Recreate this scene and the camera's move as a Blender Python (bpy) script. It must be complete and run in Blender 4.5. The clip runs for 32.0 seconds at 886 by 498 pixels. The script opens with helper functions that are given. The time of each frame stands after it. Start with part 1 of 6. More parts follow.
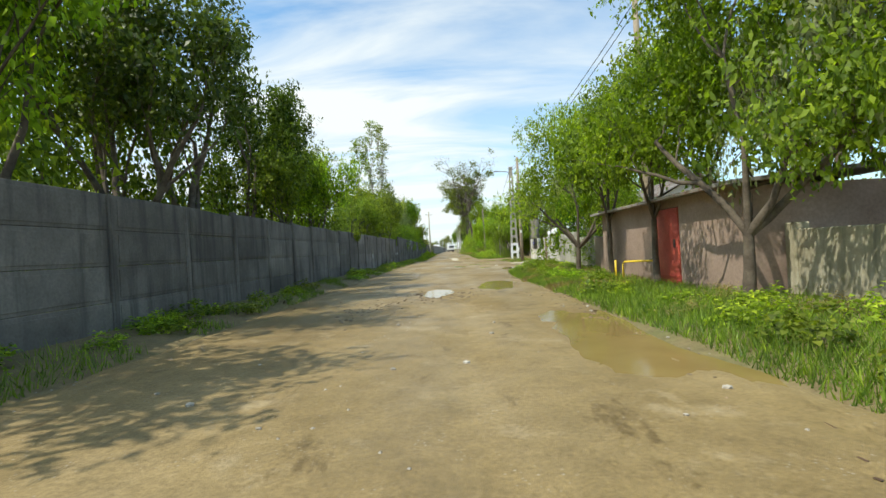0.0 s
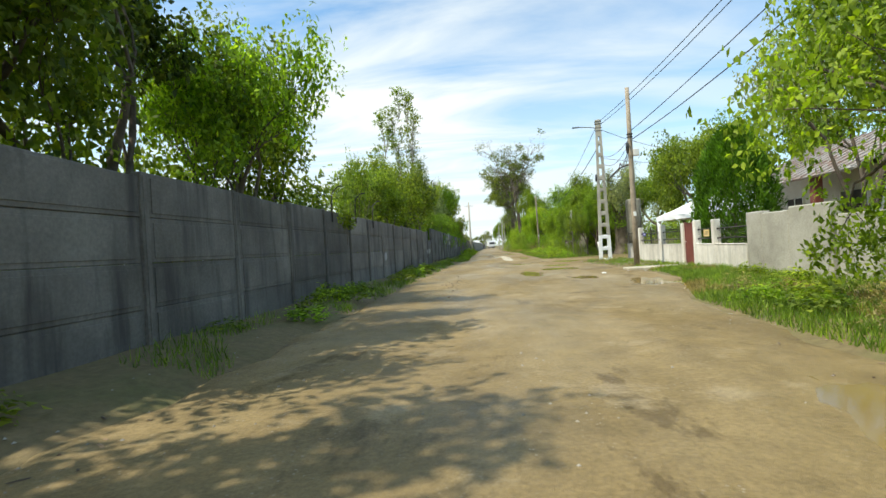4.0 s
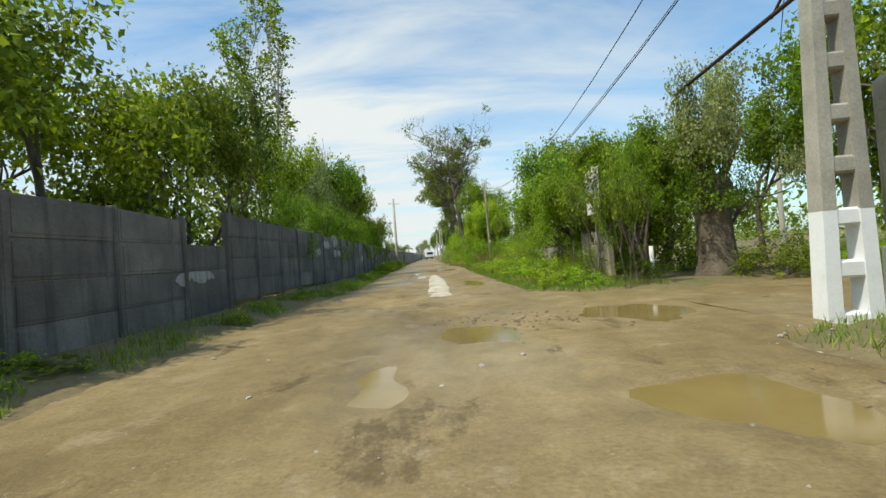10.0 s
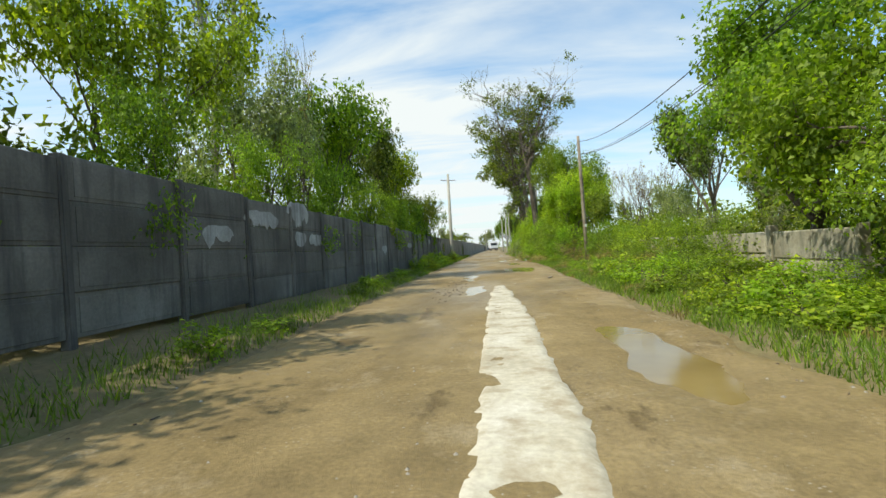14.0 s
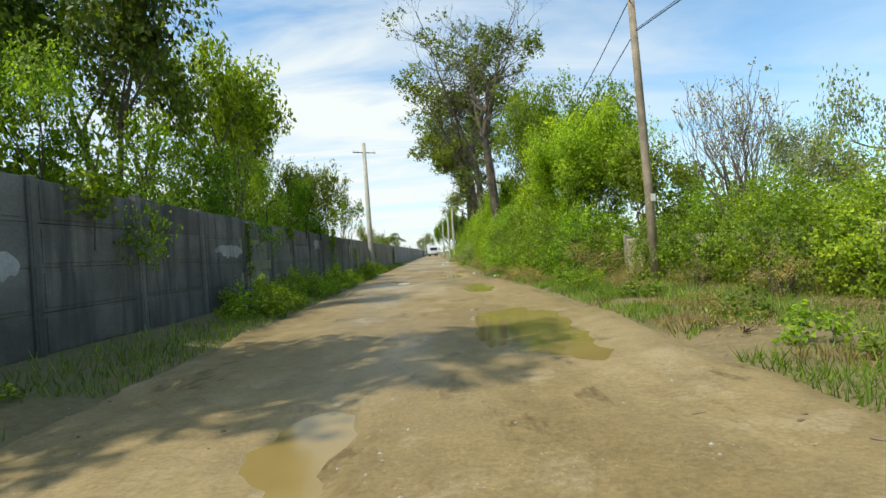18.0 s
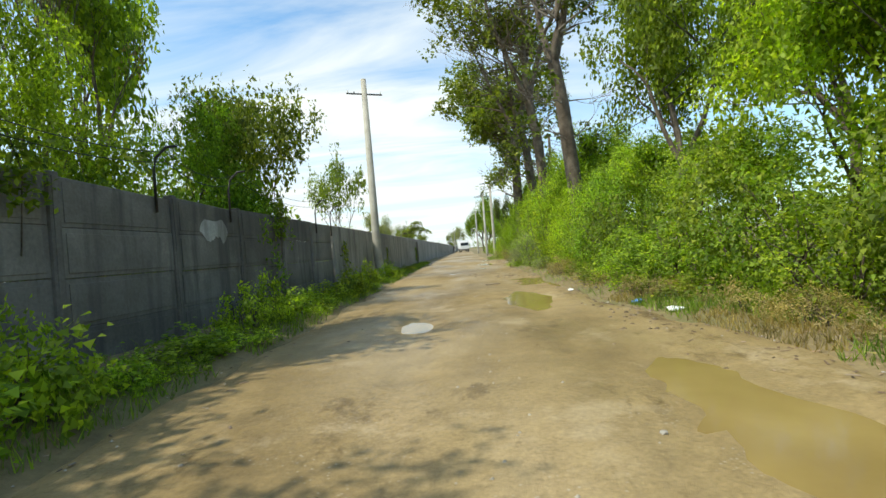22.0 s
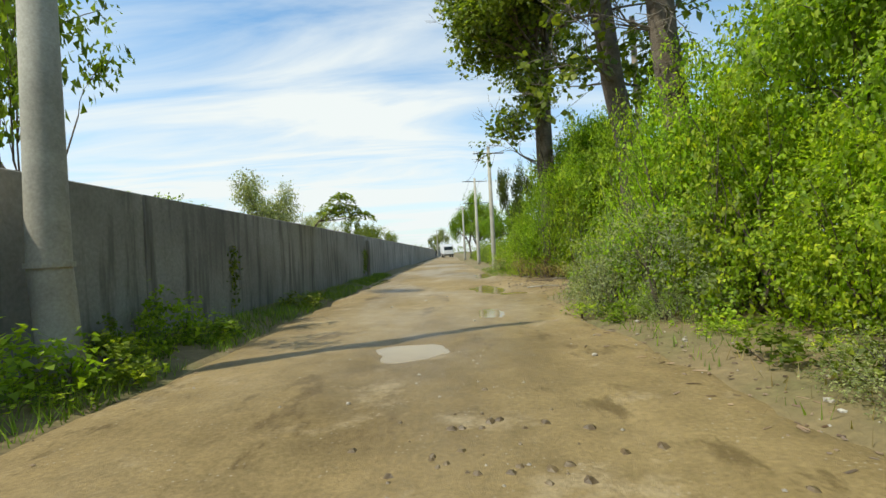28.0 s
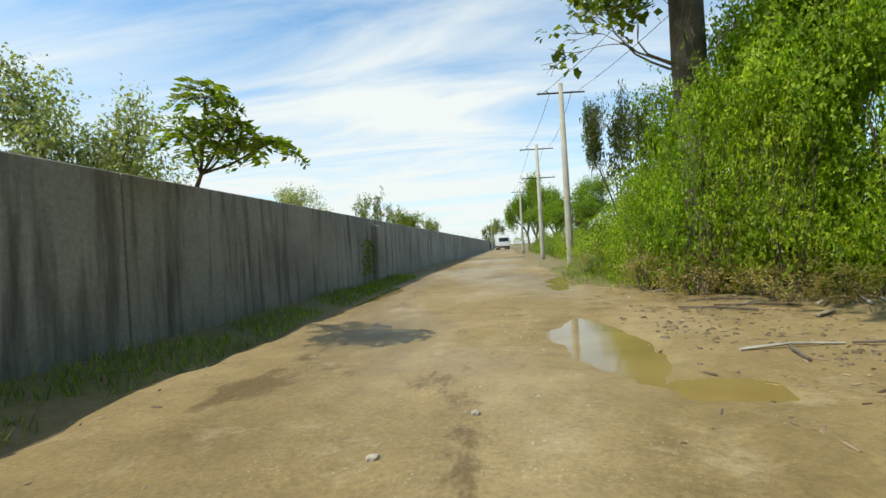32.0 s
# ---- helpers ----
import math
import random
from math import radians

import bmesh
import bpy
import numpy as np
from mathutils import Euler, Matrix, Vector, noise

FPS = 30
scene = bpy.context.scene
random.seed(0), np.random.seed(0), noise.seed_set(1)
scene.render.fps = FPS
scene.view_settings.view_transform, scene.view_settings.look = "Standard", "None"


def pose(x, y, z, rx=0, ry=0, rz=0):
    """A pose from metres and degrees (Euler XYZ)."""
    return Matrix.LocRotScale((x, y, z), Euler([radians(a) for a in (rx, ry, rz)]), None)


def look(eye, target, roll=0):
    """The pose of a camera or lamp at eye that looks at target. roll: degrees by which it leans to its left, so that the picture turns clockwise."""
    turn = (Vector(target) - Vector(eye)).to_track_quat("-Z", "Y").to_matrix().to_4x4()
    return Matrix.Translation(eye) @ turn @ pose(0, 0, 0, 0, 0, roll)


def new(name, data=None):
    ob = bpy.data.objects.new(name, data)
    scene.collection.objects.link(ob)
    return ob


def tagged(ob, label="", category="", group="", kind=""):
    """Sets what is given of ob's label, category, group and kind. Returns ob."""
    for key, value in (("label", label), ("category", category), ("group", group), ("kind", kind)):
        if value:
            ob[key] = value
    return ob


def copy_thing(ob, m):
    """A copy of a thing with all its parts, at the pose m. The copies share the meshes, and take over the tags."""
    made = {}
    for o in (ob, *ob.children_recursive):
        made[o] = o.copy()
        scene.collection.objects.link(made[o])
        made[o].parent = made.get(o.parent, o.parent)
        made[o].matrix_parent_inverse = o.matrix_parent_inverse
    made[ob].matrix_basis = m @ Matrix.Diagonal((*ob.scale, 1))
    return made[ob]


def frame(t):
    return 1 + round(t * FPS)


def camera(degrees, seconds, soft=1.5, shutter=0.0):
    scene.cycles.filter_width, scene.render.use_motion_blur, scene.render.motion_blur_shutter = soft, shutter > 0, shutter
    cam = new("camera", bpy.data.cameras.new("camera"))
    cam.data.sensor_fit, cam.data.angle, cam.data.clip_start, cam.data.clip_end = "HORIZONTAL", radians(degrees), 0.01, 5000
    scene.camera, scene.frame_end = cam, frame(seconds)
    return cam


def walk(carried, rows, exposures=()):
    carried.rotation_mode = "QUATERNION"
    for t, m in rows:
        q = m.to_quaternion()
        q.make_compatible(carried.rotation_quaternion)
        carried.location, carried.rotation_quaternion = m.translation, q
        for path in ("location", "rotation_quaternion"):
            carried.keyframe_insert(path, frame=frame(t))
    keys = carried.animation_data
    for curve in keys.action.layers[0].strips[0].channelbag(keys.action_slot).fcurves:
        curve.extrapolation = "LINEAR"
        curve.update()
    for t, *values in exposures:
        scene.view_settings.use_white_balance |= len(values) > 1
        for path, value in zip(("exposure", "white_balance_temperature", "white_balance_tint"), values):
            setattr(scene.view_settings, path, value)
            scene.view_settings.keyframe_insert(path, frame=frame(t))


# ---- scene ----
cam = camera(85.4, 32.0)
ROWS = [
    (0.0, 0.000, -0.000, 1.214, 90.06, 3.15, 1.46), (0.5, -0.097, 1.589, 1.198, 90.03, 3.55, 0.05), (1.0, -0.199, 3.146, 1.193, 90.30, 3.91, 0.20),
    (1.5, -0.313, 4.654, 1.205, 89.82, 3.94, 2.87), (2.0, -0.463, 6.164, 1.201, 90.21, 3.80, 6.82), (2.5, -0.654, 7.837, 1.205, 89.76, 3.77, 10.39),
    (3.0, -0.868, 9.640, 1.200, 89.82, 3.68, 8.91), (3.5, -1.076, 11.549, 1.200, 89.88, 3.56, 7.43), (4.0, -1.248, 13.539, 1.200, 89.95, 3.39, 5.95),
    (4.5, -1.356, 15.584, 1.191, 90.01, 3.11, 4.47), (5.0, -1.372, 17.662, 1.201, 89.74, 3.10, 1.01), (5.5, -1.278, 19.709, 1.193, 90.07, 3.38, -2.19),
    (6.0, -1.106, 21.576, 1.190, 90.43, 3.84, -3.54), (6.5, -0.927, 23.395, 1.185, 90.21, 4.16, -3.07), (7.0, -0.775, 25.174, 1.200, 90.67, 3.66, -2.17),
    (7.5, -0.648, 26.985, 1.202, 90.35, 3.49, -1.46), (8.0, -0.539, 28.764, 1.207, 90.12, 3.56, -0.96), (8.5, -0.451, 30.628, 1.205, 89.88, 3.48, -0.61),
    (9.0, -0.357, 32.418, 1.207, 90.08, 3.20, -0.61), (9.5, -0.271, 34.267, 1.193, 90.60, 3.64, -0.81), (10.0, -0.188, 35.979, 1.198, 90.73, 4.03, -1.09),
    (10.5, -0.131, 37.813, 1.215, 90.57, 4.40, -1.10), (11.0, -0.087, 39.539, 1.198, 89.91, 4.11, -1.17), (11.5, -0.039, 41.326, 1.205, 89.94, 4.03, -0.85),
    (12.0, 0.034, 43.024, 1.210, 89.84, 4.03, 0.42), (12.5, 0.097, 44.790, 1.207, 90.10, 3.77, 2.84), (13.0, 0.078, 46.581, 1.203, 90.27, 3.87, 5.14),
    (13.5, -0.054, 48.541, 1.196, 90.07, 3.47, 6.77), (14.0, -0.226, 50.440, 1.187, 90.13, 3.25, 6.59), (14.5, -0.343, 52.455, 1.198, 90.22, 3.39, 4.58),
    (15.0, -0.381, 54.567, 1.191, 89.91, 3.44, 2.59), (15.5, -0.384, 56.739, 1.189, 89.87, 3.42, 0.91), (16.0, -0.392, 59.043, 1.200, 89.96, 3.61, 0.52),
    (16.5, -0.405, 61.400, 1.200, 90.06, 3.74, 0.13), (17.0, -0.424, 63.732, 1.200, 90.15, 3.87, -0.26), (17.5, -0.447, 65.960, 1.202, 90.24, 4.00, -0.65),
    (18.0, -0.475, 68.003, 1.198, 90.32, 4.08, -0.64), (18.5, -0.520, 69.987, 1.205, 90.20, 4.04, 1.12), (19.0, -0.585, 71.708, 1.194, 90.16, 3.85, 4.15),
    (19.5, -0.708, 73.337, 1.177, 90.38, 3.80, 7.10), (20.0, -0.842, 74.800, 1.178, 90.34, 4.08, 7.81), (20.5, -0.953, 76.205, 1.186, 90.35, 4.35, 6.44),
    (21.0, -1.024, 77.643, 1.193, 90.28, 4.51, 5.03), (21.5, -1.069, 79.102, 1.194, 90.44, 4.75, 3.87), (22.0, -1.098, 80.573, 1.201, 90.07, 4.77, 2.84),
    (22.5, -1.113, 81.989, 1.192, 90.09, 4.70, 2.04), (23.0, -1.098, 83.515, 1.186, 90.11, 4.73, 1.21), (23.5, -1.031, 85.036, 1.174, 90.19, 4.54, 0.82),
    (24.0, -0.942, 86.520, 1.199, 89.99, 4.29, 1.39), (24.5, -0.887, 87.902, 1.206, 90.00, 3.88, 3.62), (25.0, -0.875, 89.281, 1.194, 90.00, 3.74, 6.12),
    (25.5, -0.917, 90.625, 1.220, 90.20, 3.42, 8.12), (26.0, -0.960, 92.117, 1.200, 90.12, 3.57, 6.84), (26.5, -0.999, 93.677, 1.200, 90.05, 3.66, 5.55),
    (27.0, -1.029, 95.227, 1.200, 89.97, 3.72, 4.27), (27.5, -1.046, 96.685, 1.203, 89.89, 3.76, 2.98), (28.0, -1.043, 97.974, 1.212, 90.46, 3.14, 0.95),
    (28.5, -0.981, 99.135, 1.202, 90.12, 4.04, -0.37), (29.0, -0.938, 100.274, 1.209, 89.94, 4.04, -1.60), (29.5, -0.904, 101.412, 1.204, 89.75, 3.93, -1.75),
    (30.0, -0.865, 102.598, 1.207, 89.70, 4.07, -1.81), (30.5, -0.826, 103.831, 1.202, 90.05, 4.07, -1.00), (31.0, -0.808, 105.137, 1.198, 89.76, 4.06, 1.64),
    (31.5, -0.844, 106.428, 1.190, 89.54, 3.94, 4.44), (32.0, -0.929, 107.767, 1.159, 89.91, 3.48, 7.63),
]
walk(cam, [(t, pose(x, y, z, rx, ry, rz)) for t, x, y, z, rx, ry, rz in ROWS], exposures=[(t, e, 6720, 4) for t, e in ((0.0, 0.1), (2.0, 0.12), (5.0, 0.16), (6.0, -0.06), (7.0, -0.17), (10.0, -0.13), (12.0, 0.0), (15.0, 0.0), (18.0, 0.04), (21.0, 0.18), (22.0, 0.16), (25.0, 0.03), (28.0, -0.03), (32.0, -0.02))])

# ---- world and light ----
SUN_TO = Vector((-5.1, -2.8, 9.0)).normalized()
world = bpy.data.worlds.new("sky")
scene.world = world
world.use_nodes = True
wn, wl = world.node_tree.nodes, world.node_tree.links
wn.clear()
w_out = wn.new("ShaderNodeOutputWorld")
w_bg = wn.new("ShaderNodeBackground")
w_sky = wn.new("ShaderNodeTexSky")
w_sky.sky_type = "NISHITA"
w_sky.sun_disc = False
w_sky.sun_elevation = math.asin(SUN_TO.z)
w_sky.sun_rotation = math.atan2(SUN_TO.x, SUN_TO.y)
w_sky.air_density, w_sky.dust_density, w_sky.ozone_density = 1.0, 1.2, 2.0
w_bg.inputs["Strength"].default_value = 0.12
# thin streaky cirrus over the blue
w_tc = wn.new("ShaderNodeTexCoord")
w_sep = wn.new("ShaderNodeSeparateXYZ")
wl.new(w_tc.outputs["Generated"], w_sep.inputs[0])
w_h = wn.new("ShaderNodeMath"); w_h.operation = "ADD"; w_h.inputs[1].default_value = 0.12
wl.new(w_sep.outputs["Z"], w_h.inputs[0])
w_cx = wn.new("ShaderNodeMath"); w_cx.operation = "DIVIDE"
w_cy = wn.new("ShaderNodeMath"); w_cy.operation = "DIVIDE"
wl.new(w_sep.outputs["X"], w_cx.inputs[0]); wl.new(w_h.outputs[0], w_cx.inputs[1])
wl.new(w_sep.outputs["Y"], w_cy.inputs[0]); wl.new(w_h.outputs[0], w_cy.inputs[1])
w_com = wn.new("ShaderNodeCombineXYZ")
wl.new(w_cx.outputs[0], w_com.inputs[0]); wl.new(w_cy.outputs[0], w_com.inputs[1])
w_map = wn.new("ShaderNodeMapping")
w_map.inputs["Rotation"].default_value = (0, 0, radians(22))
w_map.inputs["Scale"].default_value = (0.55, 1.5, 1.0)
wl.new(w_com.outputs[0], w_map.inputs[0])
w_noise = wn.new("ShaderNodeTexNoise")
w_noise.inputs["Scale"].default_value = 1.1
w_noise.inputs["Detail"].default_value = 7.0
w_noise.inputs["Roughness"].default_value = 0.55
w_noise.inputs["Distortion"].default_value = 0.6
wl.new(w_map.outputs[0], w_noise.inputs["Vector"])
w_ramp = wn.new("ShaderNodeValToRGB")
w_ramp.color_ramp.elements[0].position, w_ramp.color_ramp.elements[1].position = 0.40, 0.68
w_ramp.color_ramp.elements[0].color, w_ramp.color_ramp.elements[1].color = (0, 0, 0, 1), (1, 1, 1, 1)
wl.new(w_noise.outputs["Fac"], w_ramp.inputs[0])
w_low = wn.new("ShaderNodeMapRange")
for k_, v_ in ((1, 0.0), (2, 0.42), (3, 0.85), (4, 0.0)):
    w_low.inputs[k_].default_value = v_
wl.new(w_sep.outputs["Z"], w_low.inputs[0])
w_sum = wn.new("ShaderNodeMath"); w_sum.operation = "ADD"; w_sum.use_clamp = True
wl.new(w_ramp.outputs[0], w_sum.inputs[0]); wl.new(w_low.outputs[0], w_sum.inputs[1])
w_mix = wn.new("ShaderNodeMixRGB")
w_mix.inputs[2].default_value = (7.6, 8.0, 8.4, 1)
w_deep = wn.new("ShaderNodeMixRGB"); w_deep.blend_type = "MULTIPLY"; w_deep.inputs[0].default_value = 1.0
w_deep.inputs[2].default_value = (1.35, 1.8, 1.95, 1)
wl.new(w_sky.outputs[0], w_deep.inputs[1])
w_clear = wn.new("ShaderNodeMapRange")
for k_, v_ in ((1, -0.05), (2, 0.55), (3, 1.0), (4, 0.36)):
    w_clear.inputs[k_].default_value = v_
wl.new(w_sep.outputs["X"], w_clear.inputs[0])
w_veil = wn.new("ShaderNodeMath"); w_veil.operation = "MULTIPLY"
wl.new(w_sum.outputs[0], w_veil.inputs[0]); wl.new(w_clear.outputs[0], w_veil.inputs[1])
wl.new(w_veil.outputs[0], w_mix.inputs[0]); wl.new(w_deep.outputs[0], w_mix.inputs[1])
wl.new(w_mix.outputs[0], w_bg.inputs["Color"]); wl.new(w_bg.outputs[0], w_out.inputs["Surface"])

sun_data = bpy.data.lights.new("sun", "SUN")
sun_data.energy, sun_data.angle, sun_data.color = 4.4, radians(0.53), (1.0, 0.95, 0.86)
sun = new("sun", sun_data)
sun.matrix_basis = look(SUN_TO * 60, (0, 0, 0))


# ---- materials ----
def nodes_of(name):
    m = bpy.data.materials.new(name)
    m.use_nodes = True
    n, l = m.node_tree.nodes, m.node_tree.links
    return m, n, l, n["Principled BSDF"]


def noise_of(n, l, scale, detail=4.0, rough=0.55, vec=None):
    q = n.new("ShaderNodeTexNoise")
    q.inputs["Scale"].default_value, q.inputs["Detail"].default_value = scale, detail
    q.inputs["Roughness"].default_value = rough
    if vec:
        l.new(vec, q.inputs["Vector"])
    return q.outputs["Fac"]


def ramp_of(n, l, fac, *stops):
    r = n.new("ShaderNodeValToRGB")
    e = r.color_ramp.elements
    while len(e) < len(stops):
        e.new(0.5)
    for s_, (p_, c_) in zip(e, stops):
        s_.position, s_.color = p_, (*c_, 1) if len(c_) == 3 else c_
    l.new(fac, r.inputs[0])
    return r.outputs[0]


def mix_of(n, l, fac, a, b, kind="MIX"):
    q = n.new("ShaderNodeMixRGB")
    q.blend_type = kind
    for sock, v in zip(q.inputs, (fac, a, b)):
        if isinstance(v, (int, float)):
            sock.default_value = v
        elif isinstance(v, tuple):
            sock.default_value = (*v, 1)
        else:
            l.new(v, sock)
    return q.outputs[0]


def bump_of(n, l, b, height, strength, dist):
    q = n.new("ShaderNodeBump")
    q.inputs["Strength"].default_value, q.inputs["Distance"].default_value = strength, dist
    l.new(height, q.inputs["Height"])
    l.new(q.outputs[0], b.inputs["Normal"])


def place(n):
    return n.new("ShaderNodeNewGeometry").outputs["Position"]


def surface(name, dark, mid, light, big=0.7, fine=14.0, rough=0.85, bump=0.4, dist=0.01, spread=0.12, metal=0.0, stain=None):
    """A worn surface: large patches, fine grain, a little difference from piece to piece."""
    m, n, l, b = nodes_of(name)
    p = place(n)
    c = ramp_of(n, l, noise_of(n, l, big, 5, 0.6, p), (0.3, dark), (0.5, mid), (0.7, light))
    g = noise_of(n, l, fine, 6, 0.65, p)
    c = mix_of(n, l, 0.35, c, ramp_of(n, l, g, (0.3, (0.25,) * 3), (0.7, (0.75,) * 3)), "OVERLAY")
    if stain:
        mp = n.new("ShaderNodeMapping")
        mp.inputs["Scale"].default_value = (2.2, 2.2, 0.25)
        l.new(p, mp.inputs[0])
        c = mix_of(n, l, ramp_of(n, l, noise_of(n, l, 1.6, 5, 0.6, mp.outputs[0]), (0.48, (0, 0, 0)), (0.68, (1, 1, 1))), c, stain)
    r = n.new("ShaderNodeObjectInfo").outputs["Random"]
    v = n.new("ShaderNodeMapRange")
    for k, a in ((1, 0), (2, 1), (3, 1 - spread), (4, 1 + spread)):
        v.inputs[k].default_value = a
    l.new(r, v.inputs[0])
    h = n.new("ShaderNodeHueSaturation")
    l.new(c, h.inputs["Color"]); l.new(v.outputs[0], h.inputs["Value"])
    l.new(h.outputs[0], b.inputs["Base Color"])
    b.inputs["Roughness"].default_value, b.inputs["Metallic"].default_value = rough, metal
    bump_of(n, l, b, g, bump, dist)
    return m


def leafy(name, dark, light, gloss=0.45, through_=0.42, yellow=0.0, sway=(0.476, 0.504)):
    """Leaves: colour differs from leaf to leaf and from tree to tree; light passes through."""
    m, n, l, b = nodes_of(name)
    isl = n.new("ShaderNodeNewGeometry").outputs["Random Per Island"]
    c = ramp_of(n, l, isl, (0.0, dark), (0.75, light), (1.0, tuple(min(1, v * (1.25 + yellow * (1 if i == 0 else 0.4 if i == 1 else -1))) for i, v in enumerate(light))))
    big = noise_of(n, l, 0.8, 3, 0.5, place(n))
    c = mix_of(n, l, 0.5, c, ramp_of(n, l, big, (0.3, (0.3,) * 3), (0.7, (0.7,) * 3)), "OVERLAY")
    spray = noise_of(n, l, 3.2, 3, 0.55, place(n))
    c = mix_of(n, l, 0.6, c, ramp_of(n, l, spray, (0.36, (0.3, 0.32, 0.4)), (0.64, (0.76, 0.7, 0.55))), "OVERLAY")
    r = n.new("ShaderNodeObjectInfo").outputs["Random"]
    v = n.new("ShaderNodeMapRange")
    for k, a in ((1, 0), (2, 1), (3, 0.82), (4, 1.18)):
        v.inputs[k].default_value = a
    l.new(r, v.inputs[0])
    h = n.new("ShaderNodeHueSaturation")
    l.new(c, h.inputs["Color"]); l.new(v.outputs[0], h.inputs["Value"])
    f = n.new("ShaderNodeMath"); f.operation = "MULTIPLY"; f.inputs[1].default_value = 7.31
    f2 = n.new("ShaderNodeMath"); f2.operation = "FRACT"
    hue = n.new("ShaderNodeMapRange"); hue.inputs[3].default_value, hue.inputs[4].default_value = sway
    l.new(r, f.inputs[0]); l.new(f.outputs[0], f2.inputs[0]); l.new(f2.outputs[0], hue.inputs[0])
    l.new(hue.outputs[0], h.inputs["Hue"])
    l.new(h.outputs[0], b.inputs["Base Color"])
    b.inputs["Roughness"].default_value = gloss
    b.inputs["Specular IOR Level"].default_value = 0.28
    t = n.new("ShaderNodeBsdfTranslucent")
    tc = mix_of(n, l, 1.0, h.outputs[0], (1.2, 1.35, 0.45), "MULTIPLY")
    l.new(tc, t.inputs["Color"])
    q = n.new("ShaderNodeMixShader")
    q.inputs[0].default_value = through_
    l.new(b.outputs[0], q.inputs[1]); l.new(t.outputs[0], q.inputs[2])
    l.new(q.outputs[0], n["Material Output"].inputs["Surface"])
    return m


CONCRETE = surface("weathered grey concrete", (0.1, 0.09, 0.076), (0.175, 0.16, 0.137), (0.26, 0.24, 0.208), 0.6, 22, 0.9, 0.5, 0.006, 0.18, stain=(0.085, 0.078, 0.07))
CONCRETE_OLD = surface("monolithic grey concrete", (0.19, 0.178, 0.155), (0.28, 0.262, 0.228), (0.36, 0.338, 0.3), 0.35, 16, 0.9, 0.5, 0.008, 0.05, stain=(0.115, 0.106, 0.092))
CONCRETE_PALE = surface("pale pole concrete", (0.27, 0.25, 0.2), (0.37, 0.345, 0.28), (0.45, 0.42, 0.35), 1.2, 30, 0.85, 0.4, 0.004, 0.06)
WHITEWASH = surface("weathered whitewash", (0.52, 0.47, 0.395), (0.67, 0.62, 0.535), (0.76, 0.72, 0.64), 0.9, 18, 0.9, 0.4, 0.005, 0.05, stain=(0.42, 0.39, 0.33))
PAINT_WHITE = surface("white lime paint", (0.72, 0.72, 0.7), (0.8, 0.8, 0.78), (0.84, 0.84, 0.82), 2.0, 25, 0.8, 0.3, 0.003, 0.03)
STONE = surface("yellowed stone block", (0.24, 0.21, 0.13), (0.36, 0.32, 0.22), (0.47, 0.43, 0.32), 1.1, 12, 0.9, 0.6, 0.012, 0.2, stain=(0.2, 0.19, 0.13))
BROWN_WALL = surface("brown rendered wall", (0.24, 0.17, 0.13), (0.33, 0.235, 0.185), (0.39, 0.29, 0.235), 0.8, 16, 0.9, 0.4, 0.006, 0.05)
WOOD_POLE = surface("weathered pole timber", (0.2, 0.157, 0.11), (0.3, 0.24, 0.17), (0.38, 0.31, 0.225), 2.5, 30, 0.85, 0.6, 0.006, 0.05)
BARK = surface("grey-brown bark", (0.07, 0.053, 0.039), (0.13, 0.102, 0.074), (0.21, 0.17, 0.125), 3.0, 26, 0.95, 0.9, 0.02, 0.12)
BARK_PALE = surface("bleached dead wood", (0.27, 0.24, 0.2), (0.38, 0.35, 0.3), (0.48, 0.45, 0.4), 3.0, 26, 0.95, 0.8, 0.015, 0.1)
IRON = surface("dark weathered iron", (0.03, 0.028, 0.026), (0.05, 0.046, 0.042), (0.09, 0.07, 0.055), 3.0, 40, 0.6, 0.3, 0.002, 0.05, 0.4)
RUST_IRON = surface("rusty brown iron", (0.03, 0.021, 0.017), (0.06, 0.038, 0.029), (0.1, 0.062, 0.043), 3.0, 40, 0.75, 0.4, 0.003, 0.05, 0.3)
CABLE = surface("black cable rubber", (0.015,) * 3, (0.02,) * 3, (0.03,) * 3, 3.0, 40, 0.6, 0.1, 0.001, 0.02)
RED_PAINT = surface("faded red sheet steel", (0.38, 0.06, 0.045), (0.5, 0.085, 0.06), (0.56, 0.13, 0.09), 1.2, 20, 0.55, 0.25, 0.003, 0.03)
YELLOW_PAINT = surface("yellow gas pipe paint", (0.62, 0.42, 0.02), (0.75, 0.52, 0.03), (0.8, 0.58, 0.06), 3.0, 30, 0.5, 0.2, 0.002, 0.03)
MAROON = surface("maroon sheet steel", (0.1, 0.025, 0.02), (0.16, 0.04, 0.03), (0.2, 0.06, 0.045), 1.5, 25, 0.55, 0.25, 0.002, 0.05)
CANVAS = surface("white tent canvas", (0.78, 0.78, 0.77), (0.82, 0.82, 0.81), (0.85, 0.85, 0.84), 1.5, 30, 0.75, 0.3, 0.004, 0.02)
COLUMN = surface("tan column concrete", (0.17, 0.155, 0.11), (0.26, 0.235, 0.17), (0.33, 0.3, 0.225), 1.0, 22, 0.95, 0.6, 0.008, 0.04, stain=(0.13, 0.12, 0.09))
ROOF_SHEET = surface("rusting grey roof sheet", (0.2, 0.165, 0.14), (0.29, 0.265, 0.24), (0.37, 0.35, 0.325), 1.0, 20, 0.85, 0.4, 0.004, 0.08, stain=(0.2, 0.105, 0.065))
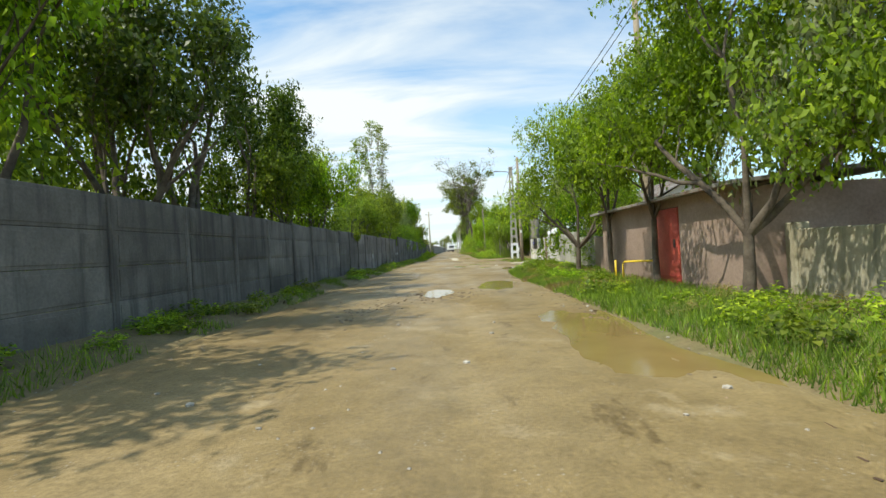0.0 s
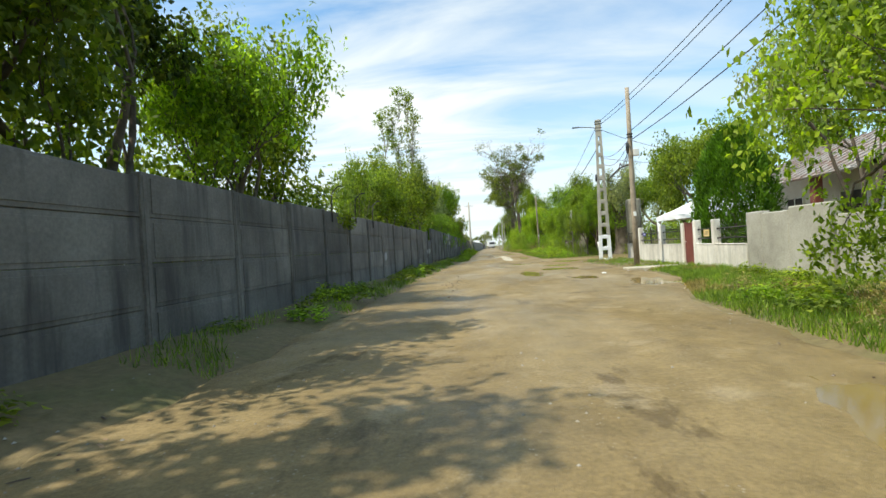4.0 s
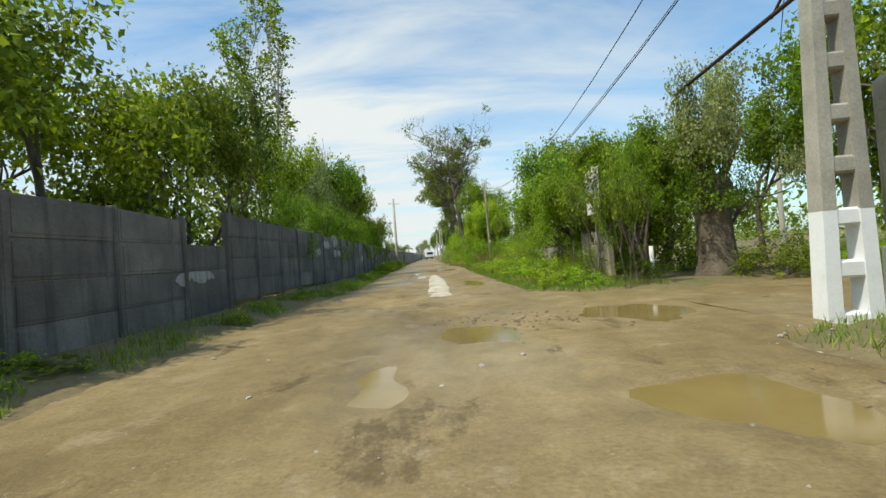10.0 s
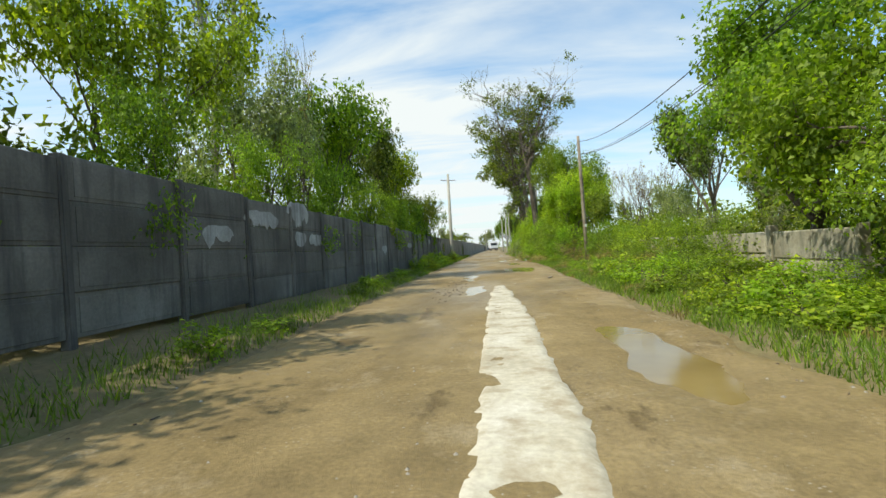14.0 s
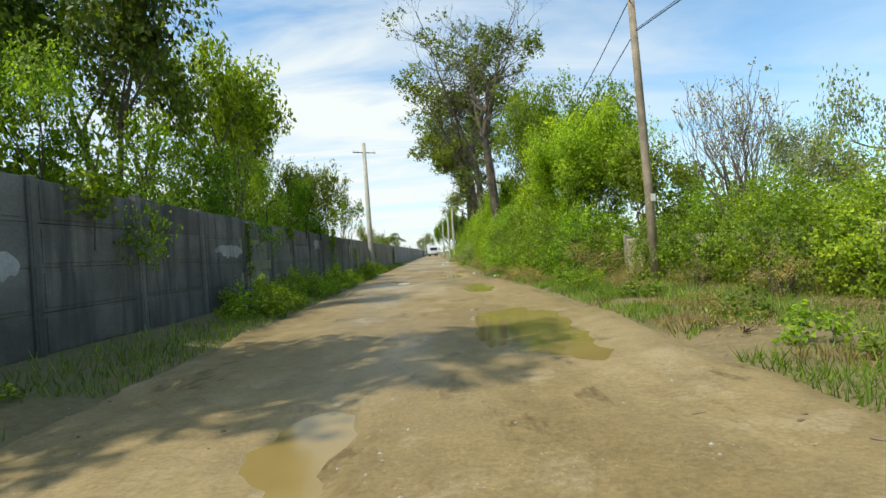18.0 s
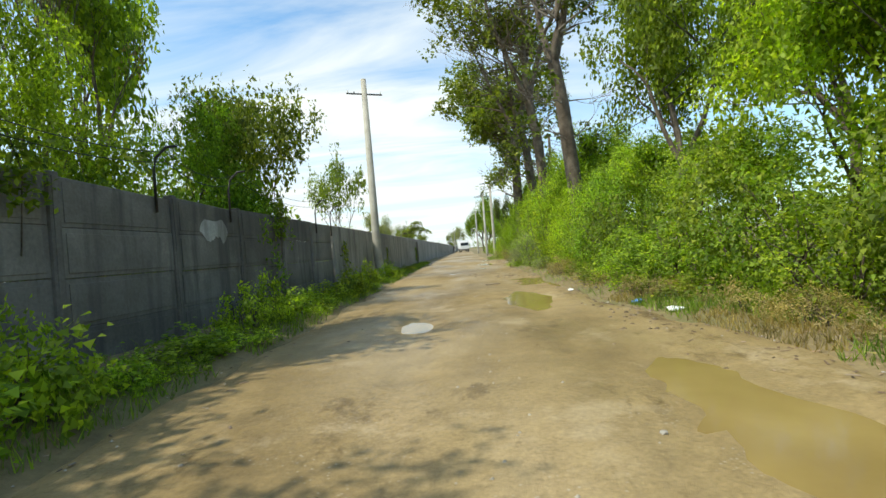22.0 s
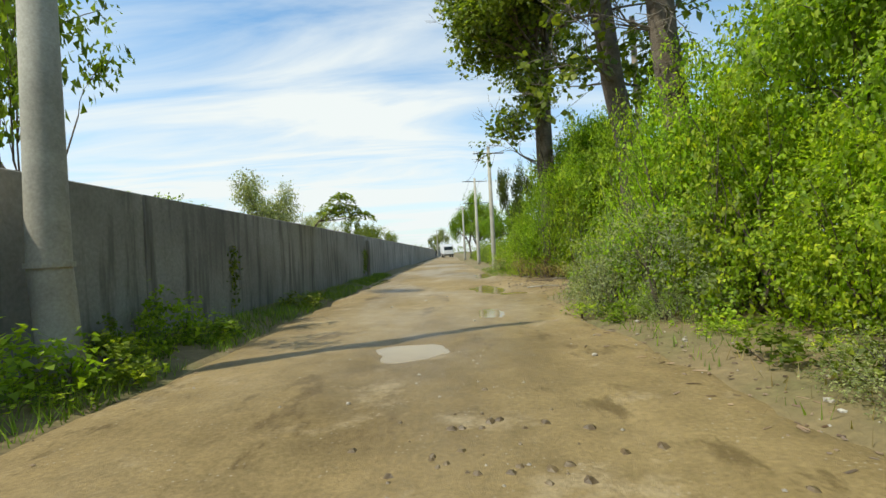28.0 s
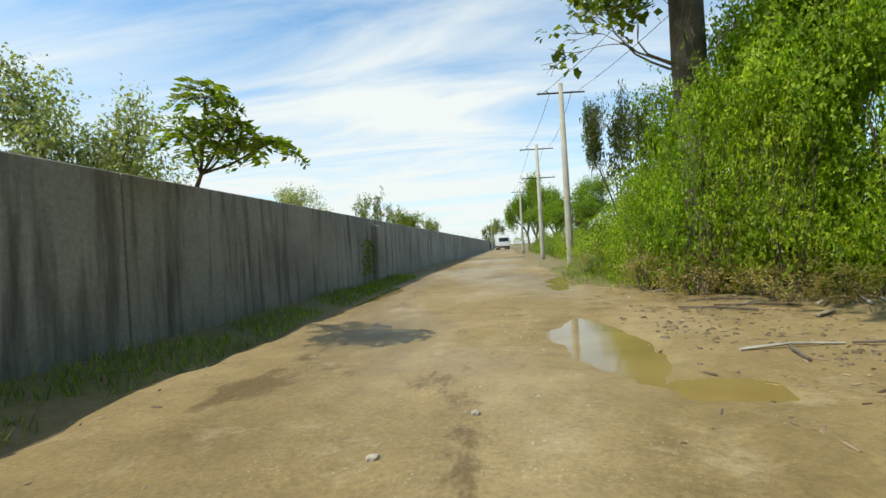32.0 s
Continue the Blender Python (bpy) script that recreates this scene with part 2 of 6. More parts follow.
HOUSE_WALL = surface("cream house render", (0.55, 0.52, 0.46), (0.63, 0.6, 0.54), (0.7, 0.67, 0.61), 0.8, 25, 0.9, 0.3, 0.004, 0.03)
PALE_PLASTIC = surface("off-white plastic", (0.68, 0.67, 0.62), (0.74, 0.73, 0.68), (0.8, 0.79, 0.75), 3.0, 30, 0.5, 0.1, 0.001, 0.03)


def ground_material():
    m, n, l, b = nodes_of("grassy soil")
    p = place(n)
    c = ramp_of(n, l, noise_of(n, l, 0.5, 6, 0.62, p), (0.3, (0.235, 0.17, 0.082)), (0.48, (0.19, 0.145, 0.065)), (0.7, (0.13, 0.13, 0.042)))
    g = noise_of(n, l, 9, 6, 0.7, p)
    c = mix_of(n, l, 0.5, c, ramp_of(n, l, g, (0.3, (0.22,) * 3), (0.7, (0.72,) * 3)), "OVERLAY")
    l.new(c, b.inputs["Base Color"])
    b.inputs["Roughness"].default_value = 0.95
    bump_of(n, l, b, g, 0.8, 0.03)
    return m


def road_material():
    """Packed wet dirt: pale dry crown, dark damp stretches that shine, gravel grain."""
    m, n, l, b = nodes_of("packed dirt")
    p = place(n)
    mp = n.new("ShaderNodeMapping")
    mp.inputs["Scale"].default_value = (1.0, 0.45, 1.0)
    l.new(p, mp.inputs[0])
    big = noise_of(n, l, 0.42, 6, 0.6, mp.outputs[0])
    c = ramp_of(n, l, big, (0.3, (0.165, 0.116, 0.05)), (0.45, (0.232, 0.166, 0.073)), (0.58, (0.275, 0.2, 0.093)), (0.76, (0.34, 0.255, 0.134)))
    mid = noise_of(n, l, 2.3, 8, 0.7, p)
    c = mix_of(n, l, 0.42, c, ramp_of(n, l, mid, (0.32, (0.26,) * 3), (0.5, (0.5,) * 3), (0.7, (0.76,) * 3)), "OVERLAY")
    clod = ramp_of(n, l, noise_of(n, l, 1.1, 7, 0.72, mp.outputs[0]), (0.36, (0.75,) * 3), (0.42, (0, 0, 0)))
    c = mix_of(n, l, clod, c, (0.11, 0.074, 0.03))
    dry = ramp_of(n, l, noise_of(n, l, 0.9, 6, 0.72, p), (0.56, (0, 0, 0)), (0.66, (0.6,) * 3))
    c = mix_of(n, l, dry, c, (0.39, 0.305, 0.18))
    g = noise_of(n, l, 26, 8, 0.75, p)
    c = mix_of(n, l, 0.6, c, ramp_of(n, l, g, (0.28, (0.22,) * 3), (0.72, (0.78,) * 3)), "OVERLAY")
    v = n.new("ShaderNodeTexVoronoi")
    v.inputs["Scale"].default_value = 21.0
    l.new(p, v.inputs["Vector"])
    peb = ramp_of(n, l, v.outputs["Distance"], (0.1, (1, 1, 1)), (0.22, (0, 0, 0)))
    thin = ramp_of(n, l, noise_of(n, l, 2.2, 3, 0.5, p), (0.5, (0, 0, 0)), (0.64, (0.7,) * 3))
    peb = mix_of(n, l, 1.0, peb, thin, "MULTIPLY")
    c = mix_of(n, l, peb, c, (0.42, 0.37, 0.29))
    l.new(c, b.inputs["Base Color"])
    wet = ramp_of(n, l, noise_of(n, l, 0.3, 6, 0.62, mp.outputs[0]), (0.4, (0.4,) * 3), (0.52, (0.6,) * 3), (0.62, (0.9,) * 3))
    l.new(wet, b.inputs["Roughness"])
    b.inputs["Specular IOR Level"].default_value = 0.22
    q = n.new("ShaderNodeBump")
    q.inputs["Distance"].default_value = 0.02
    l.new(mix_of(n, l, 1.0, wet, (0.85, 0.85, 0.85), "MULTIPLY"), q.inputs["Strength"])
    l.new(g, q.inputs["Height"])
    l.new(q.outputs[0], b.inputs["Normal"])
    return m


def water_material():
    m, n, l, b = nodes_of("muddy puddle water")
    p = place(n)
    c = ramp_of(n, l, noise_of(n, l, 1.2, 4, 0.5, p), (0.3, (0.215, 0.148, 0.05)), (0.7, (0.29, 0.205, 0.074)))
    l.new(c, b.inputs["Base Color"])
    b.inputs["Roughness"].default_value = 0.09
    b.inputs["IOR"].default_value = 1.33
    bump_of(n, l, b, noise_of(n, l, 5, 3, 0.5, p), 0.05, 0.01)
    return m


GROUND, ROAD, WATER = ground_material(), road_material(), water_material()
PATCH = surface("bleached concrete road slab", (0.4, 0.345, 0.245), (0.53, 0.475, 0.36), (0.61, 0.56, 0.46), 1.4, 16, 0.9, 0.6, 0.01, 0.03, stain=(0.36, 0.29, 0.19))


# ---- making meshes ----
def mesh_of(name, verts, faces, material, smooth=False):
    me = bpy.data.meshes.new(name)
    me.from_pydata([tuple(v) for v in verts], [], [tuple(f) for f in faces])
    me.materials.append(material)
    if smooth:
        me.shade_smooth()
    me.update()
    return me


def thing(name, label, category, x=0, y=0, z=0, turn=0, group="", kind=""):
    ob = new(name)
    ob.matrix_basis = pose(x, y, z, 0, 0, turn)
    ob.empty_display_size = 0.2
    return tagged(ob, label, category, group, kind)


def part(name, bm, material, parent, label="", smooth=False):
    if isinstance(bm, bmesh.types.BMesh):
        me = bpy.data.meshes.new(name)
        bmesh.ops.recalc_face_normals(bm, faces=bm.faces)
        bm.to_mesh(me)
        bm.free()
        me.materials.append(material)
        if smooth:
            me.shade_smooth()
    else:
        me = bm
    ob = new(name, me)
    ob.parent = parent
    if label:
        ob["label"] = label
    return ob


def box(bm, x0, y0, z0, x1, y1, z1, bevel=0.0, m=None):
    r = bmesh.ops.create_cube(bm, size=1.0)
    vs = r["verts"]
    for v in vs:
        v.co = Vector(((x0 + x1) / 2 + v.co.x * (x1 - x0), (y0 + y1) / 2 + v.co.y * (y1 - y0), (z0 + z1) / 2 + v.co.z * (z1 - z0)))
    if m:
        bmesh.ops.transform(bm, matrix=m, verts=vs)
    if bevel:
        es = list({e for v in vs for e in v.link_edges})
        bmesh.ops.bevel(bm, geom=es, offset=bevel, segments=1, affect="EDGES")
    return bm


def boxes(*args, bevel=0.0):
    bm = bmesh.new()
    for a in args:
        box(bm, *a, bevel=bevel)
    return bm


def tube(bm, points, radii, sides=6, cap=True):
    """A tapered tube along points."""
    rings = []
    pts = [Vector(p) for p in points]
    for i, p in enumerate(pts):
        d = (pts[min(i + 1, len(pts) - 1)] - pts[max(i - 1, 0)]).normalized()
        a = d.orthogonal().normalized() if abs(d.z) > 0.95 else d.cross(Vector((0, 0, 1))).normalized()
        c = d.cross(a)
        r = radii[i] if isinstance(radii, (list, tuple)) else radii
        rings.append([bm.verts.new(p + a * math.cos(2 * math.pi * k / sides) * r + c * math.sin(2 * math.pi * k / sides) * r) for k in range(sides)])
    for r0, r1 in zip(rings, rings[1:]):
        for k in range(sides):
            bm.faces.new((r0[k], r0[(k + 1) % sides], r1[(k + 1) % sides], r1[k]))
    if cap:
        bm.faces.new(rings[0][::-1])
        bm.faces.new(rings[-1])
    return bm


def lerp_table(table, v):
    if v <= table[0][0]:
        return table[0][1]
    for (a, p), (b, q) in zip(table, table[1:]):
        if v <= b:
            return p + (q - p) * (v - a) / (b - a)
    return table[-1][1]


# ---- ground and road ----
LEFT_EDGE = [(-10, -4.5), (30, -4.4), (50, -4.3), (56, -3.6), (75, -4.1), (90, -4.2), (107, -4.5), (132, -5.0), (340, -5.2)]
RIGHT_EDGE = [(-10, 3.1), (5, 2.8), (20, 2.4), (23, 2.6), (28, 4.2), (33, 4.5), (40, 3.9), (41.4, 3.9), (42.8, 6.5), (47.4, 6.5), (48.6, 3.9), (49.8, 2.6), (69, 2.3), (76, 2.5), (82, 2.4), (90, 1.6), (100, 1.4), (110, 1.4), (112.5, 4.0), (117, 3.6), (121, 1.0), (132, 0.8), (160, 0.4), (340, -0.6)]
# puddles: x, y, half width, half length
PUDDLES = [(1.9, 6.6, 0.8, 2.8), (-0.6, 13.4, 0.45, 1.6), (1.4, 16.0, 0.85, 2.0), (3.0, 27.5, 0.7, 1.8), (1.7, 30.0, 0.5, 1.0), (1.7, 35.9, 0.9, 1.1), (0.3, 33.5, 0.45, 1.6), (2.0, 39.6, 0.8, 1.1), (3.4, 44.5, 1.3, 1.1), (0.5, 43.2, 0.7, 0.8), (-0.8, 41.0, 0.3, 0.8),
           (1.4, 56.0, 0.4, 2.2), (-1.4, 70.0, 0.25, 2.8), (-1.0, 64.5, 0.4, 1.8), (0.9, 75.5, 0.7, 3.0), (0.8, 83.4, 0.5, 2.4), (0.1, 91.2, 0.6, 1.5), (0.9, 96.0, 0.5, 2.0), (-2.1, 88.5, 0.28, 0.6), (-1.6, 104.3, 0.5, 0.35), (-0.3, 107.5, 0.3, 0.5), (0.1, 113.6, 0.6, 1.5), (0.7, 111.6, 0.35, 0.6), (0.5, 121.5, 0.3, 2.0), (-4.4, 121.0, 0.3, 3.5)]


def dip(x, y):
    d = 0.0
    for px, py, rx, ry in PUDDLES:
        q = ((x - px) / rx) ** 2 + ((y - py) / ry) ** 2
        if q < 4:
            d = max(d, 0.075 * math.exp(-q * 0.9))
    return d


def rough(x, y, s):
    return noise.noise(Vector((x * s, y * s, 3.1)))


def road_z(x, y):
    a, b = lerp_table(LEFT_EDGE, y), lerp_table(RIGHT_EDGE, y)
    wob = 0.35 * rough(x * 0.3, y, 0.7) + 0.12 * rough(x, y, 2.6)
    e = min(x - a, b - x) + wob
    z = 0.02 * rough(x, y * 0.5, 0.8) + 0.012 * rough(x, y, 3.1) - 0.022 * math.exp(-((x + 1.9) / 0.3) ** 2) - 0.022 * math.exp(-((x - 0.1) / 0.3) ** 2)
    z -= dip(x + 0.25 * rough(x, y, 1.3), y + 0.7 * rough(y, x, 0.9))
    if e < 0.3:
        z -= (0.3 - e) * 0.28
    return z


def ground_z(x, y):
    a, b = lerp_table(LEFT_EDGE, y), lerp_table(RIGHT_EDGE, y)
    e = min(x - a, b - x)
    z = 0.05 * rough(x, y, 0.45) + 0.02 * rough(x, y, 1.7) + 0.05
    if e > -0.25:
        z -= min(0.3, (e + 0.25) * 0.22)
    if x > 3:
        e2 = min(y - 42.2 + 0.06 * (x - 4), 47.9 + 0.1 * (x - 4) - y)
        if e2 > -0.4:
            z -= min(0.28, (e2 + 0.4) * 0.22)
    if x < a:
        z += min(0.12, (a - x) * 0.07)
    if x > 31 or x < -14 or y < -10 or y > 150:
        z = 0.0
    return z


def grid_mesh(name, xs, ys, f, material):
    vs = [(x, y, f(x, y)) for y in ys for x in xs]
    w = len(xs)
    fs = [(j * w + i, j * w + i + 1, (j + 1) * w + i + 1, (j + 1) * w + i) for j in range(len(ys) - 1) for i in range(w - 1)]
    return mesh_of(name, vs, fs, material, True)


def steps(a, b, d):
    k = max(1, round((b - a) / d))
    return [a + (b - a) * i / k for i in range(k + 1)]


gx = [-3000, -800, -200, -80, -40, -22, -14] + steps(-12, 12, 0.4) + [14, 17, 20, 23, 26, 30, 40, 80, 200, 800, 3000]
gy = [-1500, -400, -100, -40, -18] + steps(-10, 150, 0.5) + [155, 170, 200, 260, 340, 500, 900, 2000, 4500]
tagged(new("ground", grid_mesh("ground", gx, gy, ground_z, GROUND)), "soil verges grown over with grass and weeds", "ground", kind="structure")
tagged(new("road", grid_mesh("road", steps(-5.6, 5.2, 0.15), steps(-10, 150, 0.2), road_z, ROAD)), "wet unpaved road of packed brown dirt with puddles", "road", kind="structure")


def far_road_z(x, y):
    a, b = lerp_table(LEFT_EDGE, y), lerp_table(RIGHT_EDGE, y)
    return 0.03 if a < x < b else -0.05


tagged(new("road_far", grid_mesh("road", steps(-6.5, 2.2, 0.3), steps(150, 330, 3.0), far_road_z, ROAD)), "distant stretch of the straight dirt road", "road", kind="structure")


def side_z(x, y):
    e = min(y - 42.2 + 0.06 * (x - 4), 47.9 + 0.1 * (x - 4) - y) + 0.4 * rough(x, y, 0.5)
    z = 0.02 * rough(x, y * 0.5, 0.8) + 0.012 * rough(x, y, 3.1) - 0.012
    return z - max(0.0, 0.4 - e) * 0.28


tagged(new("side_road", grid_mesh("side_road", steps(4.6, 30, 0.3), steps(40.5, 52, 0.25), side_z, ROAD)), "dirt side road joining the lane", "road", kind="structure")

for k, (px, py, rx, ry) in enumerate(PUDDLES):
    bm = bmesh.new()
    ring = []
    for j in range(28):
        a = 2 * math.pi * j / 28
        ring.append(bm.verts.new((math.cos(a) * (rx + 0.3), math.sin(a) * (ry + 0.75), 0)))
    bm.faces.new(ring)
    me = bpy.data.meshes.new("puddle")
    bm.to_mesh(me)
    bm.free()
    me.materials.append(WATER)
    ob = new("puddle", me)
    ob.location = (px, py, -0.046 + 0.004 * (k % 3))
    tagged(ob, "shallow puddle of muddy brown water in the road", "puddle", "puddles in the road", "structure")

# bleached slab in the middle of the lane
slab = grid_mesh("road_slab", steps(-0.95, 0.7, 0.07), steps(49.3, 66.5, 0.14), lambda x, y: 0.009 + 0.014 * rough(x, y, 2.2) + 0.007 * rough(x, y, 9)
                 - 0.9 * max(0.0, abs(x + 0.1 + 0.015 * max(0.0, y - 55.0)) - 0.36 + 0.045 * max(0.0, y - 60.0) - 0.09 * rough(x, y, 0.8) - 0.05 * rough(x, y, 6)) - 0.12 * max(0.0, rough(x, y, 1.6) - 0.4) - 0.2 * max(0, 50.2 - y - 0.4 * rough(x, 1, 3)) - 0.1 * max(0, y - 65.2), PATCH)
tagged(new("road_slab", slab), "bleached pale concrete slab worn into the dirt road", "road slab", kind="structure")

# ---- left boundary: panel fence, then the poured wall ----
WALL_X = -5.86
BAY = 2.29
fence = thing("panel_fence", "grey precast concrete panel fence with slotted posts, stained and patched", "fence", kind="structure")
rng = random.Random(4)


def panel_mesh(name, h, chip):
    bm = bmesh.new()
    box(bm, -0.03, 0.0, 0.0, 0.03, BAY - 0.14, h - 0.004, 0.008)
    box(bm, 0.026, 0.09, 0.06, 0.040, BAY - 0.23, h - 0.07, 0.004)
    if chip:
        for v in bm.verts:
            if v.co.z > h - 0.05 and v.co.y > BAY * 0.6:
                v.co.z -= 0.07
    me = bpy.data.meshes.new(name)
    bm.to_mesh(me)
    bm.free()
    me.materials.append(CONCRETE)
    return me


PANEL = [panel_mesh("panel", 0.61, False), panel_mesh("panel", 0.61, True)]
post_bm = bmesh.new()
box(post_bm, -0.07, -0.07, -0.3, 0.07, 0.07, 2.47, 0.012)
box(post_bm, 0.06, -0.045, -0.2, 0.085, 0.045, 2.42, 0.006)
POST = bpy.data.meshes.new("post")
post_bm.to_mesh(POST)
post_bm.free()
POST.materials.append(CONCRETE)
FENCE_RISE = [(46.9, 0.0), (49.2, 0.29), (57.5, 0.27), (60.5, 0.14), (77.5, 0.12), (79.5, 0.04), (84.0, 0.0), (97.0, -0.1)]
first = -11
for k in range(first, 34):
    y0 = 21.76 + k * BAY
    if y0 > 96.6:
        break
    lift = lerp_table(FENCE_RISE, y0)
    p = part("post", POST, CONCRETE, fence)
    p.location, p.rotation_euler = (WALL_X, y0, lift + rng.uniform(-0.02, 0.03)), (0, rng.uniform(-0.012, 0.012), 0)
    for i in range(4):
        if k == 11 and i == 3:
            continue
        q = part("panel", PANEL[i == 3 and rng.random() < 0.3], CONCRETE, fence)
        q.location = (WALL_X + rng.uniform(-0.012, 0.012), y0 + 0.07, 0.02 + lift + i * 0.61)
        q.rotation_euler = (rng.uniform(-0.001, 0.001), 0, 0)

poured = thing("poured_wall", "long poured concrete wall, grey-brown with dark runs", "wall", kind="structure")
for i in range(30):
    y0, y1 = 97.3 + i * 8.0, 97.3 + (i + 1) * 8.0
    bm = bmesh.new()
    box(bm, WALL_X - 0.12, y0 + 0.01, -0.4, WALL_X + 0.12, y1 - 0.01, 2.37, 0.015)
    part("wall_section", bm, CONCRETE_OLD, poured)

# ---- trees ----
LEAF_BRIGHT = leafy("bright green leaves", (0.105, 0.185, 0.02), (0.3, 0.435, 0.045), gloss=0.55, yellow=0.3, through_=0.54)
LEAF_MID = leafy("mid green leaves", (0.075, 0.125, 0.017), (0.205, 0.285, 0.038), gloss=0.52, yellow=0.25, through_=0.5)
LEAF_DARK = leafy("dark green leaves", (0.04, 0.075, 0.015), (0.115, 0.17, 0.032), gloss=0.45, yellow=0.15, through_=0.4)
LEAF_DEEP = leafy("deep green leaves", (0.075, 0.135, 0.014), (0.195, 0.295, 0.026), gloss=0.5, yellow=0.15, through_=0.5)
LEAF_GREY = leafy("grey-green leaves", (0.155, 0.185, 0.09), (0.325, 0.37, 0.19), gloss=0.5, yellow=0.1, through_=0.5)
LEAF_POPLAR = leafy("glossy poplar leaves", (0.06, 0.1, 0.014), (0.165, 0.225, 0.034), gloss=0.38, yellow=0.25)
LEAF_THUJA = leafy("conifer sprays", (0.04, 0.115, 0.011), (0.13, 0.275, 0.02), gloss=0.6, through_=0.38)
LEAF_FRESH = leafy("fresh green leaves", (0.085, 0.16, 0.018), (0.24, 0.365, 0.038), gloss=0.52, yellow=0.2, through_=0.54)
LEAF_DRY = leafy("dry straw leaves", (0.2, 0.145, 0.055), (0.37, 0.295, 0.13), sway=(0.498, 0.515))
# LEAF_BRIGHT lightened: direct sun on the right-hand shrubs is put into the colour
LEAF_SUN = leafy("bright green leaves with sunlight in the colour", (0.125, 0.215, 0.022), (0.34, 0.485, 0.05), gloss=0.5, yellow=0.3, through_=0.6)
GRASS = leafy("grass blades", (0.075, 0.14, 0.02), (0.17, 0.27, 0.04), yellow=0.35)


def leaf_mesh(name, centres, size, material, seed, droop=0.3, aspect=0.55, up=None, tri=False, facing=None):
    """Folded leaf blades, one quad pair each, around the given centres."""
    g = np.random.default_rng(seed)
    c = np.asarray(centres, dtype=np.float64)
    k = len(c)
    d = g.normal(size=(k, 3))
    d[:, 2] -= droop
    if up is not None:
        d = d * 0.45 + np.asarray(up)
    d /= np.linalg.norm(d, axis=1)[:, None]
    s = np.cross(d, g.normal(size=(k, 3)) * (0.55 if facing is None else 0.3) + (np.array([-0.25, -0.15, 0.9]) if facing is None else facing))
    s /= np.linalg.norm(s, axis=1)[:, None] + 1e-9
    u = np.cross(s, d)
    ln = size * g.uniform(0.6, 1.35, (k, 1))
    w = ln * aspect * 0.5
    v = np.empty((k, 4, 3))
    v[:, 0] = c
    v[:, 1] = c + d * ln * 0.45 + s * w + u * w * 0.35
    v[:, 2] = c + d * ln
    v[:, 3] = c + d * ln * 0.45 - s * w + u * w * 0.35
    if tri:
        v = v[:, 1:]
    q = v.shape[1]
    me = bpy.data.meshes.new(name)
    me.vertices.add(k * q)
    me.vertices.foreach_set("co", v.ravel())
    me.loops.add(k * q)
    me.loops.foreach_set("vertex_index", np.arange(k * q, dtype=np.int32))
    me.polygons.add(k)
    me.polygons.foreach_set("loop_start", np.arange(0, k * q, q, dtype=np.int32))
    me.polygons.foreach_set("loop_total", np.full(k, q, dtype=np.int32))
    me.materials.append(material)
    me.update(calc_edges=True)
    return me


class Wood:
    """Branches as tapered tubes, in plain lists."""
    def __init__(self, thin=0.008):
        self.thin = thin
        self.v, self.f, self.tips = [], [], []

    def limb(self, pts, radii, sides=5):
        base = len(self.v)
        for i, p in enumerate(pts):
            d = (pts[min(i + 1, len(pts) - 1)] - pts[max(i - 1, 0)]).normalized()
            a = d.orthogonal().normalized() if abs(d.z) > 0.98 else d.cross(Vector((0, 0, 1))).normalized()
            c = d.cross(a)
            for k in range(sides):
                t = 2 * math.pi * k / sides
                self.v.append(p + (a * math.cos(t) + c * math.sin(t)) * radii[i])
        for i in range(len(pts) - 1):
            for k in range(sides):
                self.f.append((base + i * sides + k, base + i * sides + (k + 1) % sides, base + (i + 1) * sides + (k + 1) % sides, base + (i + 1) * sides + k))

    def grow(self, rnd, p, d, length, r, depth, spread, rise, kink=0.18, forks=(2, 4), shrink=0.62):
        n = 4 if depth > 1 else 3
        pts, radii = [p], [r]
        for i in range(n):
            d = (d + Vector((rnd.gauss(0, kink), rnd.gauss(0, kink), rnd.gauss(0, kink * 0.6) + rise * 0.12))).normalized()
            p = p + d * (length / n)
            pts.append(p)
            radii.append(r * (1 - 0.5 * (i + 1) / n))
        self.limb(pts, radii, 7 if r > 0.12 else 5 if r > 0.03 else 3)
        if depth == 0:
            self.tips.append((pts[-1], d))
            self.tips.append((pts[-2], d))
            return
        if depth == 1:
            self.tips.append((pts[-1], d))
        for i in range(rnd.randint(*forks)):
            at = pts[rnd.choice((n - 2, n - 1, n, n)) if i else n]
            side = Vector((rnd.gauss(0, 1), rnd.gauss(0, 1), rnd.gauss(0, 0.5)))
            nd = (d + side.normalized() * spread * rnd.uniform(0.6, 1.3) + Vector((0, 0, rise * 0.3))).normalized()
            self.grow(rnd, at, nd, length * shrink * rnd.uniform(0.75, 1.2), max(self.thin, radii[-1] * rnd.uniform(0.6, 0.85)), depth - 1, spread, rise, kink, forks, shrink)

    def mesh(self, name, material):
        return mesh_of(name, self.v, self.f, material, True)


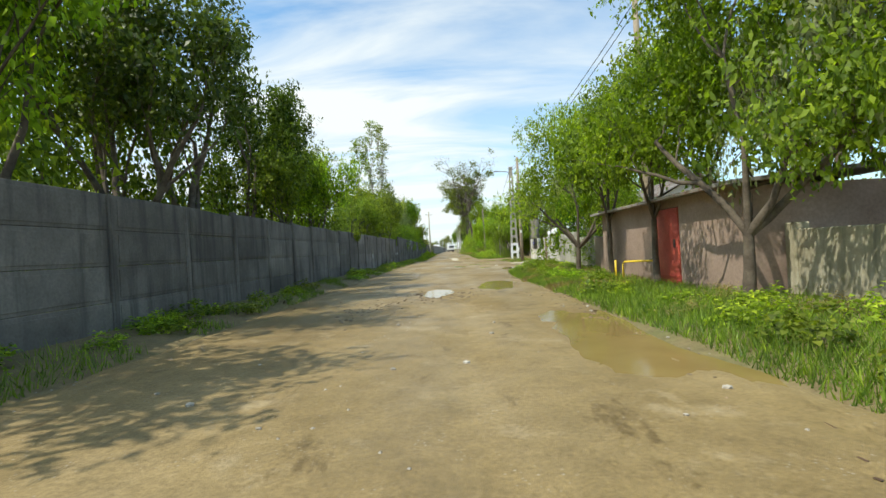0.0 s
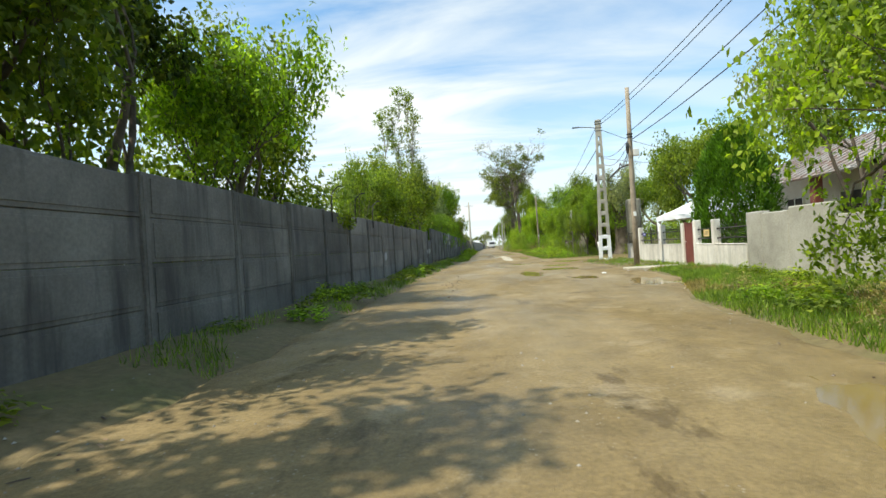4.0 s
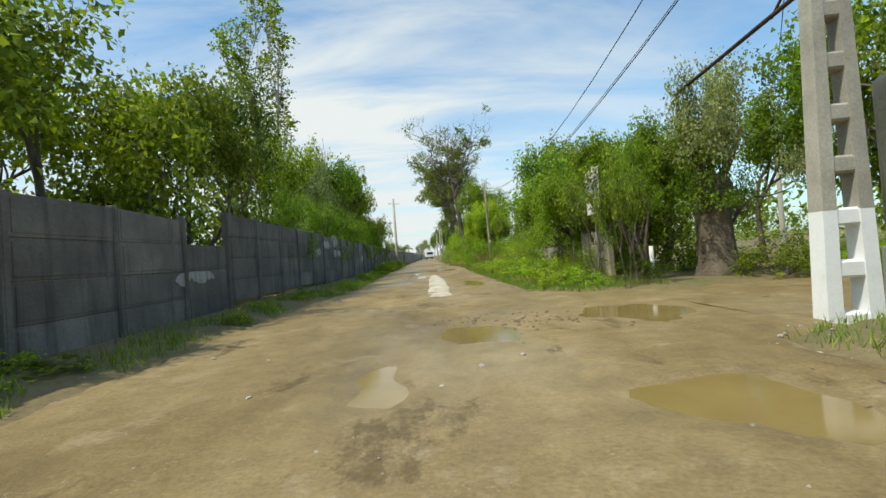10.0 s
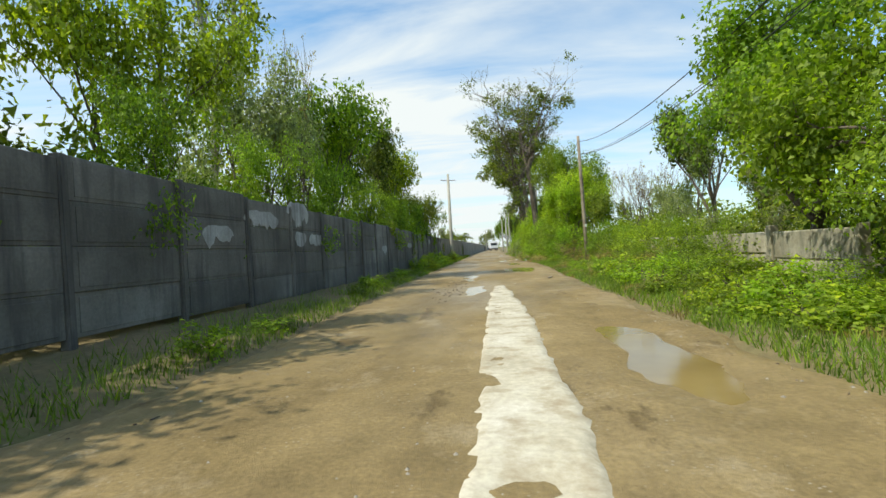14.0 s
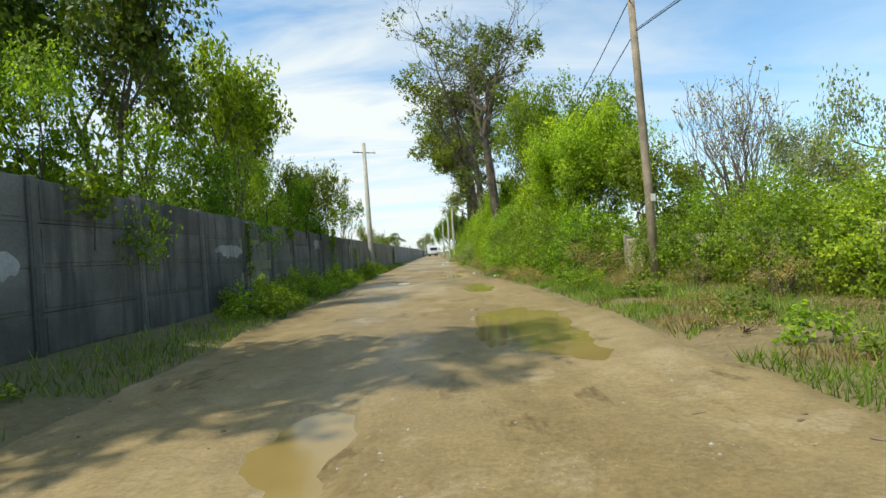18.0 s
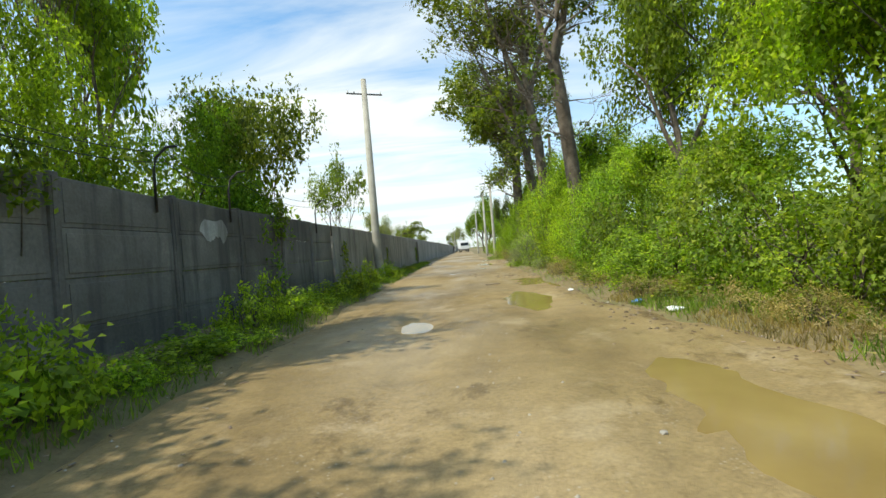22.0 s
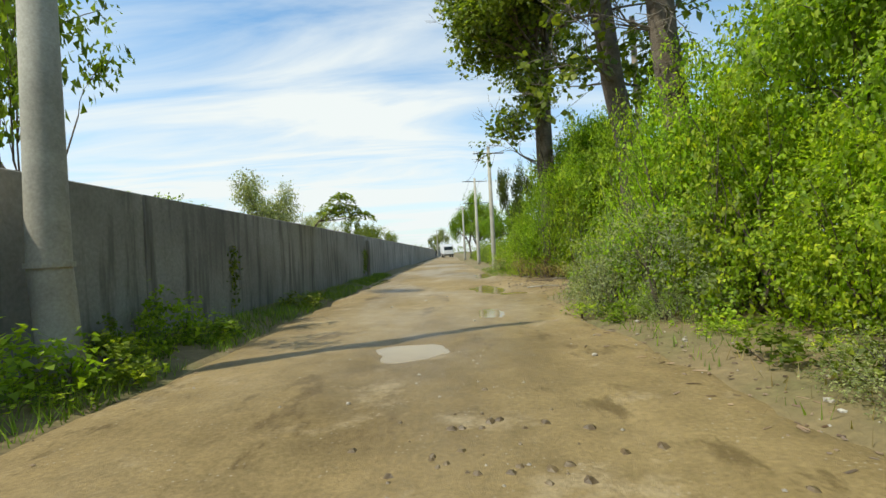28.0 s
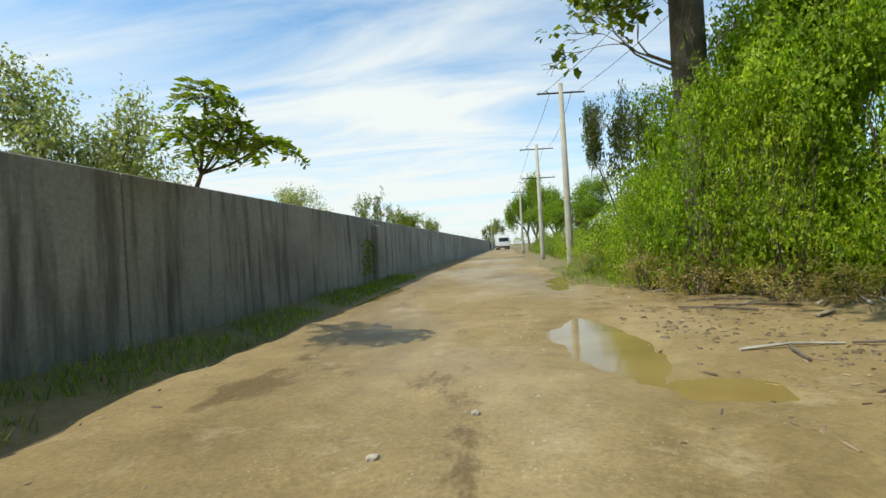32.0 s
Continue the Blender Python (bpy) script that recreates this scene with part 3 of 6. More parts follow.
def bunches(g, c, leaf, count=6, outward=0.0):
    """Gathers leaves into small sprays that share a direction and a facing."""
    k = (len(c) // count) * count
    mid = c[:k:count]
    n = len(mid)
    way = g.normal(size=(n, 3)) * np.array([1, 1, 0.55]) - np.array([0, 0, 0.15])
    way /= np.linalg.norm(way, axis=1)[:, None]
    face = g.normal(size=(n, 3)) * 0.55 + np.array([-0.25, -0.2, 0.85])
    if outward:
        core = np.array([0, 0, np.percentile(mid[:, 2], 35)])
        out = (mid - core) / (np.percentile(np.abs(mid - core), 90, axis=0) + 1e-6)
        face = face + outward * out / np.maximum(0.35, np.linalg.norm(out, axis=1))[:, None]
    step = (np.arange(k) % count - 0.4 * count)[:, None] * leaf * 0.34
    way, face = np.repeat(way, count, axis=0), np.repeat(face, count, axis=0)
    out = np.repeat(mid, count, axis=0) + way * step + g.normal(size=(k, 3)) * leaf * 0.38
    keep = out[:, 2] > 0.05
    return out[keep], way[keep] * 0.6, face[keep]


def clump(rnd_seed, tips, per_tip, radius, squash=0.8):
    g = np.random.default_rng(rnd_seed)
    t = np.array([p for p, _ in tips])
    n = len(t) * per_tip
    q = g.normal(size=(n, 3))
    q /= np.maximum(1.0, np.linalg.norm(q, axis=1) / 1.75)[:, None]
    return np.repeat(t, per_tip, axis=0) + q * np.array([radius, radius, radius * squash]) * 0.42


def tree(name, label, seed, trunk_h, trunk_r, limb_len, depth, spread, rise, leaf, leaf_size, per_tip, radius, stems=1, bark=None, forks=(2, 4), aspect=0.55, lean=0.15, shrink=0.62, category="tree", droop=0.3, tri=True):
    rnd = random.Random(seed)
    w = Wood()
    for s_ in range(stems):
        a = 2 * math.pi * s_ / max(1, stems) + rnd.random()
        d = Vector((math.cos(a) * lean * (1.6 if stems > 1 else rnd.random()), math.sin(a) * lean * (1.6 if stems > 1 else rnd.random()), 1)).normalized()
        base = Vector((math.cos(a) * 0.12 * (stems > 1), math.sin(a) * 0.12 * (stems > 1), -0.15))
        top = base + d * trunk_h
        mid = base + d * trunk_h * 0.5 + Vector((rnd.gauss(0, 0.04), rnd.gauss(0, 0.04), 0)) * trunk_h
        w.limb([base, base + d * 0.2, mid, top], [trunk_r * 1.35, trunk_r * 1.05, trunk_r * 0.9, trunk_r * 0.75], 8)
        for i in range(rnd.randint(3, 4)):
            b = 2 * math.pi * (i / 3.5) + rnd.random()
            nd = (d + Vector((math.cos(b), math.sin(b), 0)) * spread * 1.1).normalized()
            w.grow(rnd, top, nd, limb_len * rnd.uniform(0.8, 1.15), trunk_r * 0.6, depth, spread, rise, forks=forks, shrink=shrink)
        w.grow(rnd, top, d, limb_len, trunk_r * 0.65, depth, spread * 0.8, rise, forks=forks, shrink=shrink)
    ob = thing(name, label, category)
    part("trunk", w.mesh("trunk", bark or BARK), None, ob)
    c, way, face = bunches(np.random.default_rng(seed + 4), clump(seed + 1, w.tips, per_tip, radius), leaf_size, outward=0.6)
    part("crown", leaf_mesh("crown", c, leaf_size, leaf, seed + 2, droop=droop, aspect=aspect * (1.35 if tri else 1), tri=tri, up=way, facing=face), None, ob)
    return ob


def bush(name, label, seed, h, r, leaf, leaf_size, count, stems=9, bark=None, aspect=0.55, category="bush", shell=0.6, tri=True):
    """A dense shrub: many stems, leaves in uneven clumps down to the ground."""
    rnd = random.Random(seed)
    g = np.random.default_rng(seed)
    w = Wood()
    for s_ in range(stems):
        a = rnd.random() * 2 * math.pi
        d = Vector((math.cos(a) * rnd.uniform(0.1, 0.7), math.sin(a) * rnd.uniform(0.1, 0.7), 1)).normalized()
        w.grow(rnd, Vector((math.cos(a) * 0.15, math.sin(a) * 0.15, -0.1)), d, h * 0.5, 0.035, 1, 0.5, 0.3, forks=(2, 3))
    ob = thing(name, label, category)
    part("stem", w.mesh("stem", bark or BARK), None, ob)
    k = max(16, count // 75)
    cen = []
    while len(cen) < k:
        x, y, z = rnd.uniform(-1, 1), rnd.uniform(-1, 1), rnd.uniform(0.0, 1)
        q = x * x + y * y + (z * 0.95) ** 2
        if q < 1 and q > rnd.random() * shell:
            o = rnd.uniform(1.12, 1.35) if rnd.random() < 0.2 and z > 0.25 else 1.0
            cen.append((x * r * o, y * r * o, 0.15 + z * h * (0.75 + 0.25 * rnd.random()) * o))
    cen = np.repeat(np.array(cen), count // k, axis=0)
    sc = np.repeat(0.06 + 0.1 * g.random((k, 1)), count // k, axis=0)
    c, way, face = bunches(g, cen + g.normal(size=cen.shape) * np.array([r, r, h * 0.8]) * sc, leaf_size, outward=1.0)
    part("crown", leaf_mesh("crown", c, leaf_size, leaf, seed + 2, aspect=aspect * (1.35 if tri else 1), tri=tri, up=way, facing=face), None, ob)
    return ob


DIM = {}


def size_of(ob):
    """Height and radius of a plant, from its leaves."""
    if ob.name not in DIM:
        me = [o for o in ob.children if o.name.startswith("crown")][0].data
        v = np.empty(len(me.vertices) * 3)
        me.vertices.foreach_get("co", v)
        v = v.reshape(-1, 3)
        DIM[ob.name] = (np.percentile(v[:, 2], 99.6), np.percentile(np.hypot(v[:, 0], v[:, 1]), 96))
    return DIM[ob.name]


USED = set()


def put(ob, x, y, height, radius=None, turn=None, z=0.0, label="", group=""):
    """Stands the plant at a place with that height and radius: the first call moves the thing itself, later calls copy it."""
    h, r = size_of(ob)
    sz = height / h
    s = radius / r if radius else sz
    m = pose(x, y, z, 0, 0, rng.uniform(0, 360) if turn is None else turn)
    if ob.name in USED:
        ob = copy_thing(ob, m @ Matrix.Diagonal((s / ob.scale.x, s / ob.scale.y, sz / ob.scale.z, 1)))
    else:
        USED.add(ob.name)
        ob.matrix_basis = m @ Matrix.Diagonal((s, s, sz, 1))
    return tagged(ob, label, group=group)


T_DEEP = tree("broadleaf_tree", "tall deep green tree with layered leaf sprays", 45, 2.2, 0.16, 2.3, 3, 1.0, 0.2, LEAF_DEEP, 0.17, 66, 0.85, forks=(2, 4), aspect=0.5)
T_BROAD = tree("broadleaf_tree", "leafy broadleaf tree with fresh yellow-green foliage", 11, 1.0, 0.13, 1.9, 3, 0.8, 0.45, LEAF_BRIGHT, 0.125, 46, 0.74, forks=(2, 4), tri=False)
T_MID = tree("broadleaf_tree", "dense mid-green broadleaf tree behind the fence", 23, 0.6, 0.14, 2.0, 3, 0.9, 0.35, LEAF_MID, 0.14, 54, 0.78, forks=(2, 4))
T_DARK = tree("broadleaf_tree", "tall dark-leaved tree with an open crown", 37, 1.2, 0.16, 2.2, 3, 0.7, 0.7, LEAF_DARK, 0.13, 42, 0.72, forks=(2, 4), tri=False)
T_GREY = tree("oleaster_tree", "grey-green oleaster tree with narrow leaves", 41, 0.7, 0.11, 1.7, 3, 0.85, 0.4, LEAF_GREY, 0.13, 52, 0.64, forks=(2, 4), aspect=0.36)
T_ORCHARD = tree("orchard_tree", "low round orchard tree with dense green leaves", 53, 1.0, 0.12, 1.35, 3, 1.0, 0.12, LEAF_FRESH, 0.105, 86, 0.66, forks=(2, 4))
T_SPARSE = tree("sapling_tree", "thin sapling with sparse leaves against the sky", 61, 1.2, 0.045, 1.5, 2, 0.75, 0.6, LEAF_MID, 0.14, 26, 0.42, stems=2, forks=(2, 3))
T_AIL = tree("ailanthus_tree", "slender young tree with long bright green leaf sprays", 67, 0.9, 0.08, 1.9, 3, 0.75, 0.6, LEAF_SUN, 0.15, 80, 0.66, stems=2, forks=(2, 3), aspect=0.36)
T_BARE = tree("bare_tree", "leafless grey tree with fine upright twigs", 73, 1.2, 0.07, 1.8, 3, 0.5, 0.9, LEAF_DRY, 0.1, 1, 0.3, stems=3, forks=(2, 3))
B_GREEN = bush("shrub", "dense bright green roadside shrub", 71, 2.6, 1.7, LEAF_BRIGHT, 0.108, 7200)
B_DEEP = bush("shrub", "deep green broad-leaved roadside shrub", 77, 2.8, 1.7, LEAF_DEEP, 0.135, 4200)
B_FRESH = bush("shrub", "leggy fresh green roadside shrub with yellowish shoots", 79, 2.7, 1.6, LEAF_FRESH, 0.11, 5200, shell=0.75)
B_MID = bush("shrub", "mixed green roadside shrub", 83, 2.4, 1.8, LEAF_MID, 0.125, 5200)
B_BACK = bush("shrub", "overgrown shrub showing above the fence", 85, 2.4, 1.8, LEAF_MID, 0.17, 3000)
B_GREY = bush("shrub", "grey-green shrub leaning over the lane", 97, 1.8, 1.3, LEAF_GREY, 0.1, 6000, aspect=0.24)
B_DRY = bush("shrub", "half-dry brown and straw-coloured shrub", 99, 1.2, 1.0, LEAF_DRY, 0.1, 2600, aspect=0.25)
B_NEAR = bush("shrub", "bright small-leaved shrub crowding the lane", 111, 2.7, 1.6, LEAF_SUN, 0.072, 10500, tri=False)
T_LOW = tree("broadleaf_tree", "broad tree with leafy branches hanging low by the garage", 29, 1.0, 0.13, 2.3, 3, 1.05, 0.06, LEAF_FRESH, 0.115, 84, 0.95, forks=(2, 4), tri=False)
B_LOW = bush("shrub", "low bushy green growth along the foot of the wall", 105, 1.0, 0.85, LEAF_BRIGHT, 0.1, 1700)
WEED = bush("weed_clump", "knee-high green weeds on the verge", 101, 0.6, 0.45, LEAF_BRIGHT, 0.1, 520, stems=1, category="weeds")
WEED_MID = bush("weed_clump", "broad-leaved dark green weeds on the verge", 103, 0.6, 0.5, LEAF_MID, 0.12, 420, stems=1, category="weeds")
WEED_DRY = bush("weed_clump", "dry straw-coloured weeds on the verge", 107, 0.5, 0.45, LEAF_DRY, 0.12, 500, stems=1, category="weeds", aspect=0.12)


def old_poplar(label, seed, h, trunk_r, fork, lean, leaders, live, side, reach=1.0, leaf_size=0.2):
    """An old poplar: a heavy leaning trunk that forks into tall leaders; dense leaf clusters on some limbs, fine bare twigs on the others."""
    rnd = random.Random(seed)
    w, bare = Wood(0.012), []
    pts, rad = [Vector((0, 0, -0.3))], [trunk_r * 1.5]
    for i in range(5):
        z = (i + 1) / 5
        pts.append(Vector((lean[0] * z ** 1.4 + rnd.gauss(0, 0.07), lean[1] * z + rnd.gauss(0, 0.07), fork * z)))
        rad.append(trunk_r * (1.12 - 0.22 * z))
    w.limb(pts, rad, 12)
    for k in range(leaders):
        p = pts[rnd.choice((4, 5, 5))] if k else pts[-1]
        a = 2 * math.pi * (k + 0.3 * rnd.random()) / leaders
        d = Vector((math.cos(a) * 0.42 - 0.14 * side, math.sin(a) * 0.42, 1)).normalized()
        top = h * rnd.uniform(0.78, 1.0) if k else h
        n, q, line, r0 = 7, p, [p], trunk_r * (0.62 if k else 0.72)
        for i in range(n):
            d = (d + Vector((rnd.gauss(0, 0.1), rnd.gauss(0, 0.1), 0.1))).normalized()
            q = q + d * (top - p.z) / n / max(0.6, d.z)
            line.append(q)
        rr = [max(0.03, r0 * (1 - 0.9 * i / n)) for i in range(n + 1)]
        w.limb(line, rr, 9)
        for i in range(2, n + 1):
            for j in range(3):
                a = rnd.gauss(math.pi, 0.95) if rnd.random() < side else rnd.random() * 2 * math.pi
                nd = Vector((math.cos(a), math.sin(a), rnd.uniform(0.05, 0.75))).normalized()
                ln = h * rnd.uniform(0.075, 0.15) * reach
                alive = rnd.random() < live * (2.0 - 1.85 * i / n)
                bare += [] if alive else [Wood(0.011)]
                (w if alive else bare[-1]).grow(rnd, line[i], nd, ln, max(0.045, rr[i] * 0.5), 2 if alive else 3, 0.65, 0.4, kink=0.2, forks=(2, 3), shrink=0.62)
    for i in range(3, 6):
        for j in range(5):
            a = rnd.gauss(math.pi, 1.3)
            nd = Vector((math.cos(a), math.sin(a), rnd.uniform(-0.1, 0.6))).normalized()
            alive = rnd.random() < live ** 2
            bare += [] if alive else [Wood(0.011)]
            (w if alive else bare[-1]).grow(rnd, pts[i], nd, h * rnd.uniform(0.05, 0.1) * reach, 0.05 if alive else 0.035, 2 if alive else 3, 0.7, 0.25, kink=0.22, forks=(2, 3), shrink=0.62)
    ob = thing("old_poplar", label, "tree")
    part("trunk", w.mesh("trunk", BARK_OLD), None, ob)
    for dead in bare:
        part("dead_limb", dead.mesh("dead_limb", BARK_DEAD), None, ob, "bare grey limb with fine dead twigs")
    tips = [t for t in w.tips if rnd.random() < 0.85] + [t for dead in bare for t in dead.tips if rnd.random() < 0.02]
    c, way, face = bunches(np.random.default_rng(seed), clump(seed + 1, tips, 46, 1.0), leaf_size)
    part("crown", leaf_mesh("crown", c, leaf_size, LEAF_POPLAR, seed + 2, aspect=0.8, up=way, facing=face), None, ob)
    return ob


BARK_DEAD = surface("grey dead twigs", (0.1, 0.08, 0.06), (0.16, 0.135, 0.105), (0.24, 0.205, 0.165), 3.0, 26, 0.95, 0.8, 0.015, 0.1)
BARK_OLD = surface("furrowed poplar bark", (0.075, 0.056, 0.038), (0.135, 0.105, 0.075), (0.21, 0.17, 0.125), 2.0, 14, 0.95, 1.0, 0.05, 0.1)


def column_poplar(seed, h):
    rnd = random.Random(seed)
    w = Wood()
    pts = [Vector((rnd.gauss(0, 0.04) * i, rnd.gauss(0, 0.04) * i, h * i / 8)) for i in range(9)]
    w.limb(pts, [0.2 * (1 - 0.1 * i) for i in range(9)], 7)
    for i in range(1, 9):
        for k in range(4):
            a = rnd.random() * 6.283
            w.grow(rnd, pts[i], Vector((math.cos(a) * 0.28, math.sin(a) * 0.28, 1)).normalized(), h * 0.13, 0.05, 1, 0.25, 1.2, kink=0.08, forks=(2, 3))
    ob = thing("column_poplar", "tall thin column poplar with sparse leaves", "tree")
    part("trunk", w.mesh("trunk", BARK_PALE), None, ob)
    c, way, face = bunches(np.random.default_rng(seed), clump(seed, w.tips, 18, 0.75), 0.2)
    part("crown", leaf_mesh("crown", c, 0.2, LEAF_MID, seed, aspect=0.8, up=way, facing=face), None, ob)
    return ob


def thuja(seed):
    rnd = np.random.default_rng(seed)
    ob = thing("thuja", "broad bright green conifer clipped by nobody, dense to the ground", "conifer")
    w = Wood()
    w.limb([Vector((0, 0, -0.1)), Vector((0, 0, 2.5)), Vector((0.05, 0, 5.0))], [0.16, 0.1, 0.02], 6)
    part("trunk", w.mesh("trunk", BARK), None, ob)
    n = 30000
    a = rnd.random(n) * 2 * math.pi
    t = rnd.random(n) ** 0.8 * 0.9
    lob = 1 + 0.1 * np.sin(a * 5 + t * 9) + 0.07 * np.sin(a * 11 - t * 21)
    r = 2.0 * np.sin(np.clip(0.25 + t * 0.82, 0, 1) * math.pi) ** 0.62 * lob * (0.72 + 0.3 * rnd.random(n) ** 0.5)
    c = np.stack([np.cos(a) * r, np.sin(a) * r, 0.1 + t * 5.9 + 0.12 * np.sin(a * 7 + t * 5)], 1)
    up = np.stack([np.cos(a) * 0.45, np.sin(a) * 0.45, np.full(n, 1.0)], 1)
    part("crown", leaf_mesh("crown", c, 0.34, LEAF_THUJA, seed, aspect=0.2, up=up, tri=True), None, ob)
    return ob


def ailanthus(seed, x, y):
    """Rosettes of arching fronds with paired leaflets, on stems that lean out over the wall."""
    rnd = random.Random(seed)
    ob = thing("ailanthus_tree", "young tree of heaven leaning over the wall with drooping fronds", "tree", x, y)
    w, cen, ups = Wood(), [], []
    fork = Vector((0.5, -0.35, 2.55))
    w.limb([Vector((0, 0, -0.1)), Vector((0.02, 0.05, 1.4)), Vector((0.15, -0.1, 2.2)), fork], [0.05, 0.045, 0.04, 0.032], 7)
    for p, count in (((1.72, -2.0, 3.12), 13), ((1.45, -1.7, 2.9), 9), ((2.25, -1.6, 2.6), 11), ((1.3, -1.75, 2.75), 9), ((1.4, -1.1, 2.7), 9), ((0.9, -0.7, 2.75), 8), ((1.9, -1.9, 2.75), 8)):
        p = Vector(p)
        w.limb([fork, fork.lerp(p, 0.5) + Vector((0, 0, -0.05)), p], [0.024, 0.018, 0.011], 5)
        for f in range(count):
            a, ln, lift = 2 * math.pi * f / count + rnd.random() * 0.5, rnd.uniform(0.42, 0.62), rnd.uniform(0.25, 1.0)
            flat = Vector((math.cos(a), math.sin(a), 0))

            def along(q):
                return p + flat * ln * q * (1 - 0.12 * q) + Vector((0, 0, ln * (lift * q - (0.55 + lift * 0.6) * q * q)))
            w.limb([along(q / 4) for q in range(5)], [0.006, 0.005, 0.004, 0.003, 0.002], 3)
            side = Vector((-math.sin(a), math.cos(a), -0.3))
            for q in range(3, 16):
                for sgn in (1, -1):
                    cen.append(tuple(along(q / 15)))
                    ups.append(tuple(side * sgn * 2.2 + flat * 0.7))
    part("trunk", w.mesh("trunk", BARK), None, ob)
    part("crown", leaf_mesh("crown", cen, 0.13, LEAF_MID, seed, aspect=0.38, up=ups), None, ob)
    return ob


rng = random.Random(9)

# ---- trees along the left side, behind the fence ----
for ob, x, y, h, r in [(T_BROAD, -7.9, 3.5, 8.4, 3.0), (T_DARK, -7.6, 11.3, 8.6, 2.9), (T_DARK, -7.4, 13.4, 9.6, 3.2), (T_DARK, -7.6, 16.8, 8.5, 2.6), (T_DARK, -7.4, 20.4, 8.2, 2.6), (T_MID, -7.4, 25.4, 6.9, 2.5), (T_MID, -7.4, 18.4, 5.6, 2.3), (T_BROAD, -7.0, 23.6, 6.2, 2.2), (T_BROAD, -7.3, 7.2, 8.2, 2.7), (T_MID, -9.4, 12.8, 8.6, 2.8), (T_DARK, -8.3, 28.0, 7.6, 1.9),
                       (T_SPARSE, -8.0, 37.2, 6.5, 1.3), (T_MID, -8.4, 42.0, 6.0, 2.4), (T_MID, -8.2, 46.8, 7.6, 3.6), (T_MID, -8.4, 52.0, 7.4, 2.8), (T_DARK, -7.9, 55.8, 9.2, 2.8), (T_BROAD, -8.4, 60.5, 8.2, 2.7),
                       (T_GREY, -8.0, 65.2, 8.4, 2.8), (T_BROAD, -8.0, 72.0, 9.2, 3.2), (T_DARK, -9.8, 76.5, 9.2, 2.8), (T_DARK, -8.8, 80.5, 9.8, 2.9), (T_BROAD, -7.7, 85.0, 9.2, 2.9), (T_BROAD, -9.3, 91.2, 9.6, 2.5),
                       (T_BARE, -8.8, 89.5, 9.6, 1.8), (T_MID, -7.9, 94.2, 6.7, 2.1), (T_MID, -10.0, 99.5, 3.6, 1.8), (T_LOW, -7.5, 92.0, 5.2, 1.9), (T_LOW, -8.0, 87.6, 5.4, 2.0), (T_LOW, -7.5, 82.6, 5.2, 2.0), (T_LOW, -7.3, 76.6, 5.4, 2.0), (T_LOW, -7.1, 70.2, 5.2, 1.9), (T_LOW, -7.0, 64.4, 5.0, 1.9), (T_LOW, -6.9, 59.2, 4.8, 1.8), (T_SPARSE, -7.6, 105.3, 6.8, 2.4), (T_GREY, -7.2, 114.2, 4.15, 1.8),
                       (T_BARE, -7.4, 67.3, 9.3, 1.3), (T_GREY, -8.2, 123.5, 3.6, 1.8), (T_SPARSE, -8.0, 133.0, 4.6, 1.4), (T_MID, -8.6, 148.0, 4.4, 2.4), (T_BROAD, -9.4, 111.0, 3.2, 1.8)]:
    put(ob, x, y, h, r)
put(column_poplar(31, 20.0), -11.3, 68.4, 20.2, 1.6)
put(column_poplar(32, 19.0), -9.8, 68.0, 19.4, 1.4)
put(column_poplar(33, 17.0), -13.2, 68.6, 17.6, 1.3)
ailanthus(77, -6.12, 115.1)
for i in range(36):
    y = -6 + i * 3.0 + rng.uniform(-0.8, 0.8)
    if 31 < y < 42 and rng.random() < 0.6:
        continue
    put(B_BACK, rng.uniform(-9.0, -8.5), y, rng.uniform(4.0, 5.4) if y < 97 else rng.uniform(1.4, 1.9), rng.uniform(2.0, 2.5))

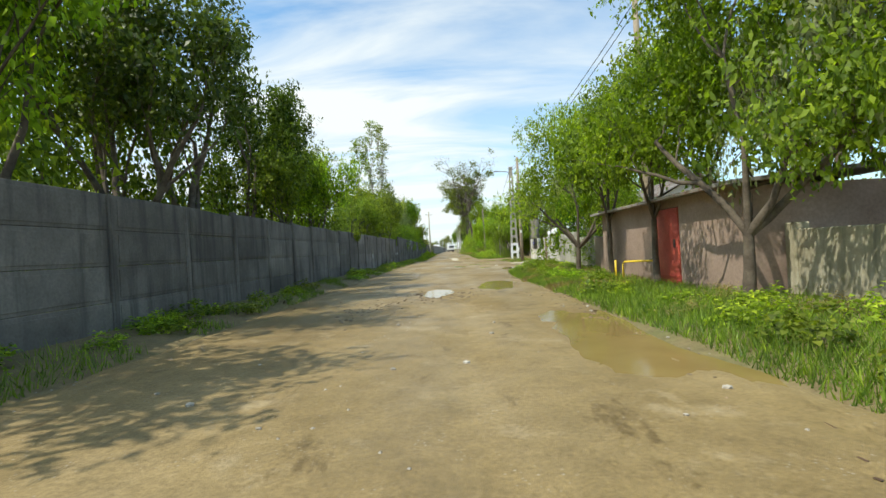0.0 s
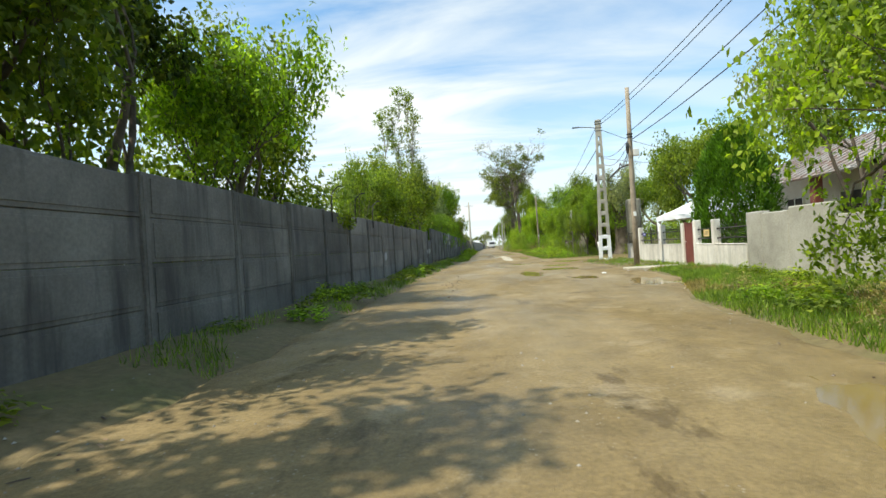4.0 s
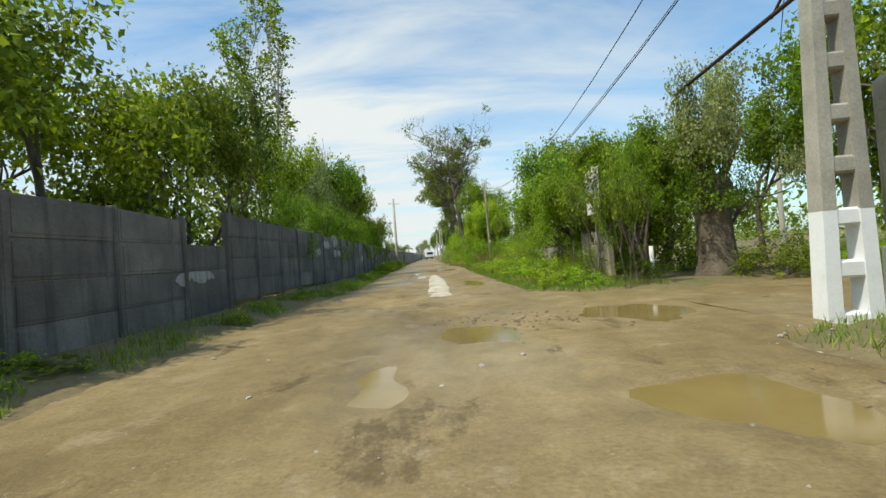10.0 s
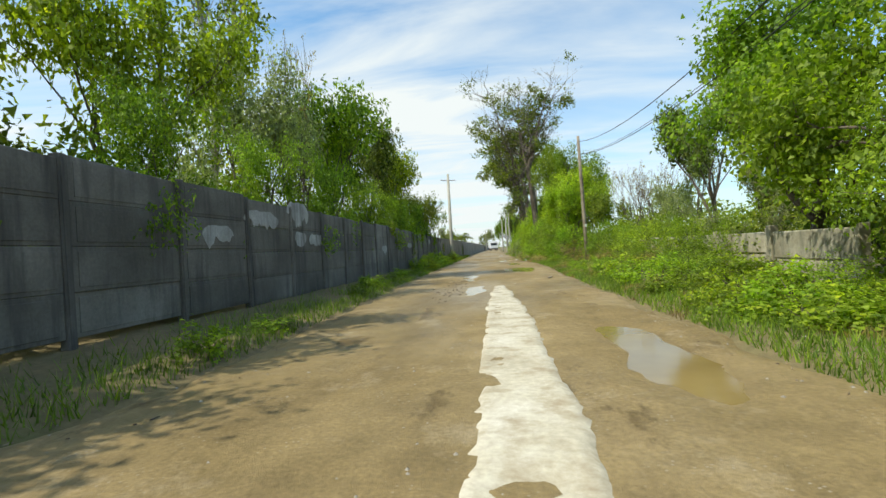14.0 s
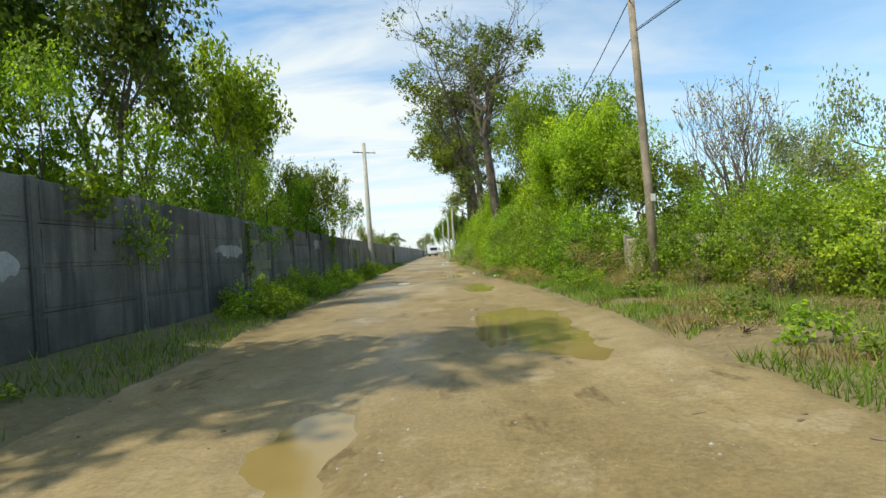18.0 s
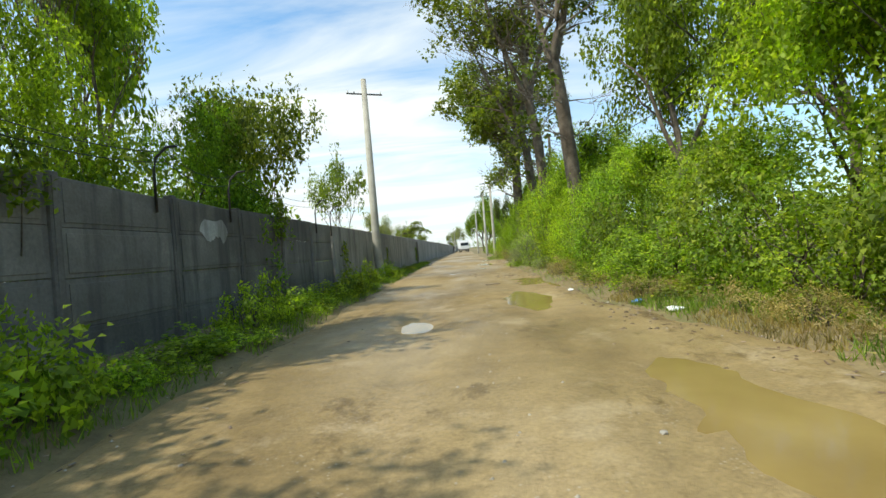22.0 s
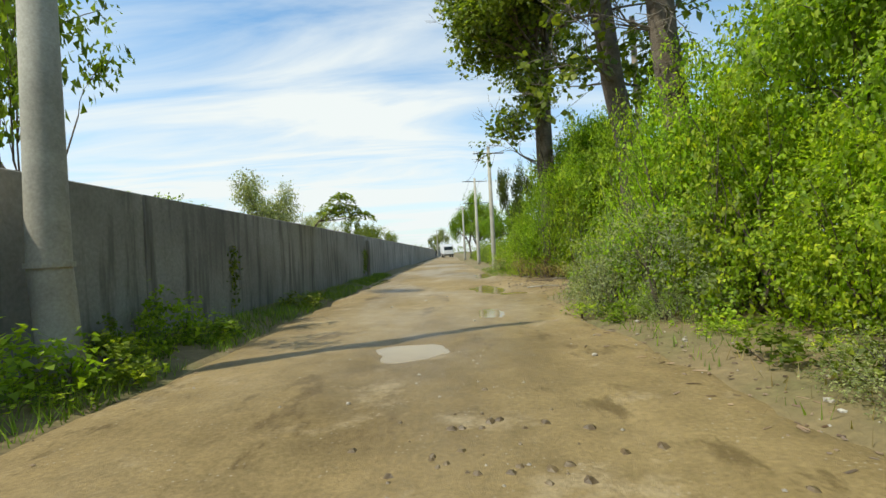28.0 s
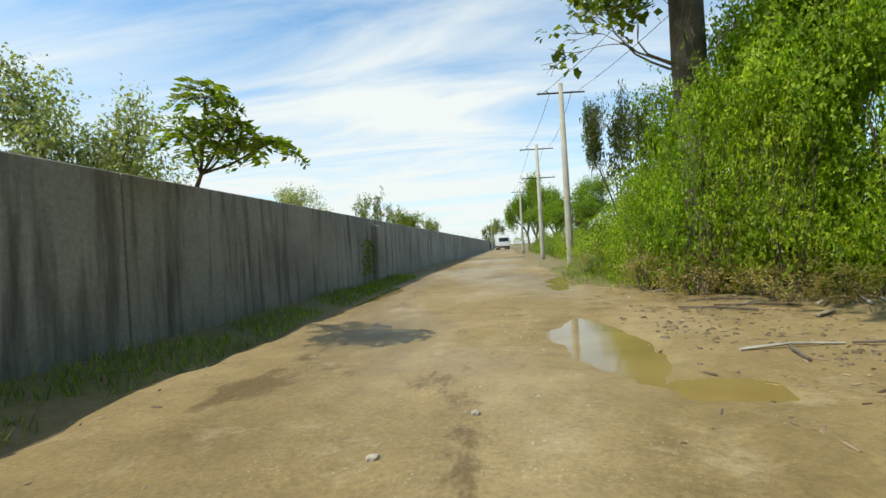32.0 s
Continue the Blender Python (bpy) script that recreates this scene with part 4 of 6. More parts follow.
# ---- trees along the right side ----
for ob, x, y, h, r in [(T_LOW, 5.1, 8.6, 8.0, 3.1), (T_DEEP, 5.2, 12.6, 5.8, 2.1), (T_DEEP, 5.2, 16.2, 6.2, 2.2), (T_DARK, 9.5, 5.0, 9.5, 3.4), (T_BROAD, 7.6, 14.6, 8.0, 2.6), (T_LOW, 4.9, 19.4, 6.8, 2.8), (T_GREY, 7.6, 8.0, 10.0, 2.6), (T_GREY, 7.3, 25.4, 7.4, 2.4), (T_DARK, 8.6, 11.6, 10.5, 3.2),
                       (T_DEEP, 13.5, 47.5, 8.8, 3.4), (T_MID, 17.0, 52.0, 9.0, 3.8), (T_DEEP, 12.0, 53.5, 7.0, 2.8), (T_MID, 11.2, 44.2, 7.4, 2.6), (T_MID, 21.0, 46.0, 9.0, 4.0),
                       (T_ORCHARD, 6.9, 52.2, 5.2, 2.3), (T_ORCHARD, 5.7, 49.9, 4.2, 1.0), (T_ORCHARD, 6.2, 54.6, 5.2, 2.5), (T_ORCHARD, 6.4, 57.2, 5.9, 3.1), (T_LOW, 5.7, 56.2, 4.1, 1.9), (T_ORCHARD, 6.5, 61.6, 6.5, 3.4), (T_GREY, 8.6, 67.2, 3.6, 1.6), (T_MID, 11.5, 60.0, 6.5, 3.0),
                       (T_DARK, 10.0, 74.2, 8.2, 2.4), (T_MID, 9.6, 68.4, 8.6, 2.4), (T_GREY, 10.5, 82.0, 4.4, 1.6), (T_BARE, 9.0, 82.5, 6.0, 2.2), (T_BARE, 11.0, 86.0, 6.5, 2.4), (T_GREY, 10.4, 77.6, 8.0, 1.8),
                       (T_AIL, 5.3, 86.6, 5.8, 2.2), (T_MID, 7.4, 84.8, 4.6, 1.8), (T_AIL, 6.0, 88.4, 6.6, 2.6), (T_AIL, 5.6, 93.6, 3.7, 1.8), (T_DEEP, 5.4, 95.2, 10.6, 3.3), (T_DEEP, 6.7, 90.6, 9.2, 3.0), (T_BROAD, 6.2, 97.0, 4.6, 2.2), (T_AIL, 5.2, 104.2, 6.4, 2.2), (T_AIL, 5.6, 100.2, 4.6, 2.0), (T_BROAD, 6.8, 106.6, 6.2, 2.4),
                       (T_AIL, 4.5, 118.0, 6.0, 1.9), (T_AIL, 5.5, 117.2, 6.6, 1.9), (T_AIL, 6.6, 119.4, 6.8, 2.3), (T_AIL, 7.6, 111.4, 4.0, 1.8), (T_AIL, 6.0, 124.0, 6.0, 2.4), (T_MID, 8.5, 110.0, 5.0, 2.6), (T_SPARSE, 4.4, 49.6, 3.7, 1.0), (T_SPARSE, 4.8, 48.4, 3.5, 0.8), (T_DARK, 2.6, 122.6, 5.6, 1.0)]:
    put(ob, x, y, h, r)
for ob, x, y in ((old_poplar("tall old poplar with heavy trunk, bare twigs and leaf clusters", 8, 16.5, 0.31, 9.0, (-0.5, 0.2), 3, 0.18, 0.0, 0.9), 3.95, 101.9),
                 (old_poplar("half-dead poplar with bare grey top branches", 21, 18.5, 0.27, 9.0, (-0.7, 0.0), 4, 0.2, 0.3, 0.95), 3.75, 107.5),
                 (old_poplar("leaning grey-barked poplar with many dead twigs", 33, 17.0, 0.26, 8.5, (-0.9, 0.3), 3, 0.18, 0.5, 1.05), 3.55, 109.4),
                 (old_poplar("tall leafy poplar overhanging the lane", 15, 14.5, 0.37, 8.0, (-0.3, 0.2), 4, 0.75, 0.6, 1.25), 3.45, 119.0)):
    ob.matrix_basis = pose(x, y, 0)

# shrubs pressing on the lane from the right
for i in range(34):
    y = 84.5 + i * 1.25
    edge = lerp_table(RIGHT_EDGE, y)
    h = rng.choice((1.3, 1.9, 2.3, 2.7, 3.1)) if y < 97 else rng.uniform(2.6, 3.9) if 100 < y < 110.5 else rng.uniform(1.7, 3.3)
    if 108.6 < y < 120.5:
        continue
    put(rng.choice((B_NEAR, B_NEAR, B_FRESH)) if 97.5 < y < 111 else rng.choice((B_GREEN, B_FRESH, B_FRESH, B_MID, B_DEEP)), edge + 1.05 + h * 0.3 + rng.uniform(0.0, 0.5), y, h, rng.uniform(0.95, 1.6))
    if i % 3 == 1:
        put(rng.choice((B_DRY, B_GREY, B_LOW)), edge + rng.uniform(0.6, 1.0), y + 0.6, rng.uniform(0.5, 0.9), rng.uniform(0.45, 0.7))
for x, y, h, r, ob in [(5.9, 111.4, 2.6, 1.5, B_NEAR), (6.3, 114.2, 3.0, 1.6, B_MID), (5.8, 117.4, 3.2, 1.6, B_NEAR), (4.3, 118.8, 5.2, 1.5, B_NEAR), (3.1, 119.7, 4.2, 1.3, B_NEAR), (2.5, 120.8, 3.0, 1.1, B_NEAR), (4.5, 117.5, 4.6, 1.3, B_NEAR), (5.3, 116.9, 4.8, 1.4, B_NEAR), (5.9, 115.8, 3.8, 1.4, B_NEAR), (6.5, 113.6, 3.0, 1.3, B_NEAR), (3.0, 121.8, 1.5, 1.3, B_DRY), (2.6, 119.8, 0.9, 0.9, B_DRY), (3.5, 118.0, 0.8, 0.9, B_DRY), (4.3, 116.4, 0.7, 0.8, B_DRY), (5.1, 114.6, 0.6, 0.8, B_DRY), (2.0, 120.6, 0.5, 0.5, B_LOW), (2.4, 124.0, 1.3, 1.2, B_DRY), (3.5, 105.4, 4.4, 1.6, B_NEAR), (4.3, 107.6, 5.4, 1.8, B_NEAR), (4.6, 103.6, 5.0, 1.7, B_NEAR), (2.2, 105.6, 1.9, 1.2, B_GREY), (2.3, 107.6, 1.9, 1.1, B_GREY), (1.75, 106.8, 1.3, 0.85, B_GREY), (3.0, 106.3, 4.3, 1.4, B_NEAR), (3.05, 108.2, 4.5, 1.3, B_NEAR), (4.1, 109.7, 4.3, 1.3, B_NEAR), (3.0, 117.7, 4.6, 1.2, B_NEAR), (3.9, 116.9, 4.4, 1.2, B_NEAR), (2.3, 119.2, 2.8, 1.0, B_NEAR), (2.0, 118.6, 1.1, 0.8, B_DRY), (2.5, 117.2, 1.0, 0.9, B_DRY), (3.4, 116.1, 0.7, 0.9, B_DRY), (4.4, 115.8, 0.5, 0.8, B_DRY), (2.75, 111.75, 0.85, 0.5, B_LOW), (3.6, 119.0, 1.1, 1.0, B_DRY), (4.6, 117.0, 0.5, 0.9, B_DRY), (3.9, 117.9, 0.7, 0.9, B_DRY), (2.5, 110.3, 0.35, 0.5, WEED), (2.9, 110.8, 0.3, 0.45, WEED), (1.25, 106.3, 0.3, 0.4, WEED), (1.6, 105.4, 0.35, 0.4, WEED),
                       (4.6, 83.6, 1.5, 1.2, B_DRY), (7.2, 76.2, 2.6, 1.6, B_GREEN), (7.0, 79.0, 2.5, 1.5, B_GREEN), (7.4, 73.4, 2.3, 1.4, B_MID), (5.0, 85.4, 3.2, 1.6, B_GREEN), (5.9, 87.4, 3.4, 1.7, B_GREEN), (6.7, 75.4, 2.2, 1.2, B_GREEN), (6.5, 77.6, 2.1, 1.2, B_GREEN), (6.4, 80.0, 2.2, 1.2, B_GREEN), (5.6, 66.2, 1.3, 1.1, B_MID), (5.55, 53.7, 1.3, 0.7, B_MID), (5.5, 55.2, 1.2, 0.8, B_DEEP), (4.9, 57.4, 0.7, 0.9, B_GREEN), (4.8, 60.2, 0.7, 0.9, B_MID), (5.0, 55.2, 0.6, 0.8, B_GREEN), (5.0, 62.4, 0.7, 0.9, B_MID), (5.4, 70.8, 1.2, 1.0, B_MID), (6.4, 81.8, 1.8, 1.3, B_MID), (5.6, 72.2, 1.2, 1.0, B_MID), (4.6, 54.6, 0.8, 0.9, B_MID), (4.3, 57.6, 0.9, 0.9, B_GREEN), (4.5, 60.5, 0.8, 1.0, B_MID), (4.6, 63.4, 0.9, 1.0, B_GREEN), (5.2, 66.8, 0.8, 1.0, B_MID), (5.4, 69.4, 0.8, 0.9, B_DRY), (6.0, 47.0 + 3.4, 1.1, 0.9, B_MID),
                       (11.0, 47.4, 1.0, 1.4, B_GREEN), (13.0, 50.0, 1.2, 1.6, B_GREEN), (9.8, 52.6, 1.1, 1.4, B_GREEN), (9.0, 79.0, 2.6, 2.0, B_MID), (9.6, 83.6, 2.8, 2.2, B_MID), (11.0, 87.8, 3.2, 2.4, B_MID), (8.6, 55.0, 3.4, 2.2, B_MID), (8.8, 58.6, 3.6, 2.2, B_MID), (9.0, 62.5, 3.4, 2.2, B_MID), (9.2, 66.0, 3.4, 2.2, B_MID), (12.0, 50.5, 0.9, 1.4, B_GREEN), (9.2, 45.2 + 3.6, 1.4, 1.2, B_MID), (8.2, 70.5, 2.4, 1.8, B_GREEN), (7.6, 16.6, 2.2, 1.6, B_MID), (6.6, 22.4, 2.0, 1.4, B_MID),
                       (10.5, 30.5, 1.6, 1.0, B_GREEN), (8.6, 37.5, 1.2, 0.9, B_MID), (9.6, 33.0, 1.5, 1.1, B_MID)]:
    put(ob, x, y, h, r)
for i in range(14):
    y = 128 + i * 3.2
    put(rng.choice((B_GREEN, B_MID)), lerp_table(RIGHT_EDGE, y) + 3.0, y, rng.uniform(1.6, 2.4), rng.uniform(1.6, 2.0))
put(thuja(3), 9.0, 35.0, 5.6, 1.6)
for ob, x, y, h, r in [(T_ORCHARD, 2.6, 186.0, 12.0, 4.0), (T_ORCHARD, 6.0, 178.0, 9.0, 5.0), (T_ORCHARD, 4.6, 200.0, 11.0, 5.0), (T_GREY, -3.3, 232.0, 8.0, 2.6), (T_MID, -5.6, 240.0, 7.0, 2.6), (T_ORCHARD, 8.0, 162.0, 8.0, 4.5), (T_ORCHARD, 10.0, 142.0, 6.0, 4.0), (T_ORCHARD, 7.6, 132.0, 5.0, 3.0)]:
    put(ob, x, y, h, r, label="distant green tree beside the straight lane")

for i in range(16):
    y = 83.2 + i * 0.95
    put(rng.choice((WEED_DRY, WEED_DRY, B_DRY)), lerp_table(RIGHT_EDGE, y) + rng.uniform(0.35, 0.8), y, rng.uniform(0.3, 0.6), rng.uniform(0.4, 0.65))

# hedge pouring over the old panel wall, dry stalks at its foot
for i in range(13):
    y = 66.5 + i * 1.3
    x = 7.3 - 1.6 * (y - 64.8) / 18.9
    put(rng.choice((B_FRESH, B_GREEN, B_FRESH, B_MID)), x + rng.uniform(-0.25, 0.45), y, rng.uniform(1.9, 2.5), rng.uniform(0.9, 1.25))
    if i % 2:
        put(B_DRY, x - rng.uniform(0.7, 1.2), y + 0.4, rng.uniform(0.5, 1.0), rng.uniform(0.4, 0.7))

# verge weeds
for i in range(26):
    y = 49.8 + i * 0.86
    put(B_LOW, lerp_table(RIGHT_EDGE, y) + rng.uniform(1.1, 2.3), y, rng.uniform(0.4, 0.8), rng.uniform(0.6, 0.95))
for i in range(26):
    y = 79 + i * 1.05
    put(B_LOW, max(lerp_table(LEFT_EDGE, y) - rng.uniform(0.45, 0.8), -5.1), y, rng.choice((0.35, 0.6, 0.9, 1.05)) if y < 98 else rng.uniform(0.25, 0.7), rng.uniform(0.4, 0.9))
for i in range(85):
    y = rng.uniform(-2, 110)
    d = 0.35 if y < 78 else 0.2
    x = lerp_table(LEFT_EDGE, y) - abs(rng.gauss(0.55, 0.3)) - d * 0.3
    put(rng.choice((WEED, WEED, WEED_MID)), max(x, -5.6), y, rng.uniform(0.25, 0.5) if y < 78 else rng.uniform(0.4, 0.95), rng.uniform(0.3, 0.6), z=0.03)
for i in range(75):
    y = rng.choice((rng.uniform(49, 84), rng.uniform(49, 112), rng.uniform(3, 27)))
    x = lerp_table(RIGHT_EDGE, y) + 0.35 + abs(rng.gauss(0.5, 0.7))
    put(rng.choice((WEED, WEED_MID, WEED, WEED_DRY)), x, y, rng.uniform(0.2, 0.55), rng.uniform(0.3, 0.55), z=0.03)

# ---- poles and wires ----
def rod(name, pts, r, material, parent, label="", sides=8):
    return part(name, tube(bmesh.new(), pts, r, sides), material, parent, label, True)


def lattice_pole(x, y, h):
    """Reinforced concrete pole with rows of openings; the foot is limed white."""
    ob = thing("concrete_pole", "pale concrete power pole with rows of openings and a limed foot", "power pole", x, y, 0, -6)
    n = 11

    def w(z):
        return 0.34 - 0.17 * z / h

    def dpt(z):
        return 0.15 - 0.04 * z / h
    zs = [-0.4, 1.42, h]
    for k, (mat, lab) in enumerate(((PAINT_WHITE, "white limed foot"), (CONCRETE_PALE, ""))):
        z0, z1 = zs[k], zs[k + 1]
        for sx in (-1, 1):
            bm = bmesh.new()
            box(bm, -0.095, -1, 0, 0.095, 1, 1)
            for v in bm.verts:
                z = z0 + (z1 - z0) * v.co.z
                v.co = Vector((sx * (w(z) - 0.085) + v.co.x * (1 - 0.45 * z / h), v.co.y * dpt(z), z))
            part("leg", bm, mat, ob, lab)
    step = (h - 1.6) / n
    for i in range(n + 3):
        z = 0.0 + i * 0.68
        if z > h - 0.9:
            break
        bm = bmesh.new()
        box(bm, -w(z) + 0.05, -dpt(z) * 0.92, z - 0.14, w(z) - 0.05, dpt(z) * 0.92, z + 0.09, 0.03)
        part("web", bm, PAINT_WHITE if z < 1.4 else CONCRETE_PALE, ob)
    bm = bmesh.new()
    box(bm, -w(h) + 0.02, -dpt(h), h - 0.95, w(h) - 0.02, dpt(h), h + 0.02, 0.015)
    part("head", bm, CONCRETE_PALE, ob)
    for z in (0.08, 0.22, 0.45, 0.62):
        part("strap", boxes((-w(h) - 0.015, -dpt(h) - 0.015, h - z - 0.03, w(h) + 0.015, dpt(h) + 0.015, h - z), bevel=0.004), IRON, ob, "dark steel strap")
    arm = rod("lamp_arm", [(-0.1, 0, h - 0.45), (-0.5, 0.05, h - 0.35), (-1.1, 0.1, h - 0.28)], 0.022, IRON, ob)
    part("lamp_head", boxes((-1.45, 0.05, h - 0.31, -1.02, 0.17, h - 0.25), bevel=0.015), IRON, arm, "flat street lamp head")
    for k in range(3):
        pts = [(-w(4.9) - 0.06 + 0.0 * a, 0.14 * math.cos(a) - 0.1, 4.75 + 0.2 * math.sin(a)) for a in [i * 0.45 for i in range(15)]]
        rod("cable_coil", [(p[0] + 0.02 * k, p[1], p[2]) for p in pts], 0.018, CABLE, ob, "black coil of spare cable", 5)
    return ob


def wood_pole(x, y, h, label, tilt=(0, 0), coil=True, group=""):
    ob = thing("wooden_pole", label, "utility pole", x, y, 0, 0, group)
    tx, ty = tilt
    rod("pole", [(0, 0, -0.4), (tx * 0.3, ty * 0.3, h * 0.3), (tx * 0.7, ty * 0.7, h * 0.7), (tx, ty, h)], [0.118, 0.11, 0.096, 0.082], WOOD_POLE, ob, "", 12)
    if coil:
        for dz in (0.0, 0.12):
            part("strap", tube(bmesh.new(), [(tx * 0.7, ty * 0.7, h * 0.72 + dz), (tx * 0.7, ty * 0.7, h * 0.72 + 0.04 + dz)], 0.125, 12), IRON, ob, "galvanised band")
        part("junction_box", boxes((0.08, -0.2, h * 0.65 - 0.28, 0.3, 0.0, h * 0.65), bevel=0.02), PALE_PLASTIC, ob, "off-white junction box")
        for k in range(3):
            rod("cable_coil", [(-0.13 - 0.015 * k, -0.1 + 0.12 * math.cos(a), h * 0.66 + 0.24 * math.sin(a)) for a in [i * 0.45 for i in range(15)]], 0.02, CABLE, ob, "black coil of spare cable", 5)
    part("tag", boxes((-0.06, -0.15, 2.1, 0.05, -0.118, 2.28)), PALE_PLASTIC, ob, "small white tag")
    return ob


def round_pole(x, y, h, r, label, arms, bend=0.0):
    ob = thing("round_pole", label, "power pole", x, y, 0, 0)
    rod("pole", [(bend, 0, -0.3), (bend * 0.4, 0, 0.5), (0, 0, 1.3), (0, 0, h)], [r * 1.0, r, r, r * 0.62], CONCRETE_PALE, ob, "", 16)
    if bend:
        part("collar", tube(bmesh.new(), [(0, 0, 1.28), (0, 0, 1.34)], r * 1.12, 16), CONCRETE_PALE, ob)
    for dz, half, turn in arms:
        bm = bmesh.new()
        box(bm, -half, -0.03, h - dz - 0.03, half, 0.03, h - dz + 0.03, 0.006)
        box(bm, -half * 0.6, -0.03, h - dz - 0.02, -half * 0.55, 0.03, h - dz + 0.1)
        bmesh.ops.rotate(bm, verts=bm.verts, cent=(0, 0, h), matrix=Matrix.Rotation(radians(turn), 3, "Z"))
        ca = part("crossarm", bm, IRON, ob, "steel crossarm")
        for sx in (-0.92, 0.92):
            b2 = tube(bmesh.new(), [(sx * half, 0, h - dz + 0.03), (sx * half, 0, h - dz + 0.16)], [0.035, 0.022], 8)
            bmesh.ops.rotate(b2, verts=b2.verts, cent=(0, 0, h), matrix=Matrix.Rotation(radians(turn), 3, "Z"))
            part("insulator", b2, PALE_PLASTIC, ca, "small porcelain insulator")
    return ob


def wire(a, b, sag, r=0.014, label="black overhead cable between the poles", group="overhead cables"):
    a, b = Vector(a), Vector(b)
    pts = [a.lerp(b, t / 14) - Vector((0, 0, sag * 4 * (t / 14) * (1 - t / 14))) for t in range(15)]
    bm = tube(bmesh.new(), pts, r, 5)
    me = bpy.data.meshes.new("overhead_cable")
    bm.to_mesh(me)
    bm.free()
    me.materials.append(CABLE)
    return tagged(new("overhead_cable", me), label, "cable", group)


CP = (5.2, 42.2)
lattice_pole(*CP, 8.1)
WP = (4.78, 34.65)
wood_pole(*WP, 7.55, "weathered wooden utility pole with cable coils and a junction box", (0.0, 0.0))
wood_pole(5.06, 80.2, 7.6, "weathered wooden utility pole standing in the roadside weeds", (-0.15, 0.0), False)
wood_pole(5.05, 112.9, 8.2, "grey wooden utility pole among roadside trees", (-0.1, 0), False)
wood_pole(5.9, 14.6, 8.6, "wooden utility pole half hidden in the tree crowns", (-0.1, 0), False)
round_pole(-5.3, 103.0, 9.5, 0.2, "round concrete pole with a steel crossarm, bent at its foot", [(0.7, 0.85, 25)], 0.16)
round_pole(1.67, 128.4, 7.75, 0.15, "round concrete pole with a steel crossarm beside the lane", [(0.4, 1.0, 8)])
round_pole(1.36, 140.0, 7.6, 0.15, "round concrete pole with two steel crossarms beside the lane", [(0.3, 1.1, 8), (2.2, 1.1, 8)])
round_pole(0.9, 165.0, 7.6, 0.15, "distant round concrete pole beside the lane", [(0.4, 1.0, 8)])
round_pole(-4.6, 228.0, 7.6, 0.15, "distant round concrete pole beside the lane", [(0.4, 1.0, 8)])
round_pole(22.0, 66.0, 10.5, 0.16, "grey pole with a crossarm rising behind the house roof", [(0.7, 0.9, 0)])
top = (CP[0], CP[1], 7.9)
for dx, dz, sag in ((0.0, 0.0, 0.5), (0.12, -0.12, 0.55)):
    wire((CP[0] + dx, CP[1], 7.95 + dz), (5.9 + dx, 14.6, 8.5 + dz), sag)
    wire((CP[0] + dx - 0.1, CP[1], 7.75 + dz * 9), (4.85 + dx, 80.2, 7.25 + dz * 6.5), 2.05 + dz * 3)
    wire((4.85 + dx, 80.2, 7.25 + dz * 6.5), (5.0 + dx, 112.9, 7.9 + dz * 2), 2.3 + dz)
    wire((5.9 + dx, 14.6, 8.4 + dz), (6.6 + dx, -22.0, 8.6 + dz), 0.5)
wire((CP[0] + 0.05, CP[1], 6.75), (4.95, 80.2, 6.5), 1.65, 0.009)
for k, (dz, sag) in enumerate(((5.4, 0.3), (5.3, 0.55), (5.1, 0.8), (5.15, 0.95), (5.05, 1.1))):
    wire((WP[0], WP[1], dz), (CP[0] + 0.1, CP[1], 6.0 - 0.35 * k), sag, 0.012)
wire((WP[0], WP[1], 5.3), (6.4, 14.6, 7.4), 0.45, 0.016)
wire((WP[0] + 0.1, WP[1], 5.75), (6.5, 14.6, 8.15), 0.3, 0.014)
wire((CP[0], CP[1], 7.6), (22.0, 66.0, 9.7), 0.6, 0.014)
wire((CP[0], CP[1], 5.9), (20.0, 52.0, 6.2), 0.3, 0.012)
wire((CP[0], CP[1], 4.9), (20.0, 50.0, 5.4), 0.5, 0.012)
for sx in (-0.75, 0.75):
    for (x0, y0, z0), (x1, y1, z1) in (((5.05, 112.9, 7.6), (1.67, 128.4, 7.4)), ((1.67, 128.4, 7.4), (1.36, 140.0, 7.4)), ((1.36, 140.0, 7.4), (0.9, 165.0, 7.3))):
        wire((x0 + sx * 0.6, y0, z0), (x1 + sx, y1, z1), 0.4, 0.01)

# aerial pipe over the side road, from the concrete column to the old stump
pillar = thing("concrete_column", "thick round concrete column with a pale foot beside the gate", "column", 7.15, 43.05)
part("shaft", tube(bmesh.new(), [(0, 0, 0.78), (0, 0, 0.84), (0, 0, 2.2), (0, 0, 3.34), (0, 0, 3.42), (0, 0, 3.46)], [0.36, 0.4, 0.41, 0.425, 0.41, 0.36], 28), COLUMN, pillar, "", True)
part("foot", boxes((-0.38, -0.3, -0.3, 0.1, 0.3, 0.86), bevel=0.03), WHITEWASH, pillar, "pale limed foot")
part("hinge_bar", boxes((-0.47, -0.38, 0.85, -0.43, -0.34, 1.5), bevel=0.004), IRON, pillar, "dark iron hinge bar")
for z in (0.92, 1.4):
    part("hinge_arm", boxes((-0.43, -0.375, z, 0.1, -0.345, z + 0.04)), IRON, pillar)
pipe = thing("gas_pipe", "rusty pipe bridging the side road on uprights", "pipe", 7.25, 43.05)
rod("upright", [(0, 0, 3.6), (0, 0, 5.6)], 0.075, RUST_IRON, pipe)
part("stub", boxes((-0.3, -0.04, 4.05, 0.0, 0.04, 4.13)), RUST_IRON, pipe)
